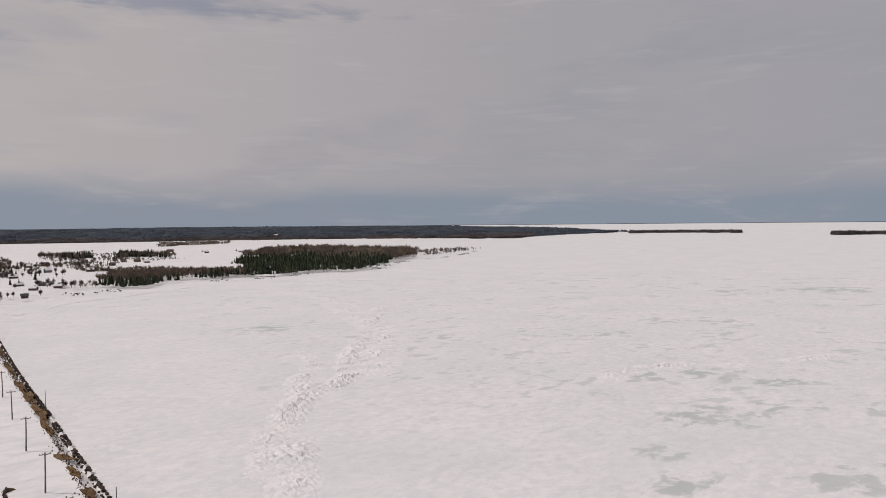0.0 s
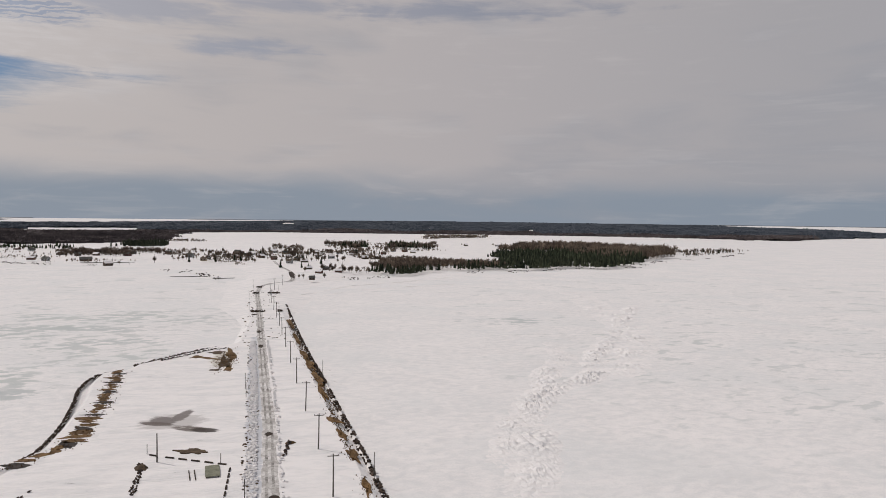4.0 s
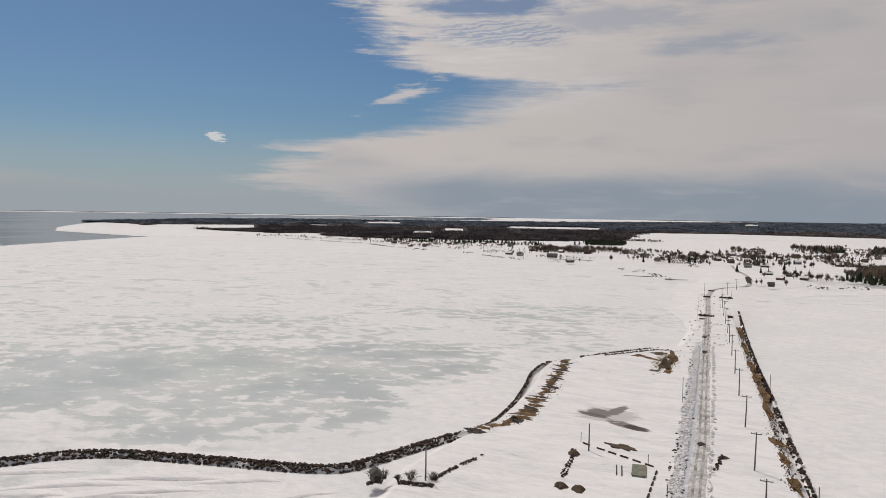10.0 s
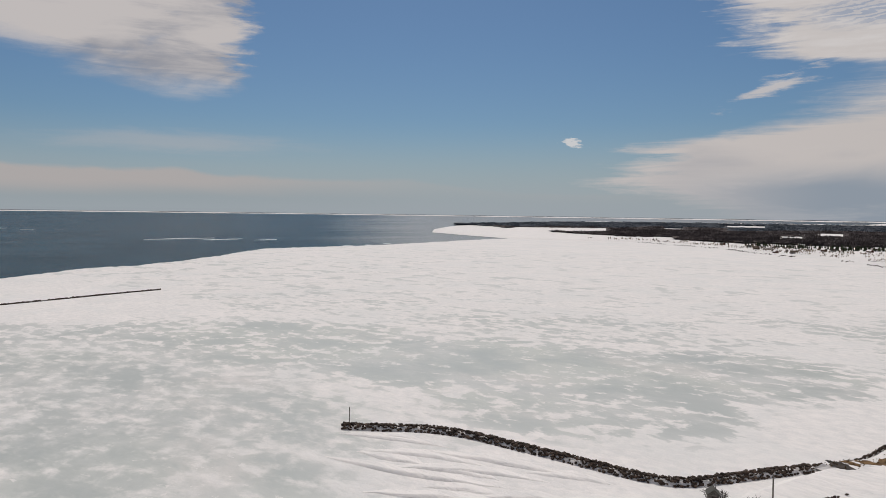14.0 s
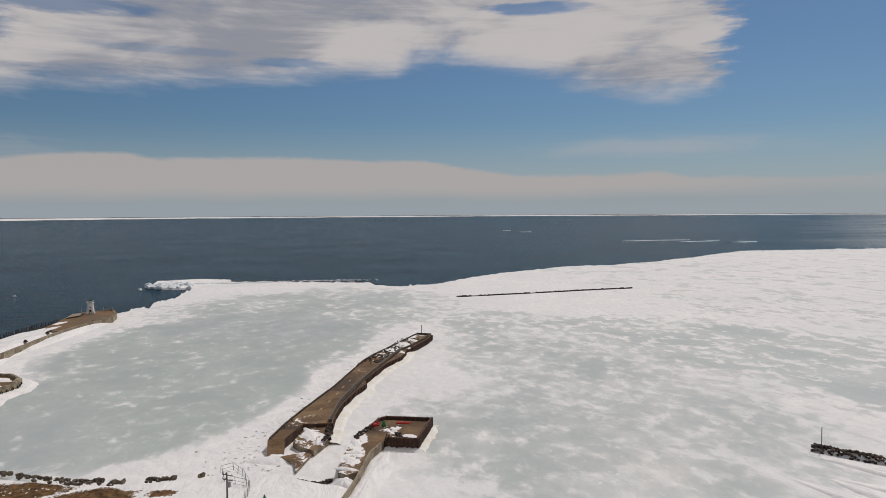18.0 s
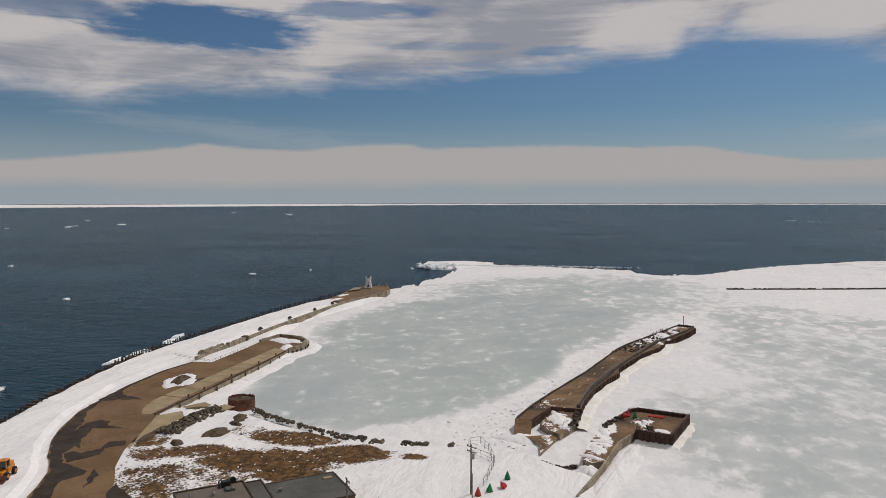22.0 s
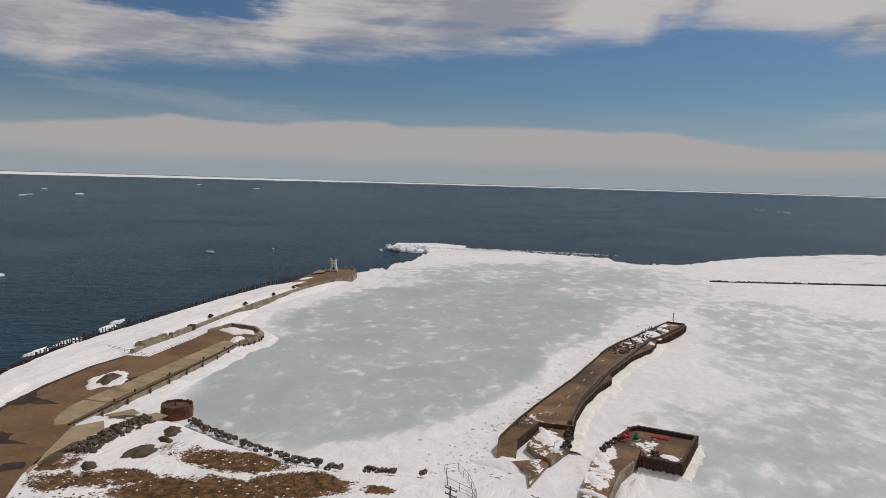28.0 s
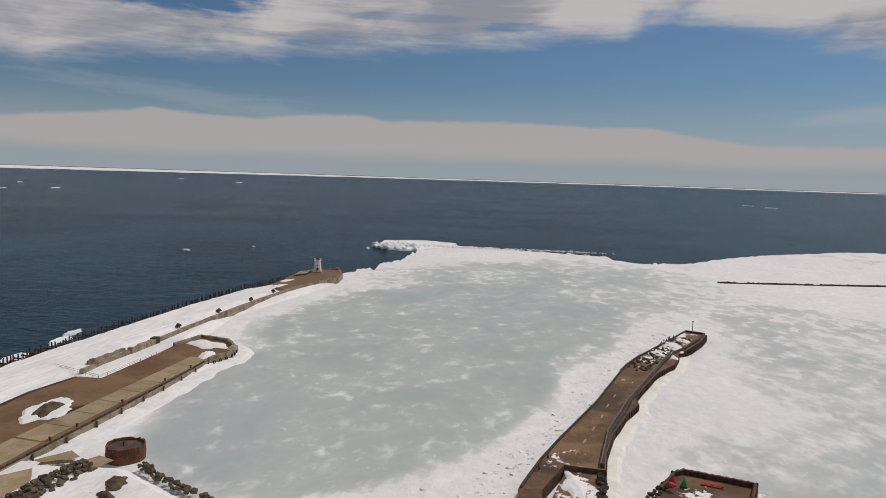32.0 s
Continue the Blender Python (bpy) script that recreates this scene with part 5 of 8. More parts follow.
bm = box(0.55, 0.35, 2.75, 0, 0, 0, 0, 0.08)
bm.to_mesh(rib_me)
bm.free()
rib_me.materials.append(M_SHEETPILE)
rib_line = straight(PIER_R[:14], 1.3, False)
for p, q in zip(rib_line, sides_of(rib_line)):
    ob = new("rib", rib_me)
    ob.parent = ribs
    ob.matrix_local = inv @ pose(p.x + q.x * 0.1, p.y + q.y * 0.1, -0.3, 0, 0, math.degrees(math.atan2(q.y, q.x)) + 90)
for k, (x, y, rx, ry, turn, h) in enumerate(((-284, 3.4, 7, 2.0, 20, 0.4), (-295, 9.5, 8, 3.0, 20, 0.5), (-305, 14.0, 4, 2.0, 20, 0.4), (-279, 8.6, 3.4, 1.2, 10, 0.4))):
    mound("pier_snow", x, y, 2.48, rx, ry, h, M_SNOW, "patch of old snow on the pier deck", "snow drift", turn, 90 + k, "pier snow patches")
paint = empty("deck_markings", -210, -12, 2.5, 0, "worn pale dashes along the middle of the pier", "marking", kind="structure")
for x, y in ((-231, -8.8), (-222.5, -10.4), (-214, -11.6), (-205, -13.2), (-196.5, -14.8), (-190, -16)):
    laid("dash", blotch(x, y, 1.6, 0.32, -10 + 180, 0.2, 20, int(-x)), 2.51, M_SLAB, paint)
pier_rnd = random.Random(17)
first = None
for k in range(22):
    f = k / 21
    x, y = -255 - 55 * f, -7.2 + 18.2 * f + pier_rnd.uniform(-0.5, 0.5)
    if first is None:
        first = part("stub_post", tube([(0, 0, -0.2), (0, 0, 1.0)], 0.16, 6), M_TIMBER)
        first.location = (x, y, 2.5)
        tagged(first, "short dark broken post on the pier edge", "post", "pier posts")
    else:
        copy_thing(first, pose(x, y, 2.5 - pier_rnd.uniform(0, 0.5), pier_rnd.uniform(-12, 12), pier_rnd.uniform(-12, 12)))
for x, y in ((-179, -22.3), (-185, -21.2)):
    copy_thing(first, pose(x, y, 2.4, 8, 10))
ramp_v = [(-169.4, -25.0, 2.5), (-170.1, -21.0, 2.5), (-163.2, -24.2, 0.02), (-163.6, -20.2, 0.02), (-169.4, -25.0, -0.3), (-170.1, -21.0, -0.3)]
tagged(new("pier_ramp", mesh("pier_ramp", ramp_v, [(0, 2, 3, 1), (4, 2, 0), (1, 3, 5)], [M_DECK])), "brown ramp from the pier deck down to the ice", "ramp", kind="structure")
beacon = empty("pier_beacon", -318.6, 18.2, 2.5, 0, "slim dark beacon mast at the end of the pier", "beacon")
part("mast", tube([(0, 0, 0), (0, 0, 4.2)], 0.12, 6), M_TIMBER, beacon)
part("light", cylinder(0.28, 0.22, 0.5, 8, 0, 0, 4.1), M_RED, beacon, "red light housing")
litter = [(rock_rnd.randrange(6), stone_pose(rock_rnd, -258 - 50 * u, -3 + 16.5 * u + rock_rnd.uniform(-4, 3), 2.6, rock_rnd.uniform(0.3, 0.8))) for u in [rock_rnd.random() for _ in range(150)]]
tagged(new("pier_debris", scatter("pier_debris", [mesh_data(r) for r in ROCKS], litter, M_TIMBER)), "dark timber debris on the far pier deck", "debris", kind="stuff")
# the low landing at its root
landing = new("low_landing", prism("low_landing", [(-182.4, -17.6), (-182.4, -10.6), (-173, -10), (-163.5, -13), (-166, -16), (-170.5, -19)], -0.3, 1.5, M_DECK, M_CONCRETE))
tagged(landing, "low brown landing at the root of the pier", "landing", kind="structure")
mound("snow_drift", -176.5, -15.6, 1.5, 5.5, 2.3, 0.55, M_SNOW, "snow drift lying on the low landing", "snow drift", 12, 105)
mound("snow_drift", -162.4, -21.6, -0.05, 4.2, 6.0, 0.8, M_SNOW, "snow bank drifted against the pier end", "snow drift", 12, 107)
mound("snow_drift", -143.4, -4.4, -0.05, 4.6, 3.0, 2.0, M_SNOW, "snow drifted over the end of the wharf arm", "snow drift", 10, 108)
mound("snow_bank", -146, 1.0, -0.05, 20.0, 3.2, 1.5, M_SNOW, "long snow bank drifted against the wharf arm", "snow drift", -11, 109)
mound("snow_drift", -169, -13, 1.45, 2.0, 1.0, 0.4, M_SNOW, "small snow drift on the low landing", "snow drift", 40, 106)
tagged(new("broken_slab", prism("broken_slab", [(-162, -21), (-165.5, -14.5), (-163.5, -13.6), (-152, -15.8), (-158, -17)], -0.2, 0.75, M_DECK, M_CONCRETE)), "broken tilted concrete slab in the snow", "slab")
rubble("landing_stones", spline([(-180.5, -11.2), (-174, -10.6), (-169, -11.5)], 2), 1.6, 0.7, 0.8, 2, "dark stones tumbled by the low landing", "boulders", ROCKS, None, 60, 1.4, 22)
rubble("slip_stones", spline([(-147.5, -15.5), (-145.5, -12.5), (-145, -9.5), (-147.5, -7)], 2), 1.6, 0.35, 0.8, 2, "row of dark stones in the snow", "boulders", ROCKS, None, 60, 0.1, 23)

# ---- square wharf of sheet piling ----
SQUARE = [(-186.5, 4), (-184, 16), (-166.5, 11.8), (-168, 4.4), (-171, 4.8)]
wharf = empty("square_wharf", -175, 8, 0, 0, "square wharf of rusty ribbed sheet piling", "wharf", kind="structure")
inv = wharf.matrix_world.inverted()
bm_me = prism("deck", [(-186, 4), (-183.6, 15.5), (-167, 11.4), (-168.4, 4.8), (-171, 4.8), (-160, 0.2), (-147, -1.8), (-145.6, -4.0), (-147, -6.0), (-156, -6), (-169, -4.2), (-177, -1), (-184.6, 1.8)], -0.3, 2.0, M_DECK, M_CONCRETE)
ob = part("deck", bm_me, None, wharf, "brown gravel deck")
ob.matrix_local = inv
bm = wall_along(straight([(-177, -0.7), (-184.9, 2.1), (-186.6, 4), (-184, 16), (-166.6, 11.8), (-168.1, 4.4), (-170.8, 4.6)], 1.0, False), 0.5, -0.4, 2.9)
bmesh.ops.transform(bm, matrix=inv, verts=bm.verts)
part("sheet_pile_wall", bm, M_SHEETPILE, wharf)
for p, q in zip(*(lambda l: (l, sides_of(l)))(straight([(-185, 1.9), (-186.7, 4), (-184.1, 16.1), (-166.4, 11.9), (-167.9, 4.3), (-170.8, 4.5)], 1.15, False))):
    ob = new("rib", rib_me)
    ob.parent = wharf
    ob.matrix_local = inv @ pose(p.x - q.x * 0.0 + q.x * 0.25, p.y + q.y * 0.25, 0.15, 0, 0, math.degrees(math.atan2(q.y, q.x)) + 90)
    ob = new("rib", rib_me)
    ob.parent = wharf
    ob.matrix_local = inv @ pose(p.x - q.x * 0.25, p.y - q.y * 0.25, 0.15, 0, 0, math.degrees(math.atan2(q.y, q.x)) + 90)
arm_kerb = wall_along(straight([(-166.5, 2.9), (-160, 0.5), (-143, -1.9), (-127.5, -5)], 3, False), 0.45, 0.2, 2.1, ragged=0.05)
bmesh.ops.transform(arm_kerb, matrix=inv, verts=arm_kerb.verts)
part("kerb", arm_kerb, M_CONCRETE, wharf, "concrete edge of the slip")
for k, (x, y, rx, ry, turn) in enumerate(((-170.5, 9.6, 2.6, 2.0, 60), (-167, -3.4, 3.2, 1.4, 10), (-149, -4.6, 3.0, 1.1, 60), (-155, -4.2, 2.6, 1.2, 20), (-160, -2.6, 2.2, 1.3, 100))):
    mound("wharf_snow", x, y, 1.98, rx, ry, 0.4, M_SNOW, "patch of old snow on the wharf", "snow drift", turn, 120 + k, "wharf snow patches")
rubble("wharf_stones", spline([(-172.5, 7), (-169.5, 7.5), (-167.5, 9.5)], 2), 1.5, 0.5, 0.7, 2, "dark stones heaped on the wharf deck", "boulders", ROCKS, None, 60, 1.95, 24)
rubble("wharf_stones", spline([(-182.5, 1.6), (-177, -1.2), (-170, -3.8)], 2), 1.2, 0.5, 0.7, 2, "dark stones along the wharf edge", "boulders", ROCKS, None, 60, 1.9, 25)


def buoy(x, y, z, mat, label, tilt, turn, group):
    """A conical channel buoy: skirt, cone and top ring."""
    top = empty("channel_buoy", x, y, z, 0, label, "buoy", group)
    top.matrix_world = pose(x, y, z, 0, 0, turn) @ pose(0, 0, 0.0, 0, tilt)
    top.scale = (0.62, 0.62, 0.62)
    part("float", cylinder(0.95, 0.95, 0.7, 14), mat, top)
    part("cone", cylinder(0.9, 0.18, 1.9, 14, 0, 0, 0.7), mat, top)
    part("lifting_eye", tube([(-0.15, 0, 2.5), (-0.15, 0, 2.85), (0.15, 0, 2.85), (0.15, 0, 2.5)], 0.05), M_STEEL, top)
    part("band", cylinder(0.99, 0.99, 0.16, 14, 0, 0, 0.28), M_BLACK, top, "dark rubber band")
    return top


buoy(-132, -19, 1.86, M_GREEN, "green conical channel buoy standing in snow", 0, 0, "stored buoys")
buoy(-125.2, -21, 1.86, M_GREEN, "green conical channel buoy leaning in snow", 8, 40, "stored buoys")
buoy(-127, -18.6, 2.45, M_RED, "red conical channel buoy lying on its side", 78, 215, "stored buoys")
buoy(-122.8, -22.6, 1.86, M_RED, "red conical channel buoy standing in snow", 0, 0, "stored buoys")
buoy(-180.2, 3.4, 1.98, M_GREEN, "green conical buoy on the wharf deck", 0, 0, "wharf buoys")
for x, y, t in ((-180.9, 1.6, 0), (-178.3, 0.6, 78)):
    buoy(x, y, 1.98 + (0.95 if t else 0), M_RED, "red conical buoy on the wharf deck", t, 60, "wharf buoys")
spars = empty("spar_stack", -182.5, 8.5, 2.0, 78, "stack of long red spar buoys on the wharf", "spar buoys")
for k in range(5):
    part("spar", tube([(-1.9, -0.7 + 0.32 * k, 0.14), (1.9, -0.6 + 0.28 * k, 0.14 + 0.14 * (k % 2))], 0.12, 8), M_RED, spars)

# ---- stained ice foot along the pier and wharf ----
foot_line = straight([(-172, -9), (-182, -8.8), (-191, -8.9), (-203, -7.6), (-218, -4.4), (-225, -1.8), (-233, -2.4), (-243, 0.4), (-258, 4.4), (-270, 9.8), (-283, 12), (-294, 14)], 2.0, False)
bm = bmesh.new()
foot_rnd = random.Random(4)
rows_ = []
for p, q in zip(foot_line, sides_of(foot_line)):
    w = 1.7 + 0.9 * noise.noise((p.x / 7, p.y / 7, 3)) + foot_rnd.uniform(-0.15, 0.15)
    rows_.append([bm.verts.new((p.x - q.x * d, p.y - q.y * d, z)) for d, z in ((-1.2, 0.85 + foot_rnd.uniform(-0.2, 0.25)), (0.4 * w, 0.5 + foot_rnd.uniform(-0.15, 0.2)), (w, -0.05))])
for a, b in zip(rows_, rows_[1:]):
    for k in range(2):
        bm.faces.new((a[k], b[k], b[k + 1], a[k + 1]))
tagged(part("ice_foot", bm, M_STAINED), "yellow-stained ice foot along the pier", "ice foot", kind="structure")
bm = bmesh.new()
foot_line = straight([(-188.4, 4), (-186, 18), (-164.6, 13.6), (-165.6, 3.6)], 1.5, False)
rows_ = []
for p, q in zip(foot_line, sides_of(foot_line)):
    rows_.append([bm.verts.new((p.x + q.x * d, p.y + q.y * d, z)) for d, z in ((-2.2, 0.6 + foot_rnd.uniform(-0.15, 0.15)), (-0.5, 0.28 + foot_rnd.uniform(-0.1, 0.1)), (0.5 + 1.3 * noise.noise((p.x / 3, p.y / 3, 5)) + foot_rnd.uniform(-0.3, 0.3), -0.05))])
for a, b in zip(rows_, rows_[1:]):
    for k in range(2):
        bm.faces.new((a[k], a[k + 1], b[k + 1], b[k]))
tagged(part("ice_foot", bm, M_STAINED), "yellow-stained ice foot round the wharf", "ice foot", kind="structure")
bm = bmesh.new()
rows_ = []
for p in straight([(-150, -111.6), (-161, -112.6), (-175, -113.6), (-210, -116.4), (-226, -118.4), (-236, -116.8), (-246, -119), (-252, -124)], 1.5, False):
    w = 3.0 + 1.6 * noise.noise((p.x / 6, 1, 3))
    rows_.append([bm.verts.new((p.x + 0.06 * d, p.y + d, z)) for d, z in ((-2.8, 1.0 + 0.5 * noise.noise((p.x / 4, 2, 2))), (0.2 * w, 0.6 + 0.25 * noise.noise((p.x / 3, 5, 1))), (w, -0.05))])
for a, b in zip(rows_, rows_[1:]):
    for k in range(2):
        bm.faces.new((a[k], b[k], b[k + 1], a[k + 1]))
tagged(part("ice_foot", bm, M_SNOW), "snow banked against the berth wall", "ice foot", kind="structure")
crack_rnd = random.Random(61)
bits = []
for _ in range(300):
    f = crack_rnd.random()
    x, y = -168 - 160 * f, -27 + 41 * f - 3.0 - abs(crack_rnd.gauss(0, 5)) * (0.6 + f * 0.3)
    s = crack_rnd.uniform(0.2, 0.75)
    bits.append((crack_rnd.randrange(6), pose(x, y, -0.02, crack_rnd.uniform(-25, 25), crack_rnd.uniform(-25, 25), crack_rnd.uniform(0, 360)) @ Matrix.Diagonal((s * 1.8, s * 1.2, s * 0.28, 1))))
for _ in range(90):
    x, y = crack_rnd.gauss(-158, 7), crack_rnd.gauss(-28, 6)
    s = crack_rnd.uniform(0.2, 0.7)
    bits.append((crack_rnd.randrange(6), pose(x, y, 0.0, 10, 20, crack_rnd.uniform(0, 360)) @ Matrix.Diagonal((s * 1.8, s * 1.2, s * 0.45, 1))))
tagged(new("broken_ice_crust", scatter("broken_ice_crust", [mesh_data(r) for r in ROCKS], bits, M_SNOW)), "broken white ice crust beside the pier", "ice", kind="stuff")
# ---- by the harbour: sheds, poles, fence, machine ----


def block(name, x, y, z, turn, w, d, h, roof, label, rim=0.25):
    """A flat-roofed block; x, y: its far corner, w along it, d towards the land."""
    top = empty(name, x, y, z, turn, label, "building")
    part("wall", box(w, d, h, w / 2, d / 2, 0), M_BOARD, top)
    part("roof", box(w - 0.1, d - 0.1, 0.2, w / 2, d / 2, h - 0.02), roof, top)
    for sx, sy, px, py in ((w + 0.2, 0.3, w / 2, 0), (w + 0.2, 0.3, w / 2, d), (0.3, d - 0.3, 0, d / 2), (0.3, d - 0.3, w, d / 2)):
        part("fascia", box(sx, sy, rim + 0.25, px, py, h - 0.05, 0, 0.04), M_TIMBER, top)
    return top


main = block("harbour_shed", -98.5, -70.5, 1.85, 134.5, 11.8, 17, 4.1, M_ROOFBROWN, "flat brown gravel-roofed harbour shed")
# local x runs along the far wall, local -y towards the camera's side
for ob in main.children:
    ob.location.y -= 17
for px, py, s in ((2.2, -3.2, 0.5), (6.0, -4.0, 0.7), (9.4, -3.1, 0.6)):
    vent = part("roof_vent", cylinder(0.3 * s, 0.3 * s, 0.6, 8, px, py, 4.2), M_STEEL, main)
    part("cowl", cylinder(0.5 * s, 0.2 * s, 0.3, 8, px, py, 4.75), M_STEEL, vent)
unit = part("cooling_unit", box(1.5, 1.1, 1.1, 8.6, -1.0, 4.25, 0, 0.06), M_BLACK, main, "dark rooftop cooling unit")
part("fan", cylinder(0.5, 0.5, 0.25, 14, 0, 0, 0, None, pose(8.2, -0.42, 4.8, 90)), M_STEEL, unit)
part("fan", cylinder(0.55, 0.55, 0.3, 14, 0, 0, 0, None, pose(9.9, -0.6, 5.2, 90)), M_BLACK, main, "dark round rooftop fan")
part("pipe", tube([(7.4, -1.2, 4.2), (7.4, -1.2, 5.5), (7.9, -1.2, 5.8)], 0.13), M_BLACK, main)
part("hatch", box(1.6, 1.6, 0.4, 9.0, -2.7, 4.25, 0, 0.05), M_ROOFGREY, main)
ridge = block("shed_annex", -107.2, -62.1, 1.85, 134.5, 3.0, 14, 3.6, M_ROOFGREY, "narrow grey-roofed annex between the sheds", 0.15)
for ob in ridge.children:
    ob.location.y -= 14
wing = block("harbour_shed", -109.4, -59.8, 1.85, 134.5, 13.5, 12, 2.7, M_ROOFGREY, "low dark felt-roofed harbour shed in snow", 0.1)
for ob in wing.children:
    ob.location.y -= 12
part("roof_vent", cylinder(0.3, 0.3, 0.7, 8, 2.2, -4.5, 2.8), M_STEEL, wing)
part("skylight", box(1.7, 1.0, 0.3, 11.6, -2.4, 2.8, 0, 0.05), M_SLAB, wing, "tan roof panel")
part("window", box(0.12, 1.2, 1.0, 13.5, -4.5, 1.0, 0, 0.02), M_GLASS, wing)
part("window", box(0.12, 1.2, 1.0, 13.5, -8.0, 1.0, 0, 0.02), M_GLASS, wing)
part("door", box(0.12, 1.1, 2.0, 13.5, -1.6, 0.05, 0, 0.02), M_TIMBER, wing)


def power_pole(x, y, z, h, turn, label="weathered grey wooden power pole with a crossarm", arms=1, group="power poles"):
    top = empty("power_pole", x, y, z, turn, label, "utility pole", group)
    part("pole", tube([(0, 0, -0.2), (0.03, 0, h * 0.5), (0, 0, h)], 0.19, 8, None, 0.13), M_GREYWOOD, top)
    for k in range(arms):
        arm = part("crossarm", box(2.4, 0.16, 0.16, 0, 0.16, h - 0.6 - 0.9 * k, 0, 0.02), M_GREYWOOD, top)
        for px in (-1.1, -0.45, 1.1):
            part("insulator", cylinder(0.06, 0.09, 0.22, 6, px, 0.16, h - 0.44 - 0.9 * k), M_STEEL, arm)
    return top


harbour_pole = power_pole(-123, -24, 1.85, 9.5, 60, "grey wooden power pole with a transformer in snow", 2, "harbour poles")
part("transformer", cylinder(0.35, 0.35, 0.9, 10, 0.45, 0, 6.9), M_STEEL, harbour_pole, "grey can transformer")
part("stay_pole", tube([(1.3, -1.0, -0.1), (1.25, -0.95, 4.6)], 0.1, 6), M_GREYWOOD, harbour_pole)
power_pole(-108.5, -42.5, 1.85, 6.5, 40, "short grey wooden power pole beside the shed", 2, "harbour poles")
stay = part("leaning_post", tube([(-112.2, -36.2, 1.8), (-111.4, -37.8, 4.2)], 0.11, 6), M_TIMBER)
tagged(stay, "leaning dark timber post in snow", "post")

fence = empty("wire_fence", -140, -26, 1.8, 0, "bent chain-link fence on thin steel posts", "fence")
inv = fence.matrix_world.inverted()
fence_rnd = random.Random(6)
for pts in ([(-151, -32), (-152.5, -29.5), (-147, -26.5), (-141, -24)], [(-140.5, -23.5), (-133, -22.8), (-127.5, -22.6)], [(-150.8, -31.6), (-144, -29.5), (-141, -24.3)]):
    line = straight(pts, 2.4, False)
    heads = []
    for p in line:
        tilt = Vector((fence_rnd.uniform(-0.3, 0.3), fence_rnd.uniform(-0.3, 0.3), 1.7))
        base_ = Vector((p.x, p.y, 1.2 if p.x < -148 else 1.7))
        part("post", tube([inv @ base_, inv @ (base_ + tilt)], 0.06, 5), M_STEEL, fence)
        heads.append(inv @ (base_ + tilt))
    part("top_rail", tube(heads, 0.045, 5), M_STEEL, fence)
    part("mid_wire", tube([h + Vector((0, 0, -0.8)) for h in heads], 0.03, 4), M_STEEL, fence)
    part("low_wire", tube([h + Vector((0, 0, -1.4)) for h in heads], 0.03, 4), M_STEEL, fence)
railing = empty("quay_railing", -205, -142, 2.6, 0, "thin grey pipe railing along the snow strip", "railing")
inv = railing.matrix_world.inverted()
for pts in ([(-207, -153.5), (-202, -136)], [(-202, -135.6), (-214, -136.2), (-227, -137)]):
    line = straight(pts, 2.5, False)
    for p in line:
        part("post", tube([inv @ Vector((p.x, p.y, 2.0)), inv @ Vector((p.x, p.y, 3.2))], 0.05, 5), M_STEEL, railing)
    for z in (2.75, 3.2):
        part("pipe", tube([inv @ Vector((p.x, p.y, z)) for p in line], 0.045, 5), M_STEEL, railing)

# a wheeled loader on the ploughed snow
loader = empty("wheel_loader", -102.4, -112.6, 2.72, 25, "orange wheel loader parked on ploughed snow", "loader")
hull = part("body", box(3.0, 1.7, 1.2, -1.3, 0, 0.75, 0, 0.14), M_ORANGE, loader)
part("engine_cover", box(1.9, 1.5, 0.7, -1.8, 0, 1.9, 0, 0.15), M_ORANGE, hull)
part("exhaust", tube([(-1.5, 0.4, 2.5), (-1.5, 0.4, 3.3)], 0.08), M_BLACK, hull)
part("front_frame", box(1.7, 1.1, 0.9, 1.1, 0, 0.7, 0, 0.1), M_ORANGE, loader)
cab = part("cab", box(1.5, 1.4, 1.5, -0.1, 0, 1.9, 0, 0.1), M_GLASS, loader, "dark glazed cab")
part("roof", box(1.7, 1.6, 0.16, -0.1, 0, 3.38, 0, 0.05), M_ORANGE, cab)
for sx, sy in ((0.62, 0.66), (0.62, -0.66), (-0.8, 0.66), (-0.8, -0.66)):
    part("pillar", box(0.12, 0.12, 1.5, sx, sy, 1.9), M_ORANGE, cab)
part("beacon", cylinder(0.12, 0.1, 0.25, 8, -0.1, 0, 3.52), M_ORANGE, cab)
for sx in (1.45, -1.9):
    for sy in (1.05, -1.05):
        wheel = part("wheel", cylinder(0.75, 0.75, 0.55, 18, 0, 0, 0, None, pose(sx, sy + 0.27, 0.73, 90)), M_BLACK, loader, "black rubber tyre")
        part("rim", cylinder(0.36, 0.36, 0.6, 12, 0, 0, 0, None, pose(sx, sy + 0.3, 0.73, 90)), M_ORANGE, wheel)
for sy in (0.42, -0.42):
    part("lift_arm", tube([(0.6, sy, 1.7), (1.9, sy, 1.5), (2.8, sy, 0.6)], 0.13, 6), M_ORANGE, loader)
bm = bmesh.new()
prof = [(2.6, 1.3), (3.0, 1.35), (2.75, 0.9), (2.85, 0.35), (3.8, 0.05), (2.7, 0.05), (2.5, 0.6)]
lo = [bm.verts.new((x, -1.35, z)) for x, z in prof]
hi = [bm.verts.new((x, 1.35, z)) for x, z in prof]
bm.faces.new(lo)
bm.faces.new(hi[::-1])
for k in range(len(prof)):
    bm.faces.new((lo[k], hi[k], hi[(k + 1) % len(prof)], lo[(k + 1) % len(prof)]))
part("bucket", bm, M_RUST, loader, "worn steel bucket")

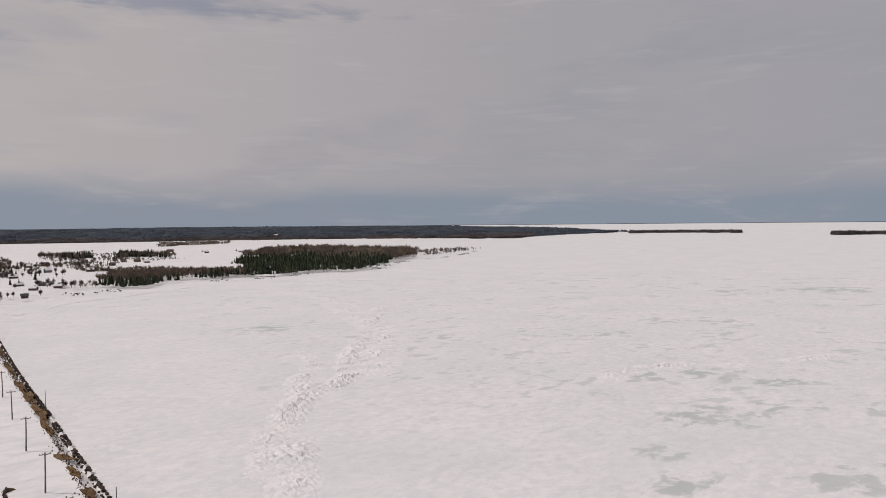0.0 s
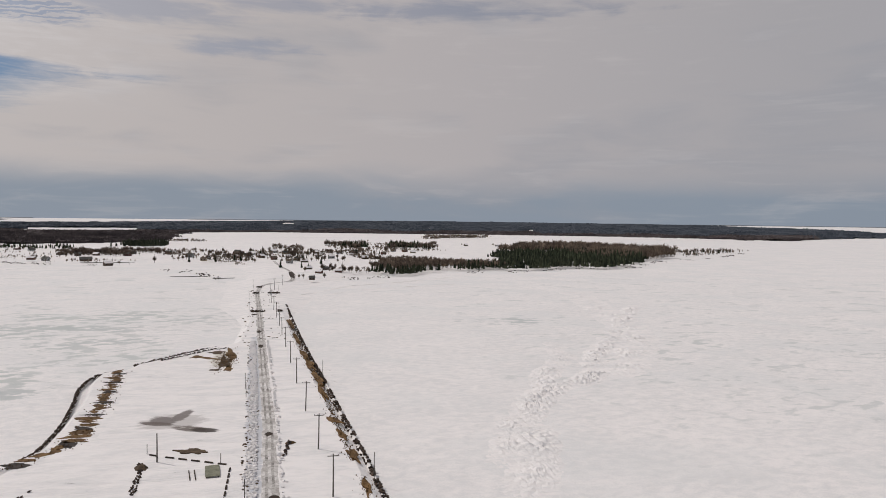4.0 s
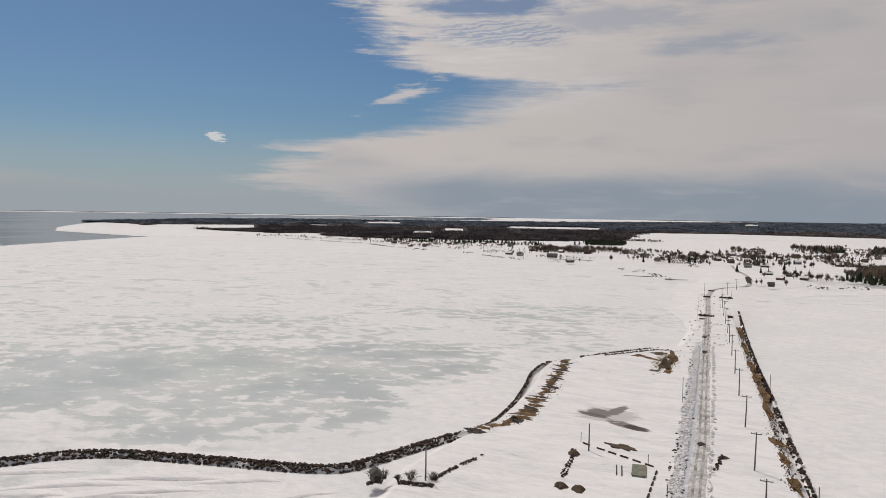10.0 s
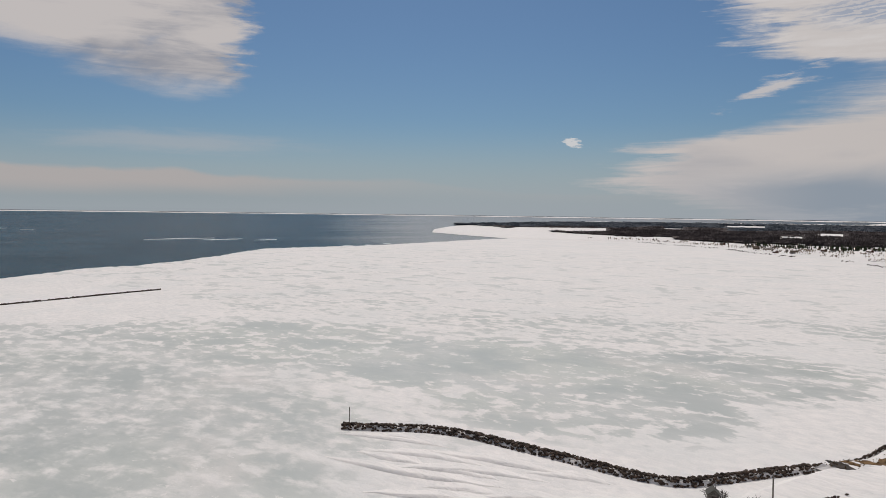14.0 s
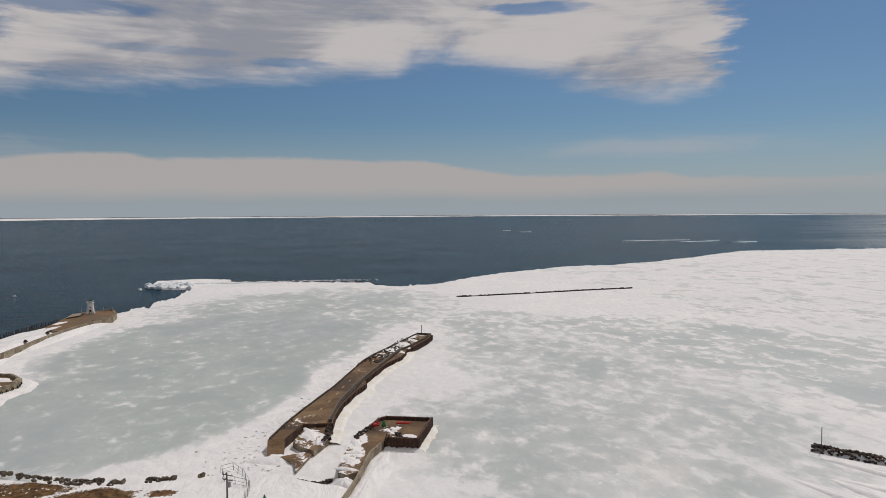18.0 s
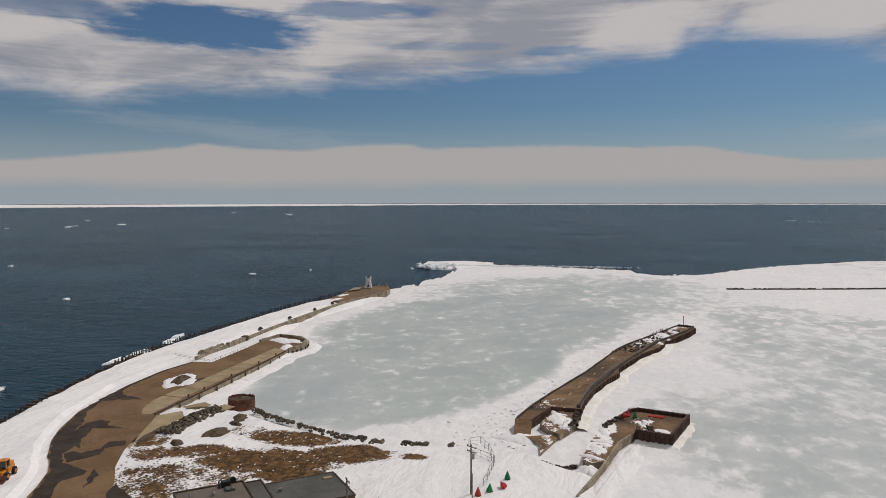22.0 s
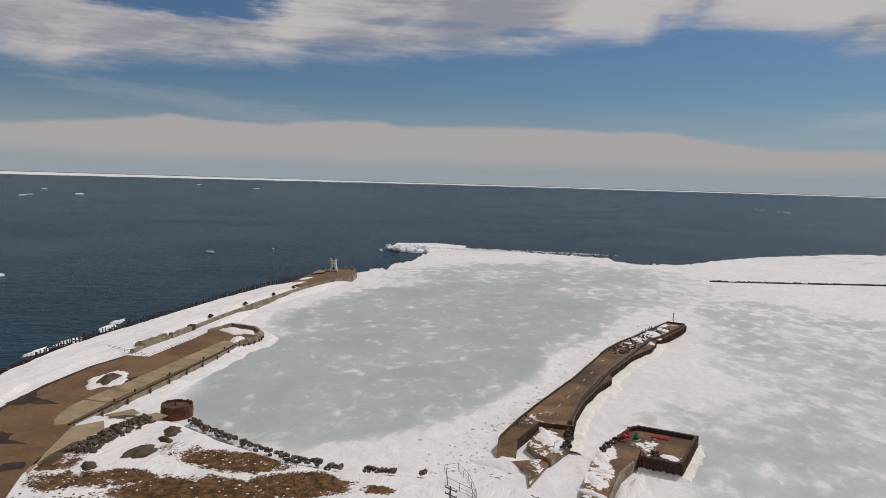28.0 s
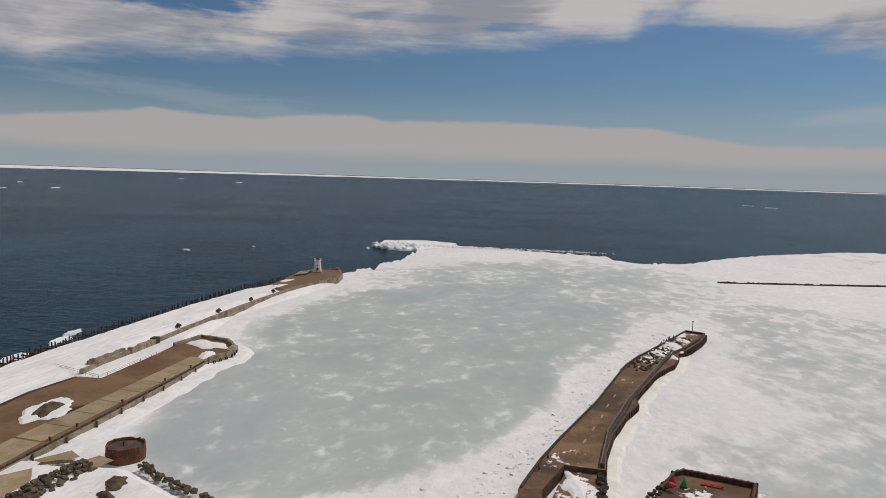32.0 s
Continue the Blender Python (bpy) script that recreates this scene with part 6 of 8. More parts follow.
# ---- off the harbour: long low jetty, ice blocks, floes ----
rubble("long_jetty", spline([(-485, 49), (-494, 80), (-505, 116), (-517, 152), (-526, 186)], 5), 1.2, 0.55, 0.85, 2, "long low rock jetty locked in the ice", "breakwater", ROCKS, M_CORE, 180, 0.0, 41, 0.12)
berg_rnd = random.Random(12)
chunks = []
for _ in range(420):
    u = berg_rnd.random()
    if u < 0.35:
        x, y, s, z = berg_rnd.gauss(-588, 9), berg_rnd.gauss(-178, 8), berg_rnd.uniform(1.0, 4.0), 0.4
    else:
        f = berg_rnd.random()
        x, y = (-600 - 22 * f + berg_rnd.gauss(0, 2.2), -170 + 158 * f + berg_rnd.gauss(0, 3))
        s, z = berg_rnd.uniform(0.5, 1.7) * (1.4 - f * 0.7), 0.2
    chunks.append((berg_rnd.randrange(6), pose(x, y, z, berg_rnd.uniform(-35, 35), berg_rnd.uniform(-35, 35), berg_rnd.uniform(0, 360)) @ Matrix.Diagonal((s * 1.3, s, s * 0.7, 1))))
M_BLOCKICE = worn("blue_white_ice_blocks", (0.70, 0.75, 0.77), (0.85, 0.85, 0.84), 0.4, 0.5, 6.0, 0.1, spread=0.08)
tagged(new("ice_blocks", scatter("ice_blocks", [mesh_data(r) for r in ROCKS], chunks, M_BLOCKICE)), "jumbled blue-white ice blocks along the ice edge", "ice", kind="stuff")
dark = [(berg_rnd.randrange(6), stone_pose(berg_rnd, -622 + 24 * f + berg_rnd.gauss(0, 1.2), -135 + 122 * f, 0.1, 1.3)) for f in [berg_rnd.random() for _ in range(110)]]
tagged(new("sunken_jetty_stones", scatter("sunken_jetty_stones", [mesh_data(r) for r in ROCKS], dark, M_ROCK)), "dark jetty stones showing along the ice edge", "boulders", kind="stuff")
rest = [(berg_rnd.randrange(6), pose(-566 + berg_rnd.gauss(0, 5) - 0.2 * k, 8 + k + berg_rnd.gauss(0, 2), -0.4, 0, 0, berg_rnd.uniform(0, 360)) @ Matrix.Diagonal((3.5, 2.4, 1.0, 1))) for k in range(0, 26, 2)]
tagged(new("drifting_ice", scatter("drifting_ice", [mesh_data(r) for r in ROCKS], rest, M_BLOCKICE)), "loose ice pieces afloat off the ice edge", "ice", kind="stuff")


def floe(x, y, rx, ry, turn, seed, h=0.7):
    z = float(far_z(math.hypot(x, y)))
    v, f = bank(blotch(0, 0, rx, ry, turn, 0.35, 26, seed), -1.2, h - 0.9, 0.5, 0.1, 0.12, seed)
    ob = new("ice_floe", mesh("ice_floe", v, f, M_BLOCKICE))
    ob.location = (x, y, z)
    return tagged(ob, "small white ice floe adrift on dark water", "ice floe", "ice floes")


for k, (x, y, rx, ry, turn) in enumerate(((-1179, -1374, 14, 6, 40), (-1210, -1360, 7, 4, 40), (-1308, -1287, 24, 8, 42), (-1370, -1330, 8, 4, 0), (-1495, -1306, 30, 10, 41), (-492, -546, 3.6, 2.2, 40), (-332, -325, 3.6, 2.0, 45), (-491, -300, 4.8, 2.2, 58), (-535, -272, 1.4, 0.9, 30),
                                          (-163, -183, 2.2, 0.9, 20), (-150, -171, 3.6, 0.7, 18), (-205, -178, 6.0, 1.5, 10), (-219, -179, 7.0, 2.2, 6), (-242, -183, 6.0, 2.2, 8), (-252, -187, 5.0, 1.5, 8), (-2293, 362, 14, 6, 85), (-2155, 402, 16, 6, 80),
                                          (-1430, 527, 9, 70, 12), (-1372, 605, 9, 50, 20), (-1322, 671, 8, 26, 20), (-2700, -1500, 30, 12, 30), (-2900, -1900, 24, 10, 30), (-1800, -1700, 16, 7, 40), (-1050, 690, 9, 5, 30), (-1060, 740, 7, 4, 30), (-1085, 800, 9, 5, 30), (-300, -560, 1.2, 0.8, 0), (-262, -470, 1.0, 0.7, 0))):
    floe(x, y, rx, ry, turn, 200 + k)

# pack ice far out and the thin dark shore behind it
pack_v, pack_f, line_v, line_f = [], [], [], []
far_turns = np.arange(16, 150, 0.15)
for d in far_turns:
    inner = float(np.interp(d, [16, 30, 42, 60, 84, 100, 110, 124, 140, 150], [4740, 4760, 4770, 4770, 4740, 4710, 4650, 4490, 4370, 4340]))
    inner += 60 * noise.noise((d * 0.5, 1, 7)) + 30 * noise.noise((d * 2.7, 4, 2))
    outer_ = 4900 + 12 * noise.noise((d * 0.7, 9, 1))
    for r in (inner, (inner + outer_) / 2, outer_):
        pack_v.append((*polar(d, r), float(far_z(r)) - 0.35))
    for r, dz in ((4906, 0.0), (4912, 3.4 + 1.8 * noise.noise((d * 0.35, 3, 3)) + 1.2 * noise.noise((d * 1.7, 3, 8)))):
        line_v.append((*polar(d, r), float(far_z(r)) + dz - 1))
for i in range(len(far_turns) - 1):
    pack_f += [(i * 3, i * 3 + 1, i * 3 + 4, i * 3 + 3), (i * 3 + 1, i * 3 + 2, i * 3 + 5, i * 3 + 4)]
    line_f.append((i * 2, i * 2 + 2, i * 2 + 3, i * 2 + 1))
tagged(new("pack_ice", mesh("pack_ice", pack_v, pack_f, M_SNOW)), "thin white band of far pack ice", "pack ice", kind="stuff")
M_FARLAND = worn("far_grey_blue_shore", (0.10, 0.12, 0.14), (0.17, 0.19, 0.20), 0.01, 0.95, 5.0, 0.0, spec=0.05)
tagged(new("backdrop_shore", mesh("backdrop_shore", line_v, line_f, M_FARLAND)), "thin grey shore on the sea horizon", "far shore", kind="structure")

# ---- the causeway road ----
ROAD = [(4, -60), (1.5, 60), (0.2, 146), (0, 194), (-1, 241), (-2.5, 310), (-5, 432), (-6.5, 500), (-8, 570), (-5, 622), (4, 648), (15, 662), (22, 685), (25, 740), (22, 793), (14, 868), (8, 960)]
road_line = spline(ROAD, 4)
M_SLUSH = worn("grey_road_slush", (0.36, 0.335, 0.31), (0.72, 0.69, 0.665), 0.30, 0.8, 5.0, 0.06, stain=(0.24, 0.21, 0.185))
M_TRACK = worn("wet_wheel_track", (0.15, 0.135, 0.12), (0.52, 0.49, 0.46), 0.16, 0.75, 9.0, 0.02, stain=(0.46, 0.43, 0.40))


def strip(line, offset, width, z, wobble=0.0, seed=1):
    rnd = random.Random(seed)
    verts, faces = [], []
    for k, (p, q) in enumerate(zip(line, sides_of(line))):
        a, b = p + q * (offset + width / 2 + rnd.uniform(-wobble, wobble)), p + q * (offset - width / 2 + rnd.uniform(-wobble, wobble))
        h = z + (0.75 if p.y > 690 else 0.0) * min(1, max(0, (p.y - 660) / 30))
        verts += [(a.x, a.y, h - 0.06), (a.x, a.y, h), (b.x, b.y, h), (b.x, b.y, h - 0.06)]
        if k:
            i = 4 * k
            faces += [(i - 4 + m, i - 3 + m, i + 1 + m, i + m) for m in range(3)]
    return verts, faces


road = new("road", mesh("road", *strip(road_line, 0, 3.7, 1.97, 0.35), M_SLUSH))
tagged(road, "narrow ploughed causeway road of grey slush", "road", kind="structure")
for off, w in ((0.75, 0.6), (-0.7, 0.65)):
    ob = new("wheel_track", mesh("wheel_track", *strip([p for p in road_line], off, w, 1.98, 0.12, int(off * 10)), M_TRACK))
    ob.parent = road
bare = empty("bare_asphalt", 0, 190, 1.98, 0, "dark bare patches thawed on the road", "road patch", kind="structure")
for x, y, rx, ry, s in ((-0.1, 193.5, 1.0, 1.7, 1), (0.9, 147.5, 1.3, 1.7, 2), (-3.4, 330, 1.2, 4, 3), (-4.6, 372, 1.2, 4, 4), (-8, 440, 1.8, 3, 5), (23.5, 735, 2.6, 45, 6)):
    laid("patch", blotch(x, y, rx, ry, 0, 0.25, 30, s), 1.995 if y < 600 else 2.72, M_WET, bare)

# lumpy ploughed snow along the road
lump_rnd = random.Random(21)
lumps = []
for _ in range(2600):
    y = lump_rnd.uniform(70, 345)
    x0 = float(np.interp(y, [70, 146, 241, 310, 345], [0.6, 0.0, -1.0, -2.5, -3.4]))
    side = 1 if lump_rnd.random() < 0.12 else -1
    x = x0 + (2.6 + abs(lump_rnd.gauss(0, 0.5)) if side > 0 else -2.6 - 4.2 * lump_rnd.random() * (0.55 + 0.45 * noise.noise((y / 14, 0, 1))))
    s = lump_rnd.uniform(0.22, 0.75)
    lumps.append((lump_rnd.randrange(6), pose(x, y, 1.9 + 0.2 * s, lump_rnd.uniform(-40, 40), lump_rnd.uniform(-40, 40), lump_rnd.uniform(0, 360)) @ Matrix.Diagonal((s, s * 1.3, s * 0.8, 1))))
rock_shapes = [mesh_data(r) for r in ROCKS]
tagged(new("ploughed_snow_lumps", scatter("ploughed_snow_lumps", rock_shapes, lumps, M_SNOW)), "lumpy ploughed snow thrown beside the road", "snow", kind="stuff")
clods = []
for _ in range(240):
    y = lump_rnd.uniform(120, 345)
    x0 = float(np.interp(y, [70, 146, 241, 310, 345], [0.6, 0.0, -1.0, -2.5, -3.4]))
    s = lump_rnd.uniform(0.25, 0.6)
    clods.append((lump_rnd.randrange(6), pose(x0 - 2.4 - 3.8 * lump_rnd.random(), y, 1.95, 0, 0, lump_rnd.uniform(0, 360)) @ Matrix.Diagonal((s, s * 1.4, s * 0.6, 1))))
for _ in range(110):
    u = lump_rnd.random()
    y = 335 + 250 * u
    s = lump_rnd.uniform(0.3, 0.9)
    clods.append((lump_rnd.randrange(6), pose(lump_rnd.choice((-12, -9, -3.5, 1, 5)) + lump_rnd.gauss(0, 1.3), y, 1.95, 0, 0, lump_rnd.uniform(0, 360)) @ Matrix.Diagonal((s, s * 1.4, s * 0.5, 1))))
tagged(new("road_grit_clods", scatter("road_grit_clods", rock_shapes, clods, M_DIRT)), "dark gritty clods beside the causeway road", "grit", kind="stuff")
rubble("roadside_debris", spline([(5, 186), (4.5, 181), (3.6, 174)], 2), 0.8, 0.2, 0.55, 1, "dark lumps of debris beside the road", "debris", ROCKS, None, 30, 1.9, 44)
mound("grassy_hump", 5.4, 184.5, 1.85, 1.5, 0.9, 0.7, M_GRASS, "small brown grassy hump beside the road", "hump", 0, 77)

# power line along the causeway
first = power_pole(13, 146, 1.85, 9.2, 0)
for k, (x, y) in enumerate(((12.1, 178), (10.8, 215), (9.6, 253), (8.6, 289), (7.6, 327), (6.6, 360), (5.8, 392), (4.6, 425), (3.4, 460), (2.4, 500), (1.6, 545), (5, 590), (12, 630))):
    copy_thing(first, pose(x, y, 1.85, lump_rnd.uniform(-1, 1), lump_rnd.uniform(-1.2, 1.2), lump_rnd.uniform(-4, 4)))
thin = part("marker_pole", tube([(0, 0, -0.1), (0, 0, 5.2)], 0.09, 6), M_GREYWOOD)
thin.location = (-5, 146, 1.85)
tagged(thin, "thin grey wooden pole standing in snow", "pole", "thin poles")
for x, y, s in ((-7.2, 236, 1.0), (-7.8, 248, 1.1), (23, 155, 1.2), (19.4, 262, 1.25), (-11, 452, 1.3), (-10.5, 561, 1.5), (-13, 520, 1.3), (8, 563, 1.2), (-12, 610, 1.4)):
    ob = copy_thing(thin, pose(x, y, 1.6))
    ob.scale = (1, 1, s)
for y, x0, x1, h in ((452, -10, 9, 0.9), (561, -11, 9, 0.8), (610, -11, -3, 0.7)):
    rubble("driftwood_ridge", spline([(x0, y), ((x0 + x1) / 2, y + 1), (x1, y - 1)], 3), 2.2, h, 1.1, 2, "dark ridge of driftwood across the causeway", "debris", ROCKS, None, 60, 1.85, int(y), 0.4)

# stone revetment along the outer side
rubble("stone_revetment", spline([(34, 95), (28, 122), (24.2, 145), (23.4, 171), (22.4, 195), (21, 225), (20, 255), (18.2, 290), (16.4, 330), (14.8, 380), (13.2, 440), (12, 492)], 4), 1.3, 1.3, 0.66, 2, "long broken line of dark revetment stones along the causeway", "revetment", ROCKS, M_SNOW, 290, 0.0, 51, 0.36, "", 0.12, 0.8)
verge = empty("verge", 18, 240, 1.9, 0, "dark grassy verge thawed along the revetment", "verge", kind="structure")
for k, (x, y, rx, ry, turn) in enumerate(((20.6, 150, 0.9, 5, 0), (20.2, 172, 1.1, 6, 4), (19, 190, 0.9, 6, 8), (18.2, 204, 1.3, 4, 25), (17.6, 236, 1.1, 10, 3), (17.2, 262, 1.3, 12, 3), (16.0, 284, 1.6, 11, 3), (14.9, 306, 1.3, 12, 3), (13.2, 350, 1.1, 20, 3), (11.8, 400, 1.0, 22, 3))):
    laid("grass_patch", blotch(x, y, rx, ry, turn, 0.45, 40, 300 + k), 1.9, M_GRASS, verge, thick=0.08)
tufts = []
for _ in range(1300):
    y = tuft_rnd.uniform(140, 400)
    x = float(np.interp(y, [140, 200, 260, 300, 400], [20.8, 19, 17.2, 15, 11.4])) + tuft_rnd.gauss(0, 0.8)
    if noise.noise((y / 13, 3, 3)) > -0.15:
        sc = tuft_rnd.uniform(0.4, 1.1)
        tufts.append((0, pose(x, y, 1.86, 0, 0, tuft_rnd.uniform(0, 360)) @ Matrix.Diagonal((sc * 1.6, sc * 1.6, sc, 1))))
tagged(new("verge_grass", scatter("verge_grass", [blade], tufts, M_GRASS)), "dead grass tufts along the stone revetment", "grass", kind="stuff")

# the curved harbour breakwater and its grassy bank
BREAK = [(-158.5, 108), (-151, 115.5), (-143, 124), (-132, 130), (-119, 133), (-105, 136), (-92, 138.5), (-82, 141), (-76, 145.5), (-71, 157), (-66, 169), (-62.5, 177)]
rubble("rock_breakwater", spline(BREAK, 3), 3.8, 1.3, 0.60, 7, "curved breakwater of dark quarry stone with snow between", "breakwater", ROCKS, M_SNOW, 300, 0.0, 61, 0.0, "", 0.22, 0.70)
rubble("rock_breakwater", spline([(-62.5, 177), (-57.5, 188), (-56.5, 202), (-57.5, 221), (-60.5, 245), (-63, 262), (-62.5, 279), (-59, 287), (-54, 288), (-53, 283)], 3), 0.9, 1.0, 0.50, 2, "thin line of dark stones along the breakwater bank", "breakwater", ROCKS, M_SNOW, 290, 0.3, 62, 0.0, "", 0.15, 0.6)
mast = part("marker_pole", tube([(-157.6, 109.4, 1.6), (-157.6, 109.4, 5.8)], 0.1, 6), M_GREYWOOD)
tagged(mast, "thin grey marker pole on the breakwater end", "pole", "thin poles")
berm = empty("grassy_bank", -54, 230, 1.5, 0, "snowy bank streaked with brown grass", "bank", kind="structure")
v, f = bank(spline([(-62, 177), (-57, 190), (-56, 205), (-57.5, 240), (-61, 270), (-60, 285), (-53, 286), (-45, 264), (-42.2, 235), (-39.8, 205), (-42, 192), (-49, 180)], 4, True), 0.6, 1.88, 1.6, 0.2, 0.0, 8)
part("snow_bed", mesh("snow_bed", [Vector(p) - Vector((-54, 230, 1.5)) for p in v], f, M_SNOW), None, berm)
grass_bits = []
for k in range(30):
    u = k / 29
    y = 180 + 104 * u
    x = float(np.interp(y, [178, 190, 198, 237, 276, 286], [-58.5, -51.3, -48.3, -50.3, -53.2, -54.5])) + tuft_rnd.uniform(-1.0, 0.6)
    laid("grass_patch", blotch(x - 0.3, y, tuft_rnd.uniform(1.8, 3.6), tuft_rnd.uniform(1.0, 2.1), tuft_rnd.uniform(80, 200), 0.5, 26, 400 + k), 1.92, M_GRASS if k % 4 else M_CORE, berm, thick=0.06)
    for _ in range(14):
        sc = tuft_rnd.uniform(0.4, 1.0)
        grass_bits.append((0, pose(x + tuft_rnd.gauss(0, 1.6), y + tuft_rnd.gauss(0, 1.5), 1.98, 0, 0, tuft_rnd.uniform(0, 360)) @ Matrix.Diagonal((sc * 1.5, sc * 1.5, sc, 1))))
tagged(new("bank_grass", scatter("bank_grass", [blade], grass_bits, M_GRASS)), "dead brown grass along the breakwater bank", "grass", kind="stuff")

# the second short dyke
rubble("stone_dyke", spline([(-51.5, 299), (-43, 311), (-35, 322.5), (-27, 331), (-20, 334), (-15.5, 329)], 3), 1.1, 1.2, 0.62, 2, "short thin dyke of dark stones", "breakwater", ROCKS, M_CORE, 160, 0.2, 63)
rubble("stone_dyke", spline([(-42, 303), (-32, 315), (-24, 325), (-18, 327)], 3), 0.8, 0.6, 0.55, 1, "inner row of dark stones along the dyke", "breakwater", ROCKS, None, 80, 1.6, 64, 0.25)
knoll = empty("grassy_knoll", -17, 300, 1.9, 0, "brown grassy ground thawed beside the dyke", "grass", kind="structure")
for k, (x, y, rx, ry, turn) in enumerate(((-15.5, 312, 1.6, 12, 5), (-17.5, 294, 2.2, 11, 0), (-15, 283, 1.4, 6, 0), (-22, 318, 3.4, 4, 30), (-24, 305, 1.6, 4, 50), (-20, 281, 1.6, 2.4, 70), (-29, 309, 3, 2, 50))):
    laid("grass_patch", blotch(x, y, rx, ry, turn, 0.5, 40, 440 + k), 1.92, M_GRASS if k % 2 == 0 else M_DIRT, knoll, thick=0.08)
tufts = [(0, pose(tuft_rnd.gauss(-17, 2), tuft_rnd.gauss(299, 9), 1.9, 0, 0, tuft_rnd.uniform(0, 360)) @ Matrix.Diagonal((2.0, 2.0, tuft_rnd.uniform(0.4, 0.9), 1))) for _ in range(420)]
tagged(new("knoll_grass", scatter("knoll_grass", [blade], tufts, M_GRASS)), "dead grass tufts beside the dyke", "grass", kind="stuff")

# thawed ground, pond and small fixtures on the spit
patch = empty("bare_mound", -19, 182.5, 1.9, 0, "bare brown mound thawed out of snow", "mound", kind="structure")
laid("soil", blotch(-18.6, 182.4, 3.6, 1.7, -25, 0.45, 40, 506), 1.92, M_DIRT, patch, thick=0.25)

M_TARP = worn("grey_green_boards", (0.17, 0.17, 0.12), (0.25, 0.245, 0.18), 0.5, 0.8, 6.0, 0.02)
platform = empty("wooden_platform", -12.7, 166.3, 1.87, 5, "low grey-green wooden platform in snow", "platform")
for k in range(9):
    part("plank", box(3.2, 0.78, 0.1, 0, -3.4 + 0.85 * k, 0.32, 0, 0.015), M_TARP, platform)
for px in (-1.3, 1.3):
    part("bearer", box(0.2, 7.4, 0.32, px, 0, 0), M_TIMBER, platform)
for x in (-17.6, -16.4):
    ob = part("timber_skid", box(0.22, 6.5, 0.25, x, 165, 1.87, 8, 0.03), M_TIMBER)
    tagged(ob, "long dark timber skid lying in snow", "timber", "timber skids")

log_me = bpy.data.meshes.new("log")
bm = tube([(-1.1, 0, 0.22), (1.1, 0, 0.22)], 0.22, 7)
bm.to_mesh(log_me)
bm.free()
log_me.materials.append(M_TIMBER)
barrier = empty("log_barrier", -18, 175, 1.85, 0, "row of dark logs laid as a car park edge", "barrier")
inv = barrier.matrix_world.inverted()
for pts in ([(-30, 182.5), (-25, 179.2), (-9.3, 170.2)], [(-8.9, 168.5), (-9.2, 150), (-9.6, 135)]):
    line = straight(pts, 3.1, False)
    for p, q in zip(line, line[1:]):
        ob = new("log", log_me)
        ob.parent = barrier
        m = (p + q) / 2
        ob.matrix_local = inv @ pose(m.x, m.y, 1.87, 0, 0, math.degrees(math.atan2((q - p).y, (q - p).x)) + lump_rnd.uniform(-4, 4))
power_pole(-26, 176, 1.85, 7.0, 20, "slim grey wooden pole beside the log barrier", 0, "spit poles")
power_pole(-55.4, 141, 1.85, 7.5, 20, "slim grey wooden pole among brush", 0, "spit poles")
for x, y in ((-11.2, 171.6), (-29.2, 182.6)):
    ob = copy_thing(thin, pose(x, y, 1.85))
    ob.scale = (1, 1, 0.5)
rubble("rubble_row", spline([(-29.5, 175), (-28.5, 165), (-28.3, 158), (-26.8, 146), (-25, 132)], 2), 1.3, 0.3, 0.42, 2, "ragged row of dark stones and brush", "rubble", ROCKS, None, 120, 1.85, 66, 0.5, "", 0.35)
for k, (x, y) in enumerate(((-27.4, 150), (-23.5, 149.5), (-28.8, 172))):
    mound("brush_hump", x, y, 1.85, 1.5, 1.9, 1.0, M_DIRT, "brown hump of brush and soil in snow", "hump", 20 * k, 520 + k, "brush humps")
rubble("debris_row", spline([(-54, 142), (-52.5, 150), (-49, 162)], 2), 1.2, 0.25, 0.45, 2, "ragged row of dark debris in the snow", "debris", ROCKS, None, 120, 1.85, 67, 0.4)
rubble("debris_row", spline([(-66, 134), (-60, 137.5), (-56, 138), (-52, 139)], 2), 1.8, 0.25, 0.5, 3, "ragged row of dark branches and stones", "debris", ROCKS, None, 120, 1.85, 68, 0.4)

# brush and a little hut of weathered boards
twig_rnd = random.Random(33)


def brush(name, x, y, z, r, h, count, label, group=""):
    """A leafless bush of many thin branching twigs."""
    bm = bmesh.new()
    for _ in range(count):
        a, lean = twig_rnd.uniform(0, math.tau), twig_rnd.uniform(0.2, 1.0)
        tip = Vector((math.cos(a) * r * lean, math.sin(a) * r * lean, h * (1.15 - 0.6 * lean) * twig_rnd.uniform(0.7, 1.1)))
        mid = tip * 0.55 + Vector((0, 0, 0.15 * h))
        tube([(0.3 * tip.x, 0.3 * tip.y, 0), mid, tip], 0.06, 3, bm, 0.02)
        for _ in range(2):
            side = mid + Vector((twig_rnd.uniform(-1, 1), twig_rnd.uniform(-1, 1), twig_rnd.uniform(0.1, 0.8))) * r * 0.4
            tube([mid, side], 0.04, 3, bm, 0.015)
    ob = part(name, bm, M_BARK)
    ob.location = (x, y, z)
    return tagged(ob, label, "bush", group)


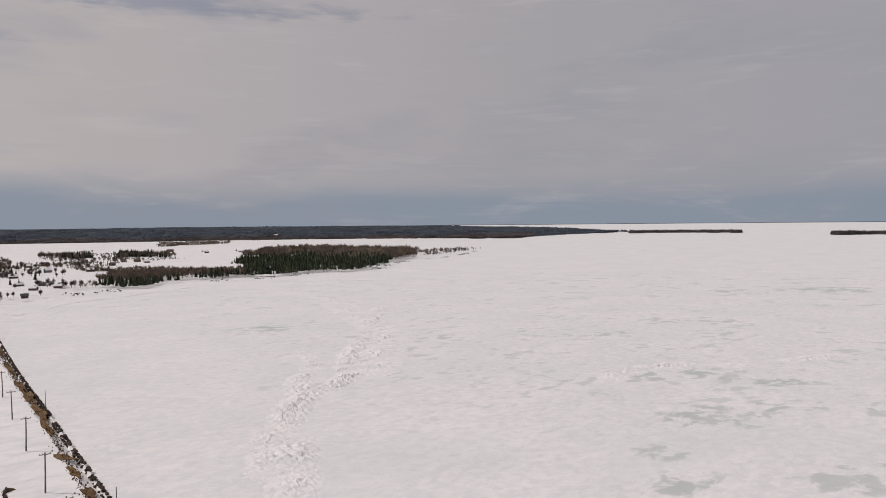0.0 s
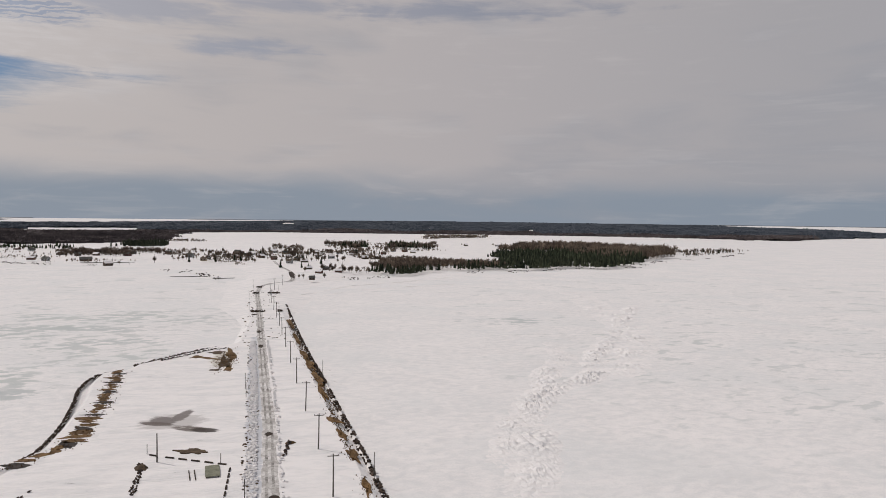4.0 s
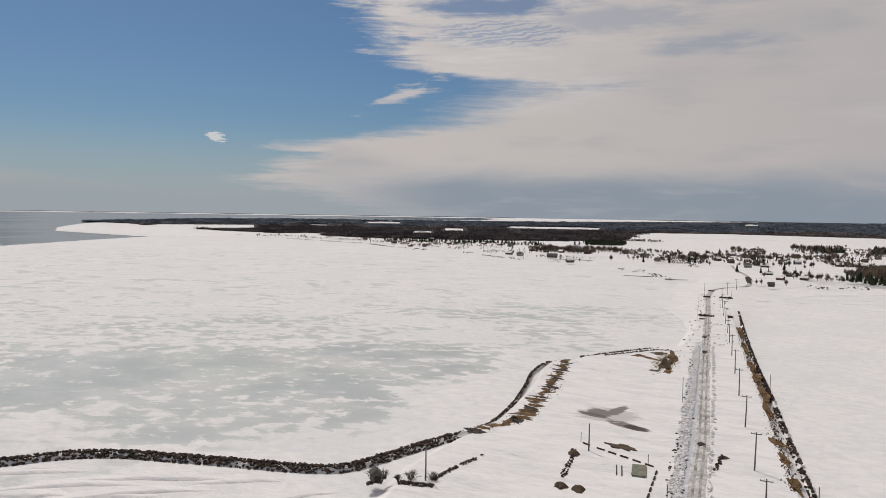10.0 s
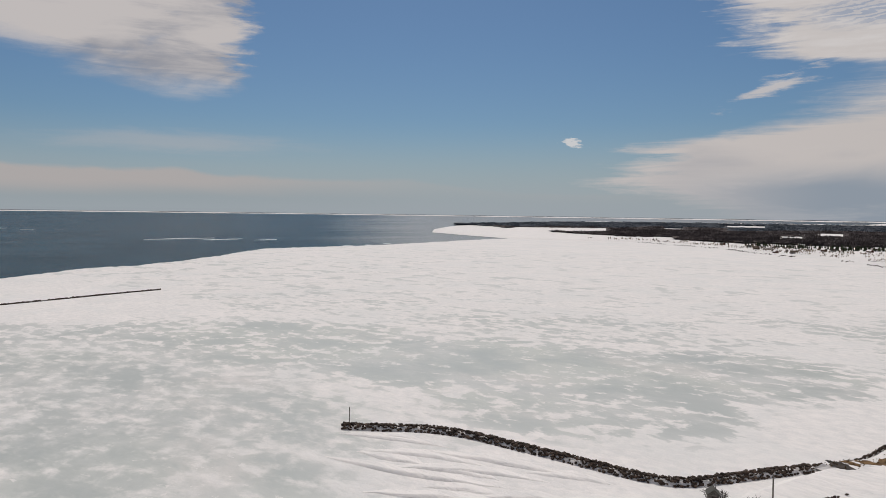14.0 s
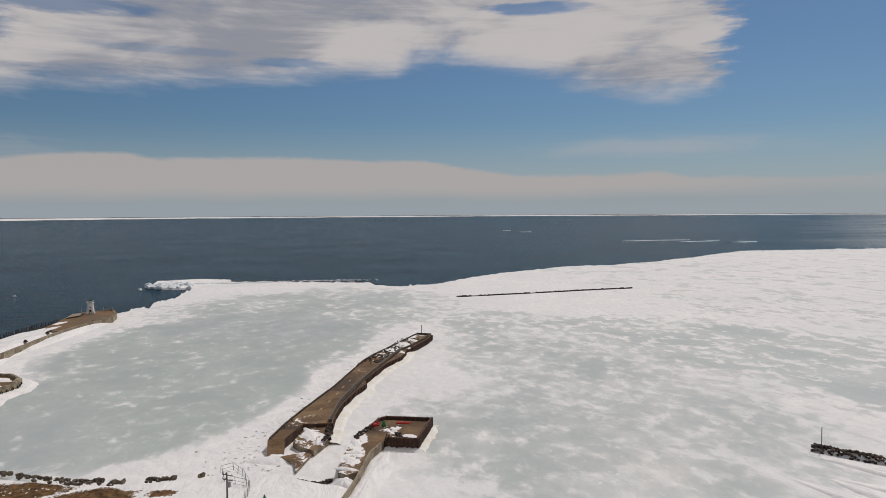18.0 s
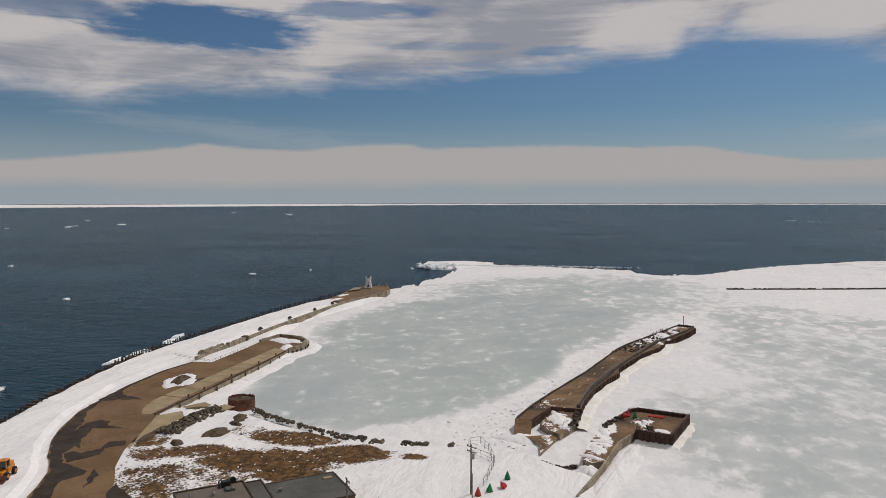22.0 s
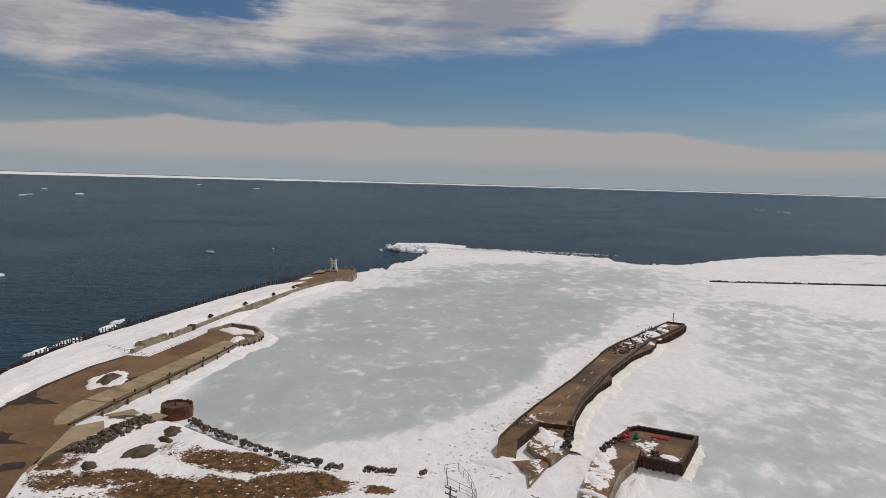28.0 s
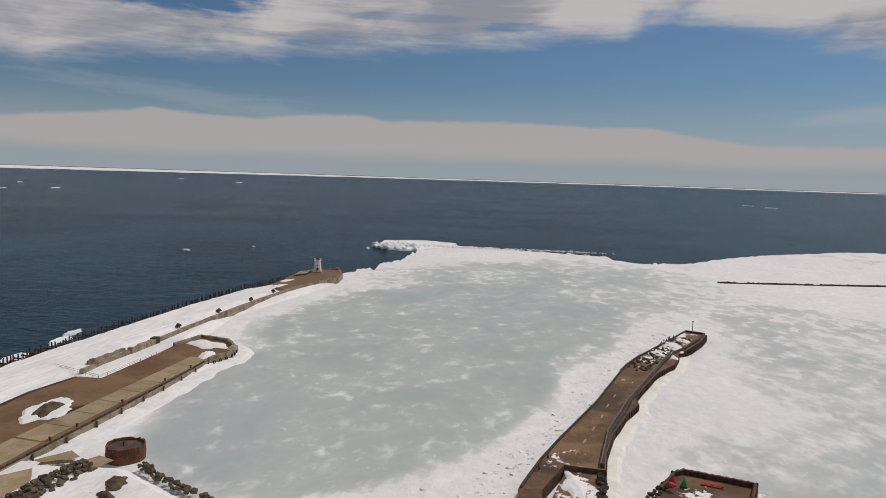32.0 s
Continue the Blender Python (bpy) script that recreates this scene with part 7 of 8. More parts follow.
for x, y, r, h in ((-58.5, 140.5, 2.6, 2.0), (-54.2, 142, 2.2, 1.8), (-61, 139, 1.6, 1.2), (-64.2, 138.2, 1.6, 2.6), (-66.6, 137.4, 2.3, 2.6), (-63.8, 135.4, 1.8, 1.8), (5.2, 183.8, 0.9, 0.9)):
    brush("bare_bush", x, y, 1.85, r, h, 34, "leafless grey-brown bush standing in snow", "spit bushes")
hut = empty("board_hut", -65.2, 136.2, 1.85, 35, "small weathered board hut half hidden by brush", "hut")
part("wall", box(2.2, 2.4, 1.9, 0, 0, 0, 0, 0.03), M_GREYWOOD, hut)
bm = bmesh.new()
pr = [(-1.35, 1.75), (0, 2.9), (1.35, 1.75), (1.35, 1.9), (0, 3.05), (-1.35, 1.9)]
lo = [bm.verts.new((px, -1.4, pz)) for px, pz in pr]
hi = [bm.verts.new((px, 1.4, pz)) for px, pz in pr]
bm.faces.new(lo)
bm.faces.new(hi[::-1])
for k in range(6):
    bm.faces.new((lo[k], hi[k], hi[(k + 1) % 6], lo[(k + 1) % 6]))
part("roof", bm, M_ROOFGREY, hut)
for sy in (-1.21, 1.21):
    bm = bmesh.new()
    tri = [bm.verts.new((-1.1, sy, 1.9)), bm.verts.new((1.1, sy, 1.9)), bm.verts.new((0, sy, 2.85))]
    bm.faces.new(tri)
    part("gable", bm, M_GREYWOOD, hut)
part("door", box(0.8, 0.08, 1.6, 0, -1.22, 0.05, 0, 0.02), M_TIMBER, hut)
part("pipe", tube([(0.5, 0.3, 2.3), (0.5, 0.3, 3.8)], 0.07), M_STEEL, hut)

# long wind drifts on the ice below the breakwater
for x0, y0, x1, y1, h, bend in ((-140, 101, -112, 118, 0.4, 2), (-142, 92, -100, 112, 0.55, -2), (-128, 96, -96, 122, 0.5, 3), (-118, 86, -84, 108, 0.6, 2), (-104, 92, -78, 122, 0.5, -2), (-96, 82, -70, 104, 0.55, 2), (-132, 112, -92, 130, 0.45, 1),
                                (-88, 112, -72, 132, 0.45, 1), (-155, 104, -128, 120, 0.4, 1), (-110, 78, -80, 90, 0.5, 2), (-124, 104, -104, 114, 0.4, 1), (-112, 98, -98, 108, 0.35, 1), (-140, 100, -122, 108, 0.4, -1), (-100, 104, -84, 118, 0.4, 1), (-86, 96, -68, 116, 0.45, -2), (-80, 116, -68, 130, 0.35, 1), (-104, 122, -86, 132, 0.35, 1), (-148, 110, -136, 118, 0.35, 1)):
    a, b = Vector((x0, y0, 0)), Vector((x1, y1, 0))
    d = (b - a).normalized()
    side = Vector((-d.y, d.x, 0))
    base_z = 1.86 if x0 > -50 else 0.0
    steps = 24
    drift_v, drift_f = [], []
    first_v = 0
    for k in range(steps + 1):
        f = k / steps
        swell_ = math.sin(f * math.pi)
        c = a.lerp(b, f) + side * (bend * swell_ + 0.8 * noise.noise((x0 + f * 6, y0, 1)))
        w = 0.4 + 2.2 * swell_ + 0.5 * noise.noise((f * 9, y0, 4))
        for off, z in ((-0.44 * w, -0.03), (-0.2 * w, 1.25 * h * swell_), (0.3 * w, 0.9 * h * swell_), (2.0 * w, -0.03)):
            p = c + side * off
            drift_v.append((p.x, p.y, base_z + z))
        if k:
            i = first_v + 4 * k
            drift_f += [(i - 4 + m, i - 3 + m, i + 1 + m, i + m) for m in range(3)]
    tagged(new("wind_drift", mesh("wind_drift", drift_v, drift_f, M_SNOW, True)), "long low wind drift of snow on the ice", "snow drift", "wind drifts")

# pressure ridges of broken snow-ice in the bay
def rough_ridge(path, half, height, seed):
    """A low chaotic ridge: a strip of broken ground that fades out on both sides."""
    line = spline(path, 0.8)
    rows_ = 30
    verts, faces = [], []
    for k, (p, q) in enumerate(zip(line, sides_of(line))):
        ends = min(1.0, k / 25, (len(line) - 1 - k) / 25)
        for m in range(rows_ + 1):
            u = m / rows_ * 2 - 1
            c = p + q * (u * half + 1.5 * noise.noise((p.x / 8, p.y / 8, seed)))
            fade = max(0.0, 1 - u * u) ** 1.3 * ends
            blocks = noise.cell_vector(Vector((c.x / 1.3 + c.y / 4, c.y / 1.1, seed)))[0]
            rise = 0.45 * abs(noise.noise((c.x / 3.0, c.y / 3.0, seed))) * 2 + 0.30 * blocks + 0.25 * noise.noise((c.x / 0.9, c.y / 0.9, seed))
            where_ = max(0.0, min(1.0, 0.62 + 1.2 * noise.noise((c.x / 16, c.y / 16, seed + 3))))
            verts.append((c.x, c.y, -0.04 + height * fade * where_ * max(0.0, rise)))
        if k:
            i = k * (rows_ + 1)
            faces += [(i - rows_ - 1 + m, i - rows_ + m, i + m + 1, i + m) for m in range(rows_)]
    return tagged(new("pressure_ridge", mesh("pressure_ridge", verts, faces, M_SNOW)), "low ridge of broken snow-covered ice slabs", "ice ridge", kind="stuff")


rough_ridge([(56, 159), (72, 195), (95, 230), (123, 252), (142, 288), (168, 328), (195, 368), (257, 466)], 7.0, 2.0, 3)
rough_ridge([(78, 208), (92, 230), (108, 262), (126, 289), (138, 330)], 7.0, 1.1, 8)
rough_ridge([(128, 250), (165, 300), (199, 367), (253, 568)], 14.0, 1.4, 13)
rough_ridge([(200, 190), (240, 196), (280, 172), (330, 165)], 7.0, 1.1, 18)
rough_ridge([(52, 140), (66, 165), (76, 198)], 8.0, 1.3, 23)
rough_ridge([(14, 552), (39, 582), (69, 631), (120, 665), (200, 730)], 3.5, 1.3, 28)
rough_ridge([(40, 556), (80, 600), (130, 625), (190, 650)], 3.0, 1.0, 31)
# drifted snow lying against both sides of the causeway's far end
for name_, edge_, out_ in (("snow_apron", [(12.8, 430), (12, 480), (14, 600), (24, 692)], 1), ("snow_apron", [(-12.4, 400), (-13, 440), (-14, 560), (-19, 692)], -1)):
    av, af = [], []
    line = spline(edge_, 6)
    for k, p in enumerate(line):
        grow = min(1.0, k / 16)
        for off, z, from_, low_ in ((-4.6, 1.93, -4.6, 1.86), (-2.0, 1.80, -4.2, 1.84), (3.0, 1.15, -2.8, 1.1), (10.0, 0.42, -1.4, 0.36), (20.0, -0.04, 0.2, -0.36)):
            z = low_ + (z - low_) * grow
            x = p.x + out_ * (from_ + (off - from_) * grow) + 0.6 * grow * noise.noise((p.y / 9, off, 4))
            av.append((x, p.y, z + 0.06 * noise.noise((x / 4, p.y / 7, 5)) * (off > -4 and off < 19)))
        if k:
            i = 5 * k
            af += [(i - 5 + m, i - 4 + m, i + 1 + m, i + m) if out_ < 0 else (i - 4 + m, i - 5 + m, i + m, i + 1 + m) for m in range(4)]
    tagged(new(name_, mesh(name_, av, af, M_SNOW, True)), "gentle apron of drifted snow beside the causeway", "snow drift", kind="structure")
ridge_bits = []
for path, count, wide, big_ in (([(64, 180), (80, 207), (97, 231), (123, 252), (142, 288), (168, 328), (195, 368)], 150, 5.0, 0.9), ([(83, 215), (92, 230), (108, 262), (126, 289)], 60, 5.0, 0.7), ([(330, 300), (450, 330), (600, 330)], 150, 14.0, 0.9), ([(14, 552), (39, 582), (69, 631), (120, 665)], 60, 1.5, 0.8), ([(20, 235), (24, 261), (22, 290)], 30, 3.0, 0.6)):
    line = spline(path, 3)
    for _ in range(count):
        k = twig_rnd.randrange(len(line) - 1)
        p = line[k] + Vector((twig_rnd.gauss(0, wide * 0.5), twig_rnd.gauss(0, wide * 0.5), 0))
        if noise.noise((p.x / 9, p.y / 9, 2)) < -0.18:
            continue
        s = big_ * twig_rnd.uniform(0.3, 1.0) * (0.6 + 0.9 * abs(noise.noise((p.x / 17, p.y / 17, 6))) * 1.6)
        ridge_bits.append((twig_rnd.randrange(6), pose(p.x, p.y, -0.05, twig_rnd.uniform(-25, 25), twig_rnd.uniform(-25, 25), twig_rnd.uniform(0, 360)) @ Matrix.Diagonal((s * 2.2, s * 1.5, s * 0.55, 1))))
tagged(new("ice_slabs", scatter("ice_slabs", rock_shapes, ridge_bits, M_SNOW)), "low ridge of broken snow-covered ice slabs", "ice ridge", kind="stuff")

# ---- the village on the mainland ----
WALLS = [M_WHITE, M_BOARD, worn("grey_clapboard", (0.24, 0.24, 0.24), (0.38, 0.38, 0.37), 0.5, 0.7, 6.0, 0.0), worn("red_brown_clapboard", (0.10, 0.055, 0.042), (0.16, 0.085, 0.065), 0.5, 0.75, 6.0, 0.0), worn("tan_clapboard", (0.30, 0.25, 0.18), (0.42, 0.36, 0.27), 0.5, 0.75, 6.0, 0.0)]
TONES = ["white", "brown", "grey", "red-brown", "tan"]
ROOFS = [M_ROOFGREY, M_SNOW, M_BOARD]
ROOF_TONES = ["dark felt roof", "snow-covered roof", "brown shingle roof"]


def house(x, y, z, turn, w, d, h, tone, roof, extra=True):
    top = empty("house", x, y, z, turn, f"{TONES[tone]} clapboard village house with a {ROOF_TONES[roof]}", "house", "village houses")
    bm = bmesh.new()
    rise = d * 0.36
    prof = [(-d / 2, 0), (d / 2, 0), (d / 2, h), (0, h + rise), (-d / 2, h)]
    lo = [bm.verts.new((-w / 2, py, pz)) for py, pz in prof]
    hi = [bm.verts.new((w / 2, py, pz)) for py, pz in prof]
    bm.faces.new(lo[::-1])
    bm.faces.new(hi)
    for k in range(5):
        bm.faces.new((lo[k], lo[(k + 1) % 5], hi[(k + 1) % 5], hi[k]))
    part("wall", bm, WALLS[tone], top)
    for s in (1, -1):
        bm = bmesh.new()
        a = [(-w / 2 - 0.4, s * (d / 2 + 0.5), h - 0.25), (w / 2 + 0.4, s * (d / 2 + 0.5), h - 0.25), (w / 2 + 0.4, 0, h + rise + 0.12), (-w / 2 - 0.4, 0, h + rise + 0.12)]
        lo = [bm.verts.new(p) for p in a]
        hi = [bm.verts.new((p[0], p[1], p[2] + 0.22)) for p in a]
        bm.faces.new(lo)
        bm.faces.new(hi[::-1])
        for k in range(4):
            bm.faces.new((lo[k], hi[k], hi[(k + 1) % 4], lo[(k + 1) % 4]))
        part("roof", bm, ROOFS[roof], top)
    for px in (-w * 0.3, w * 0.3):
        part("window", box(1.1, 0.12, 1.2, px, -d / 2 - 0.02, 1.1), M_GLASS, top)
    part("window", box(0.12, 1.1, 1.2, w / 2 + 0.02, 0, 1.2), M_GLASS, top)
    part("door", box(1.0, 0.12, 2.0, 0.1, -d / 2 - 0.02, 0.1), M_TIMBER, top)
    if extra:
        part("chimney", box(0.7, 0.7, 1.6, w * 0.2, d * 0.12, h + rise * 0.6), M_RUST, top)
    return top


town = random.Random(77)
for x, y in ((-83, 978), (-74, 1165), (-54, 1066), (-45, 1175), (-32, 1083), (-10, 1041), (12, 1195), (-20, 1130), (25, 1146), (27, 1046), (36, 968), (45, 939), (25, 921), (42, 812), (64, 800), (54, 752), (72, 763), (75, 1174), (99, 1200), (-109, 1058), (115, 1161), (133, 1012), (156, 1004),
             (180, 1138), (215, 1231), (231, 1225), (240, 1184), (300, 1560), (330, 1640), (420, 1504), (482, 1480), (380, 1625), (-294, 1012), (-270, 987), (-291, 1135), (-264, 1104), (-241, 1111), (-232, 1226), (-196, 1100), (-196, 1165), (-177, 887), (-592, 1239), (-572, 1246), (-513, 1143), (-489, 1151),
             (-595, 1440), (-492, 1273), (-478, 1278), (-502, 1388), (-441, 1328), (-457, 1420), (-397, 1300), (-360, 1240), (-635, 1303), (-720, 1360), (-120, 1123), (-46, 1145), (90, 1030), (10, 1000), (140, 1180), (160, 1240), (-150, 1160)):
    near_by = 0.72 if 720 < y < 830 else 1.0
    house(x + town.uniform(-3, 3), y, 2.5, town.uniform(-40, 40), town.uniform(6.5, 10) * near_by, town.uniform(5.2, 6.8) * near_by, town.uniform(2.3, 3.5) * near_by, town.choice((0, 1, 1, 2, 2, 3, 3, 4)), town.choice((0, 1, 1, 1, 2)), town.random() < 0.7)
boathouse = house(40, 676, 2.3, 5, 5.0, 4.0, 2.3, 1, 0, False)
tagged(boathouse, "small dark brown boathouse on the snowy shore", "boathouse")
barn = house(-223, 981, 2.3, 10, 14, 8, 2.6, 1, 0, False)
tagged(barn, "low dark shore barn with a felt roof", "barn")


# ---- trees ----
def spruce_mesh(tiers, seed, h, r, sides=8):
    """Drooping whorls of boughs round a stem, uneven in outline."""
    rnd = random.Random(seed)
    verts, faces = [], []
    for t in range(tiers):
        f = t / tiers
        z0, z1 = h * (0.10 + 0.80 * f), h * (0.10 + 0.80 * f) + h * 1.5 / tiers
        base = len(verts)
        for k in range(sides):
            a = (k + rnd.uniform(-0.3, 0.3)) * math.tau / sides
            rr = r * (1 - f * 0.88) * rnd.uniform(0.6, 1.15)
            verts.append((rr * math.cos(a), rr * math.sin(a), z0 - rnd.uniform(0, 0.05) * h))
        verts.append((rnd.uniform(-0.03, 0.03) * r, rnd.uniform(-0.03, 0.03) * r, min(h, z1)))
        faces += [(base + k, base + (k + 1) % sides, base + sides) for k in range(sides)]
    return np.array(verts), faces


def bare_mesh(seed, h, r, count=22):
    """A leafless crown: many thin limbs and twigs that spread from a stem into a rounded head."""
    rnd = random.Random(seed)
    verts, faces = [], []

    def spike(p, q, wide):
        i = len(verts)
        verts.extend([(p[0] - wide, p[1], p[2]), (p[0] + wide, p[1] - wide, p[2]), (p[0], p[1] + wide, p[2]), tuple(q)])
        faces.extend([(i, i + 1, i + 3), (i + 1, i + 2, i + 3), (i + 2, i, i + 3)])

    for _ in range(count):
        a, lean = rnd.uniform(0, math.tau), rnd.uniform(0.05, 1.35)
        reach = rnd.uniform(0.65, 1.0)
        q = (r * reach * math.sin(lean) * math.cos(a), r * reach * math.sin(lean) * math.sin(a), h * (0.45 + 0.55 * reach * math.cos(lean)))
        f = rnd.uniform(0.15, 0.5)
        spike((q[0] * f, q[1] * f, h * 0.22 + (q[2] - h * 0.22) * f), q, rnd.uniform(0.035, 0.085) * r)
    spike((0, 0, 0), (0, 0, h * 0.75), 0.05 * r)
    return np.array(verts), faces


trunk_me = bpy.data.meshes.new("trunk")
bm = tube([(0, 0, -0.2), (0, 0, 9)], 0.22, 6, None, 0.05)
bm.to_mesh(trunk_me)
bm.free()
trunk_me.materials.append(M_BARK)
crowns = [mesh("crown", *spruce_mesh(9, 500 + k, 10.0, 2.1, 11), M_SPRUCE) for k in range(3)]
bare_crowns = [mesh("crown", *bare_mesh(520 + k, 8.0, 3.6, 80), M_TWIGS) for k in range(3)]


def tree(x, y, z, s, evergreen):
    top = empty("spruce_tree" if evergreen else "bare_tree", x, y, z, town.uniform(0, 360), "dark green spruce tree in a snowy village" if evergreen else "leafless grey-brown tree in a snowy village", "tree", "village trees")
    for nm, me in (("trunk", trunk_me), ("crown", town.choice(crowns if evergreen else bare_crowns))):
        ob = new(nm, me)
        ob.parent = top
    top.scale = (s, s, s)
    return top


for x, y, s, e in ((14, 832, 1.1, 1), (64, 892, 1.1, 1), (-75, 998, 0.8, 1), (-64, 945, 0.7, 1), (44, 812, 0.8, 1), (-34, 960, 1.0, 1), (50, 965, 0.9, 1), (68, 800, 1.1, 0), (78, 770, 1.2, 0), (95, 1010, 1.0, 0), (58, 790, 1.1, 0), (84, 760, 0.9, 0)):
    tree(x, y, 2.5, s, e)
for _ in range(210):
    y = town.uniform(930, 1240)
    x = town.gauss(15, 62) - 0.05 * (y - 930)
    if abs(x - 14) > 9 and noise.noise((x / 35, y / 60, 4)) > -0.12:
        tree(x, y, 2.5, town.uniform(0.6, 1.15), town.random() < 0.1)


for _ in range(150):
    spot = town.choice([ob for ob in bpy.data.objects if ob.name.startswith("house") and ob.type == "EMPTY"]).location
    tree(spot.x + town.uniform(-14, 14), spot.y + town.uniform(5, 26), 2.5, town.uniform(0.5, 1.0), town.random() < 0.08)


def inside(x, y, poly):
    hit = False
    for (x1, y1), (x2, y2) in zip(poly, poly[1:] + poly[:1]):
        if (y1 > y) != (y2 > y) and x < (x2 - x1) * (y - y1) / (y2 - y1) + x1:
            hit = not hit
    return hit


wood_rnd = random.Random(99)
SPRUCES = [spruce_mesh(4, 600 + k, 1.0, 0.24, 6) for k in range(5)]
BARES = [bare_mesh(620 + k, 1.0, 0.46, 26) for k in range(5)]


def wood(name, poly, spacing, evergreen, low, high, label, z=2.4, gap=-0.6):
    xs, ys = [p[0] for p in poly], [p[1] for p in poly]
    places = []
    y = min(ys)
    while y < max(ys):
        x = min(xs)
        while x < max(xs):
            px, py = x + wood_rnd.uniform(-0.5, 0.5) * spacing, y + wood_rnd.uniform(-0.5, 0.5) * spacing
            wob = 20 * Vector((noise.noise((px / 26, py / 26, 1)), noise.noise((px / 26, py / 26, 6)), 0))
            if inside(px + wob.x, py + wob.y, poly) and noise.noise((px / 40, py / 40, 8)) > gap:
                h = low + (high - low) * (1.15 * wood_rnd.random() ** 1.5) * (1.0 + 0.5 * noise.noise((px / 15, py / 15, 3)))
                w = h * wood_rnd.uniform(0.65, 1.3)
                places.append((wood_rnd.randrange(5), pose(px, py, z + float(far_z(math.hypot(px, py))), 0, 0, wood_rnd.uniform(0, 360)) @ Matrix.Diagonal((w, w, h, 1))))
            x += spacing
        y += spacing
    ob = new(name, scatter(name, SPRUCES if evergreen else BARES, places, M_SPRUCE if evergreen else M_TWIGS))
    return tagged(ob, label, "woods", kind="stuff")


wood("spruce_wood", [(262, 800), (321, 800), (392, 832), (384, 805), (474, 862), (545, 965), (600, 1065), (530, 1150), (440, 1180), (345, 1100), (326, 965), (282, 855)], 5.6, True, 5.5, 13, "dense dark spruce wood on a snowy headland", gap=-0.16)
wood("bare_wood", [(450, 1165), (500, 1180), (540, 1140), (595, 1065), (560, 985), (646, 1050), (749, 1217), (715, 1339), (651, 1530), (537, 1450), (412, 1256)], 6.4, False, 10, 17, "brown leafless wood behind the spruces", gap=-0.2)
wood("bare_wood", [(480, 1010), (560, 990), (620, 1080), (540, 1140), (490, 1130)], 7.0, False, 9, 15, "brown birches among the spruces", gap=-0.1)
wood("spruce_wood", [(420, 1200), (600, 1090), (735, 1215), (690, 1400), (540, 1420)], 17.0, True, 7, 12, "scattered dark spruces in the brown wood", gap=-0.2)
wood("bare_wood", [(650, 1040), (769, 1113), (890, 1207), (930, 1262), (751, 1225)], 9.0, False, 5, 9, "thin leafless wood out to the point", gap=-0.1)
wood("spruce_wood", [(700, 1090), (800, 1140), (925, 1250), (900, 1262), (760, 1200)], 10.0, True, 5, 9, "scattered dark spruces on the point", gap=0.0)
wood("bare_wood", [(116, 800), (140, 775), (185, 812), (272, 812), (292, 880), (230, 930), (155, 965)], 4.6, False, 6, 10, "brown leafless thicket behind the shore", gap=-0.4)
wood("spruce_wood", [(103, 728), (140, 735), (178, 765), (190, 795), (150, 795), (116, 790)], 5.0, True, 5, 9, "strip of dark spruces along the snowy shore", gap=-0.3)
wood("spruce_wood", [(205, 795), (272, 795), (296, 870), (240, 850)], 6.5, True, 5, 10, "dark spruces between thicket and headland", gap=-0.25)
wood("bare_wood", [(84, 740), (106, 745), (108, 800), (86, 800)], 7.5, False, 5, 8, "a few pale leafless trees by the shore")
wood("bare_wood", [(127, 1440), (190, 1395), (200, 1440), (170, 1520), (112, 1520)], 6.5, False, 9, 14, "dark leafless clump behind the village", gap=-0.08)
wood("spruce_wood", [(135, 1425), (195, 1400), (195, 1450), (140, 1470)], 8.0, True, 9, 14, "dark spruces in the leafless clump")
wood("bare_wood", [(112, 1190), (160, 1130), (200, 1150), (170, 1240), (120, 1250)], 8.0, False, 3, 7, "scattered leafless brush near the village", gap=-0.1)
wood("bare_wood", [(115, 1024), (150, 985), (190, 990), (230, 1010), (200, 1040), (130, 1035)], 6.0, False, 3, 6, "low leafless brush among village fields", gap=-0.2)
wood("spruce_wood", [(229, 1400), (305, 1350), (330, 1420), (240, 1460)], 6.5, True, 9, 15, "dark spruce clump behind the village", gap=-0.08)
wood("bare_wood", [(229, 1390), (310, 1345), (345, 1450), (245, 1490)], 7.0, False, 9, 14, "leafless trees round the dark spruce clump", gap=-0.12)
wood("bare_wood", [(205, 1274), (263, 1213), (320, 1260), (250, 1310)], 9.0, False, 3, 6, "thin brush among the village fields", gap=-0.05)
wood("bare_wood", [(-300, 1118), (-232, 1122), (-225, 1190), (-290, 1185)], 6.0, False, 6, 11, "brown leafless clump on the western shore")
wood("spruce_wood", [(-278, 1420), (-195, 1450), (-190, 1560), (-275, 1540)], 6.5, True, 7, 10, "dark spruce clump on the snowy flats", gap=-0.3)
wood("bare_wood", [(-217, 1690), (-130, 1669), (-150, 1760), (-215, 1780)], 9.0, False, 6, 9, "low leafless trees on the snowy flats", gap=-0.2)
wood("bare_wood", [(-230, 1195), (-120, 1140), (-60, 1180), (-110, 1250), (-200, 1260)], 8.0, False, 3, 7, "scattered leafless brush near the village", gap=-0.05)
wood("bare_wood", [(-77, 1018), (-29, 866), (-22, 880), (-68, 1030)], 3.6, False, 1.6, 3.4, "low leafless hedge above the shore")
wood("spruce_wood", [(-720, 1405), (-560, 1300), (-450, 1330), (-330, 1330), (-340, 1430), (-560, 1440)], 9.0, True, 6, 10, "dark spruces behind the western shore houses", gap=-0.05)
wood("bare_wood", [(-1050, 1330), (-880, 1390), (-640, 1390), (-640, 1420), (-880, 1415), (-1050, 1360)], 11.0, False, 4, 8, "low leafless shore trees", gap=0.05)
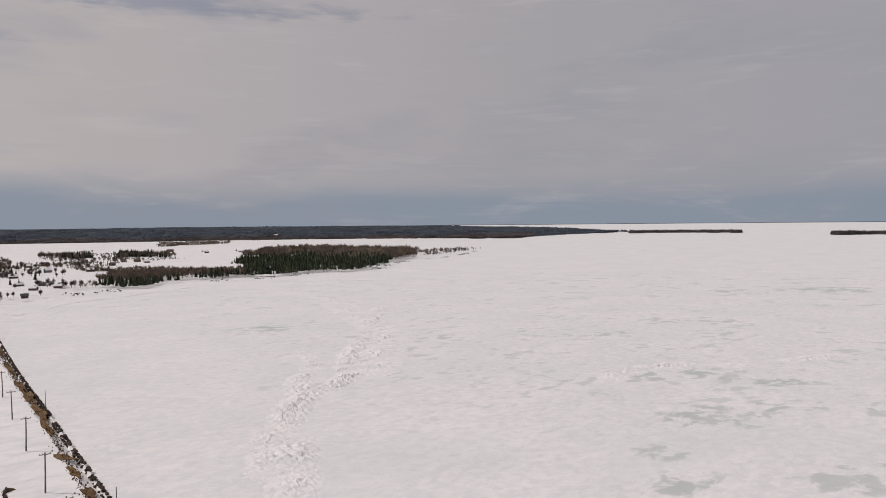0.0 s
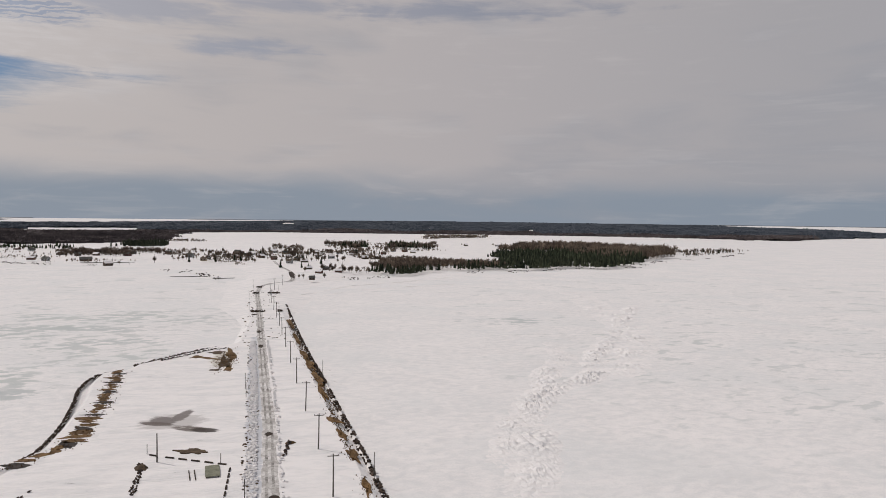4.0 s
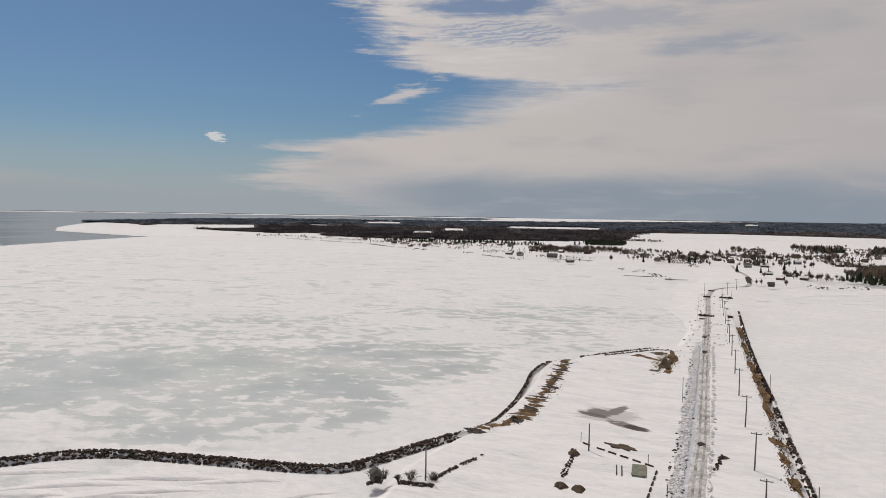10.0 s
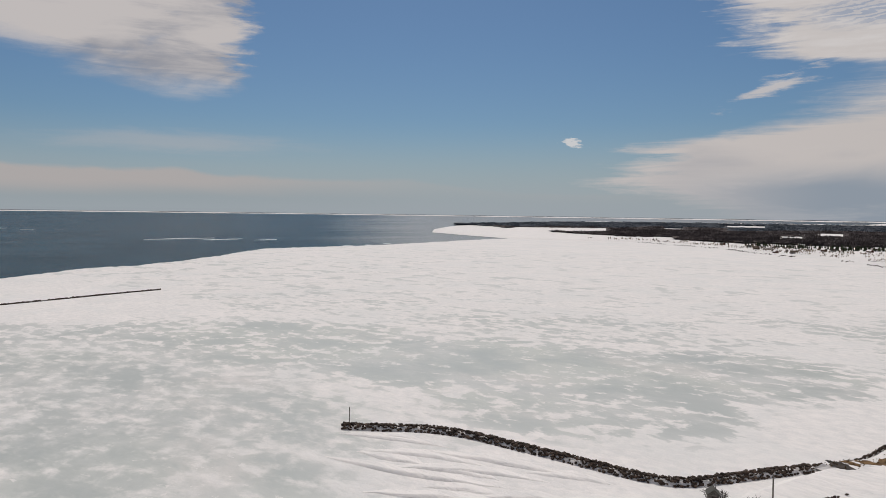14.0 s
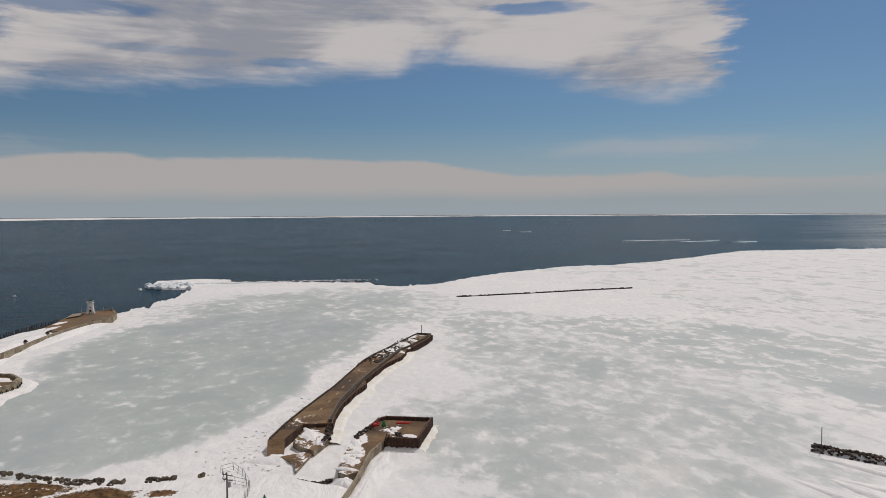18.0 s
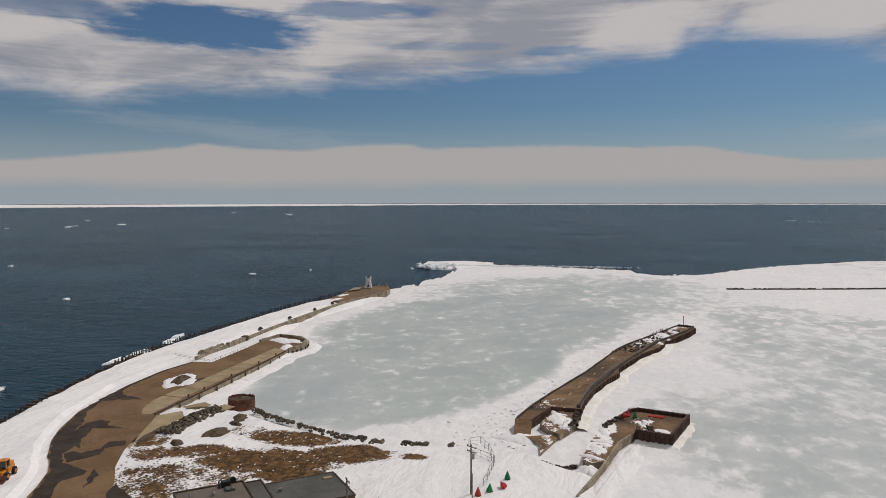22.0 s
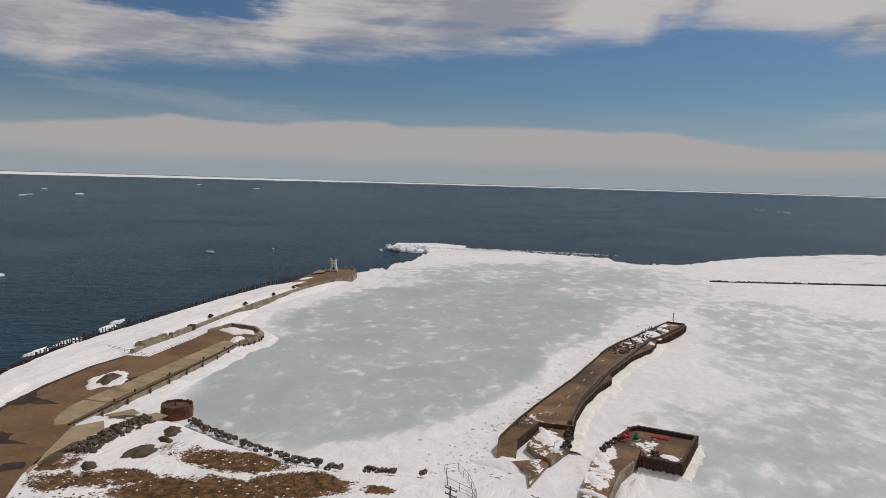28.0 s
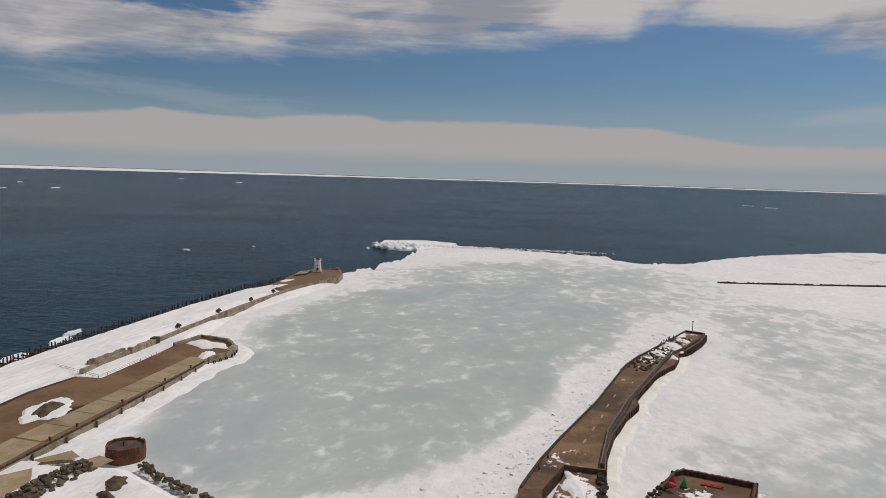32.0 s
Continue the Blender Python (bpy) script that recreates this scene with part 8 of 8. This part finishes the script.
wood("bare_wood", [(-900, 1360), (-735, 1285), (-635, 1240), (-525, 1150), (-370, 1065), (-380, 1130), (-520, 1250), (-640, 1330), (-880, 1400)], 11.0, False, 2.5, 6, "low leafless brush along the western shore", gap=-0.02)
wood("bare_wood", [(-370, 1070), (-290, 975), (-200, 925), (-150, 890), (-160, 960), (-240, 1030), (-330, 1150)], 9.0, False, 2, 5, "low brown brush above the western shore", gap=0.02)
wood("bare_wood", [(-281, 1070), (-205, 1085), (-150, 1174), (-170, 1250), (-260, 1270), (-320, 1200)], 6.0, False, 5, 10, "brown leafless wood along the western shore", gap=-0.08)
wood("spruce_wood", [(-257, 1456), (-201, 1500), (-220, 1640), (-290, 1600)], 7.0, True, 7, 12, "dark spruces behind the western shore", gap=-0.2)
wood("bare_wood", [(426, 1955), (663, 2115), (751, 2394), (521, 2385)], 7.0, False, 5, 9, "far brown hedgerow behind the fields", gap=-0.1)
wood("bare_wood", [(114, 1036), (149, 986), (161, 1066), (123, 1124)], 4.5, False, 3, 6, "low dark brush on the village slope", gap=-0.2)
wood("bare_wood", [(115, 1327), (166, 1207), (240, 1740), (148, 1580)], 10.0, False, 5, 9, "leafless trees among the upper houses", gap=-0.1)
wood("bare_wood", [(188, 1302), (205, 1182), (260, 1329), (283, 1630), (222, 1530)], 9.0, False, 4, 8, "leafless trees below the upper houses", gap=-0.1)
wood("bare_wood", [(-75, 1054), (-23, 938), (-25, 1033), (-83, 1172)], 4.5, False, 3, 5, "low brown brush above the causeway", gap=-0.2)
wood("bare_wood", [(13, 1268), (44, 1000), (59, 1101), (65, 1459), (14, 1417)], 9.0, False, 5, 10, "leafless trees among the lower houses", gap=-0.15)
# dark broken stones and thawed turf that show along the mainland shore
shore_rnd = random.Random(321)
shore_bits = []
for line in ([(76, 702), (106, 716), (169, 745), (219, 771), (287, 779), (372, 822), (419, 814), (465, 842), (545, 933), (630, 992), (717, 1040), (884, 1196)], [(-915, 1348), (-739, 1270), (-637, 1226), (-529, 1130), (-372, 1047), (-295, 961), (-198, 916), (-146, 873), (-80, 800), (-46, 716)]):
    for p in spline(line, 3.0):
        if noise.noise((p.x / 30, p.y / 30, 12)) > 0.0:
            for _ in range(2):
                s = shore_rnd.uniform(0.3, 1.1)
                shore_bits.append((shore_rnd.randrange(6), pose(p.x + shore_rnd.gauss(0, 2.5), p.y + shore_rnd.gauss(0, 5), 0.5 + shore_rnd.uniform(0, 1.6), shore_rnd.uniform(-20, 20), shore_rnd.uniform(-20, 20), shore_rnd.uniform(0, 360)) @ Matrix.Diagonal((s * 2.2, s * 1.2, s * 0.8, 1))))
tagged(new("shore_stones", scatter("shore_stones", [mesh_data(r) for r in ROCKS], shore_bits, M_ROCK)), "dark stones and thawed turf along the snowy shore", "boulders", kind="stuff")

for x, y, r in ((-4, 1181, 12), (25, 1150, 14), (40, 962, 9), (28, 1050, 10), (-12, 1046, 9), (62, 1145, 14), (100, 1185, 13), (48, 1165, 12), (10, 1100, 10), (-70, 1180, 10), (-46, 1100, 8), (70, 1060, 9), (132, 1170, 14), (160, 1130, 12), (90, 1110, 9), (-105, 1075, 10), (-140, 1130, 12), (66, 812, 6), (76, 772, 5)):
    wood("thicket", [(x + r * math.cos(k * 0.785), y + 1.5 * r * math.sin(k * 0.785)) for k in range(8)], 4.2, False, 3, 6.5, "brown leafless thicket among village houses", gap=-0.3)
for k, (x, y, rx, ry, turn) in enumerate(((-76, 752, 14, 2.5, 0), (-42, 728, 10, 3, 10), (-200, 985, 30, 3, -5), (-330, 1085, 40, 4, -35))):
    v, f = bank(blotch(x, y, rx, ry, turn, 0.4, 30, 800 + k), 0.0, 0.35, 0.6)
    tagged(new("kelp_bank", mesh("kelp_bank", v, f, M_CORE)), "dark low bank of thawed shingle on the shore", "shingle bank", "shingle banks")
wood("bare_wood", [(-130, 985), (-60, 1000), (40, 1090), (120, 1150), (90, 1260), (-20, 1200), (-110, 1120)], 12.0, False, 3, 8, "scattered leafless trees among village houses", gap=-0.08)
wood("bare_wood", [(-640, 1260), (-520, 1215), (-400, 1180), (-330, 1140), (-300, 1180), (-400, 1260), (-560, 1300)], 12.0, False, 3, 7, "scattered leafless trees among shore houses", gap=-0.1)

# the far woods: one broad canopy with clearings
FIELDS = [(9.0, 16.5, 2800, 3350), (25.0, 28.0, 3300, 3760), (-2.6, -0.8, 4000, 4400), (36.0, 43.9, 2300, 2800), (31.0, 38.9, 1600, 1960), (-21.5, -20.3, 3150, 3620), (-13.3, -12.4, 3400, 3850), (19.5, 21.5, 2300, 2660), (30.5, 32.5, 2800, 3180), (22, 24, 1980, 2220)]


def wood_span(d):
    near = float(np.interp(d, [-48, -46.8, -43, -39.5, -37, -26, -17, -9, 0, 5.5, 7.5, 12, 20, 28, 36, 39, 43.5, 45, 48], [3450, 3300, 3050, 2600, 2560, 2590, 2560, 2570, 2720, 2560, 1780, 1640, 1600, 1660, 2000, 2150, 2560, 2900, 3150]))
    far_ = float(np.interp(d, [-48, -46.8, -42.7, -38, -33.9, -13, -4, 4, 8, 12, 20, 34, 40, 45, 48.4], [3520, 3560, 4150, 4400, 4700, 4850, 4700, 4400, 4250, 4080, 3990, 3930, 3800, 3400, 3260]))
    return near, far_


def in_field(d, r):
    wob = 60 * noise.noise((d * 0.8, r / 300, 5))
    return any(a < d < b and c + wob * 0.5 < r < e + wob * 0.5 for a, b, c, e in FIELDS)


CLUMPS = []
for k in range(6):
    rnd = random.Random(700 + k)
    pts, tri = [], []
    for m in range(7):
        a, rr = rnd.uniform(0, math.tau), 0.42 * rnd.random()
        x, y, w, hh = rr * math.cos(a), rr * math.sin(a), rnd.uniform(0.12, 0.26), rnd.uniform(0.55, 1.0)
        i = len(pts)
        pts += [(x - w, y - w * 0.6, 0), (x + w, y - w * 0.6, 0), (x, y + w, 0), (x, y, hh)]
        tri += [(i, i + 1, i + 3), (i + 1, i + 2, i + 3), (i + 2, i, i + 3)]
    CLUMPS.append((np.array(pts), tri))
canopy, mat_v, mat_f = {0: [], 1: []}, {0: [], 1: []}, {0: [], 1: []}
r = 1480.0
while r < 4860:
    step = 0.010 * r
    dd = math.degrees(0.011)
    d = -48.0
    while d < 48.4:
        near, far_ = wood_span(d)
        if near + 40 * noise.noise((d * 1.3, 1, 1)) < r < far_ and not in_field(d, r):
            z = float(far_z(r)) + 1.5
            # beyond about 2950 m the woods take the colour with haze in it
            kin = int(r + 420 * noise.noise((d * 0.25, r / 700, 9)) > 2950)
            i = len(mat_v[kin])
            mat_v[kin] += [(*polar(d, r), z + 5.2), (*polar(d + dd, r), z + 5.2), (*polar(d + dd, r + step), z + 5.2 + float(far_z(r + step) - far_z(r))), (*polar(d, r + step), z + 5.2 + float(far_z(r + step) - far_z(r)))]
            mat_f[kin].append((i, i + 1, i + 2, i + 3))
            for _ in range(2 if r < 2700 else 1):
                x, y = polar(d + wood_rnd.uniform(-0.5, 0.5) * dd, r + wood_rnd.uniform(-0.5, 0.5) * step)
                w = 0.013 * r * wood_rnd.uniform(0.8, 1.3)
                h = wood_rnd.uniform(8, 12.5) * (1.0 + 0.25 * noise.noise((d * 0.6, r / 500, 3)))
                canopy[kin].append((wood_rnd.randrange(6), pose(x, y, z - 1, 0, 0, wood_rnd.uniform(0, 360)) @ Matrix.Diagonal((w, w, h, 1))))
        d += dd
    r += step
for kin, bark in ((0, M_CANOPY), (1, M_HAZECANOPY)):
    text = ("brown leafless", "haze-tinted grey-blue")[kin]
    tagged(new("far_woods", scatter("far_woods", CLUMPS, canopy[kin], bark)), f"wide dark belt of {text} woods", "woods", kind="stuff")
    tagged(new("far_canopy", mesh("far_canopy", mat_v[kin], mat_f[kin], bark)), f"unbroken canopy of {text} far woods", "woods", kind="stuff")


def island(d0, d1, r0, h, label):
    """A low wooded island: snowy rim and trees."""
    verts = []
    for k in range(40):
        a = k * math.tau / 40
        d = (d0 + d1) / 2 + (d1 - d0) / 2 * math.cos(a)
        verts.append(Vector((*polar(d, r0 + 60 * math.sin(a) * (1 + 0.3 * noise.noise((k * 0.7, d0, 1)))), 0)))
    v, f = bank(verts, 0, 2.2, 8)
    v = [(x, y, z + float(far_z(math.hypot(x, y))) - 0.1) for x, y, z in v]
    top = tagged(new("island", mesh("island", v, f, M_SNOW)), label, "island", kind="structure")
    places = []
    for _ in range(int(abs(d1 - d0) * 60)):
        d, rr = wood_rnd.uniform(min(d0, d1) + 0.15, max(d0, d1) - 0.15), r0 + wood_rnd.uniform(-40, 45)
        x, y = polar(d, rr)
        w, hh = wood_rnd.uniform(16, 26), h * wood_rnd.uniform(0.65, 1.1)
        places.append((wood_rnd.randrange(6), pose(x, y, float(far_z(rr)) + 1, 0, 0, wood_rnd.uniform(0, 360)) @ Matrix.Diagonal((w, w, hh, 1))))
    tagged(new("island_trees", scatter("island_trees", CLUMPS, places, M_CANOPY)), "dark low trees on a snowy island", "woods", kind="stuff")
    return top


island(-56.6, -48.4, 3250, 15, "low wooded island in the frozen bay")
island(-72.0, -62.3, 2950, 17, "low wooded island in the frozen bay")
island(-43.3, -41.6, 3080, 5, "tiny wooded islet in the frozen bay")
# a thin far shore beyond the frozen bay
shore_v, shore_f = [], []
turns = np.arange(-110, 6, 0.2)
for d in turns:
    h = 3.0 + 2.5 * noise.noise((d * 0.3, 5, 5))
    for r, dz in ((4890, -0.5), (4900, h)):
        shore_v.append((*polar(d, r), float(far_z(r)) + dz))
shore_f = [(i * 2, i * 2 + 2, i * 2 + 3, i * 2 + 1) for i in range(len(turns) - 1)]
tagged(new("backdrop_far_shore", mesh("backdrop_far_shore", shore_v, shore_f, M_FARLAND)), "thin grey far shore beyond the frozen bay", "far shore", kind="structure")
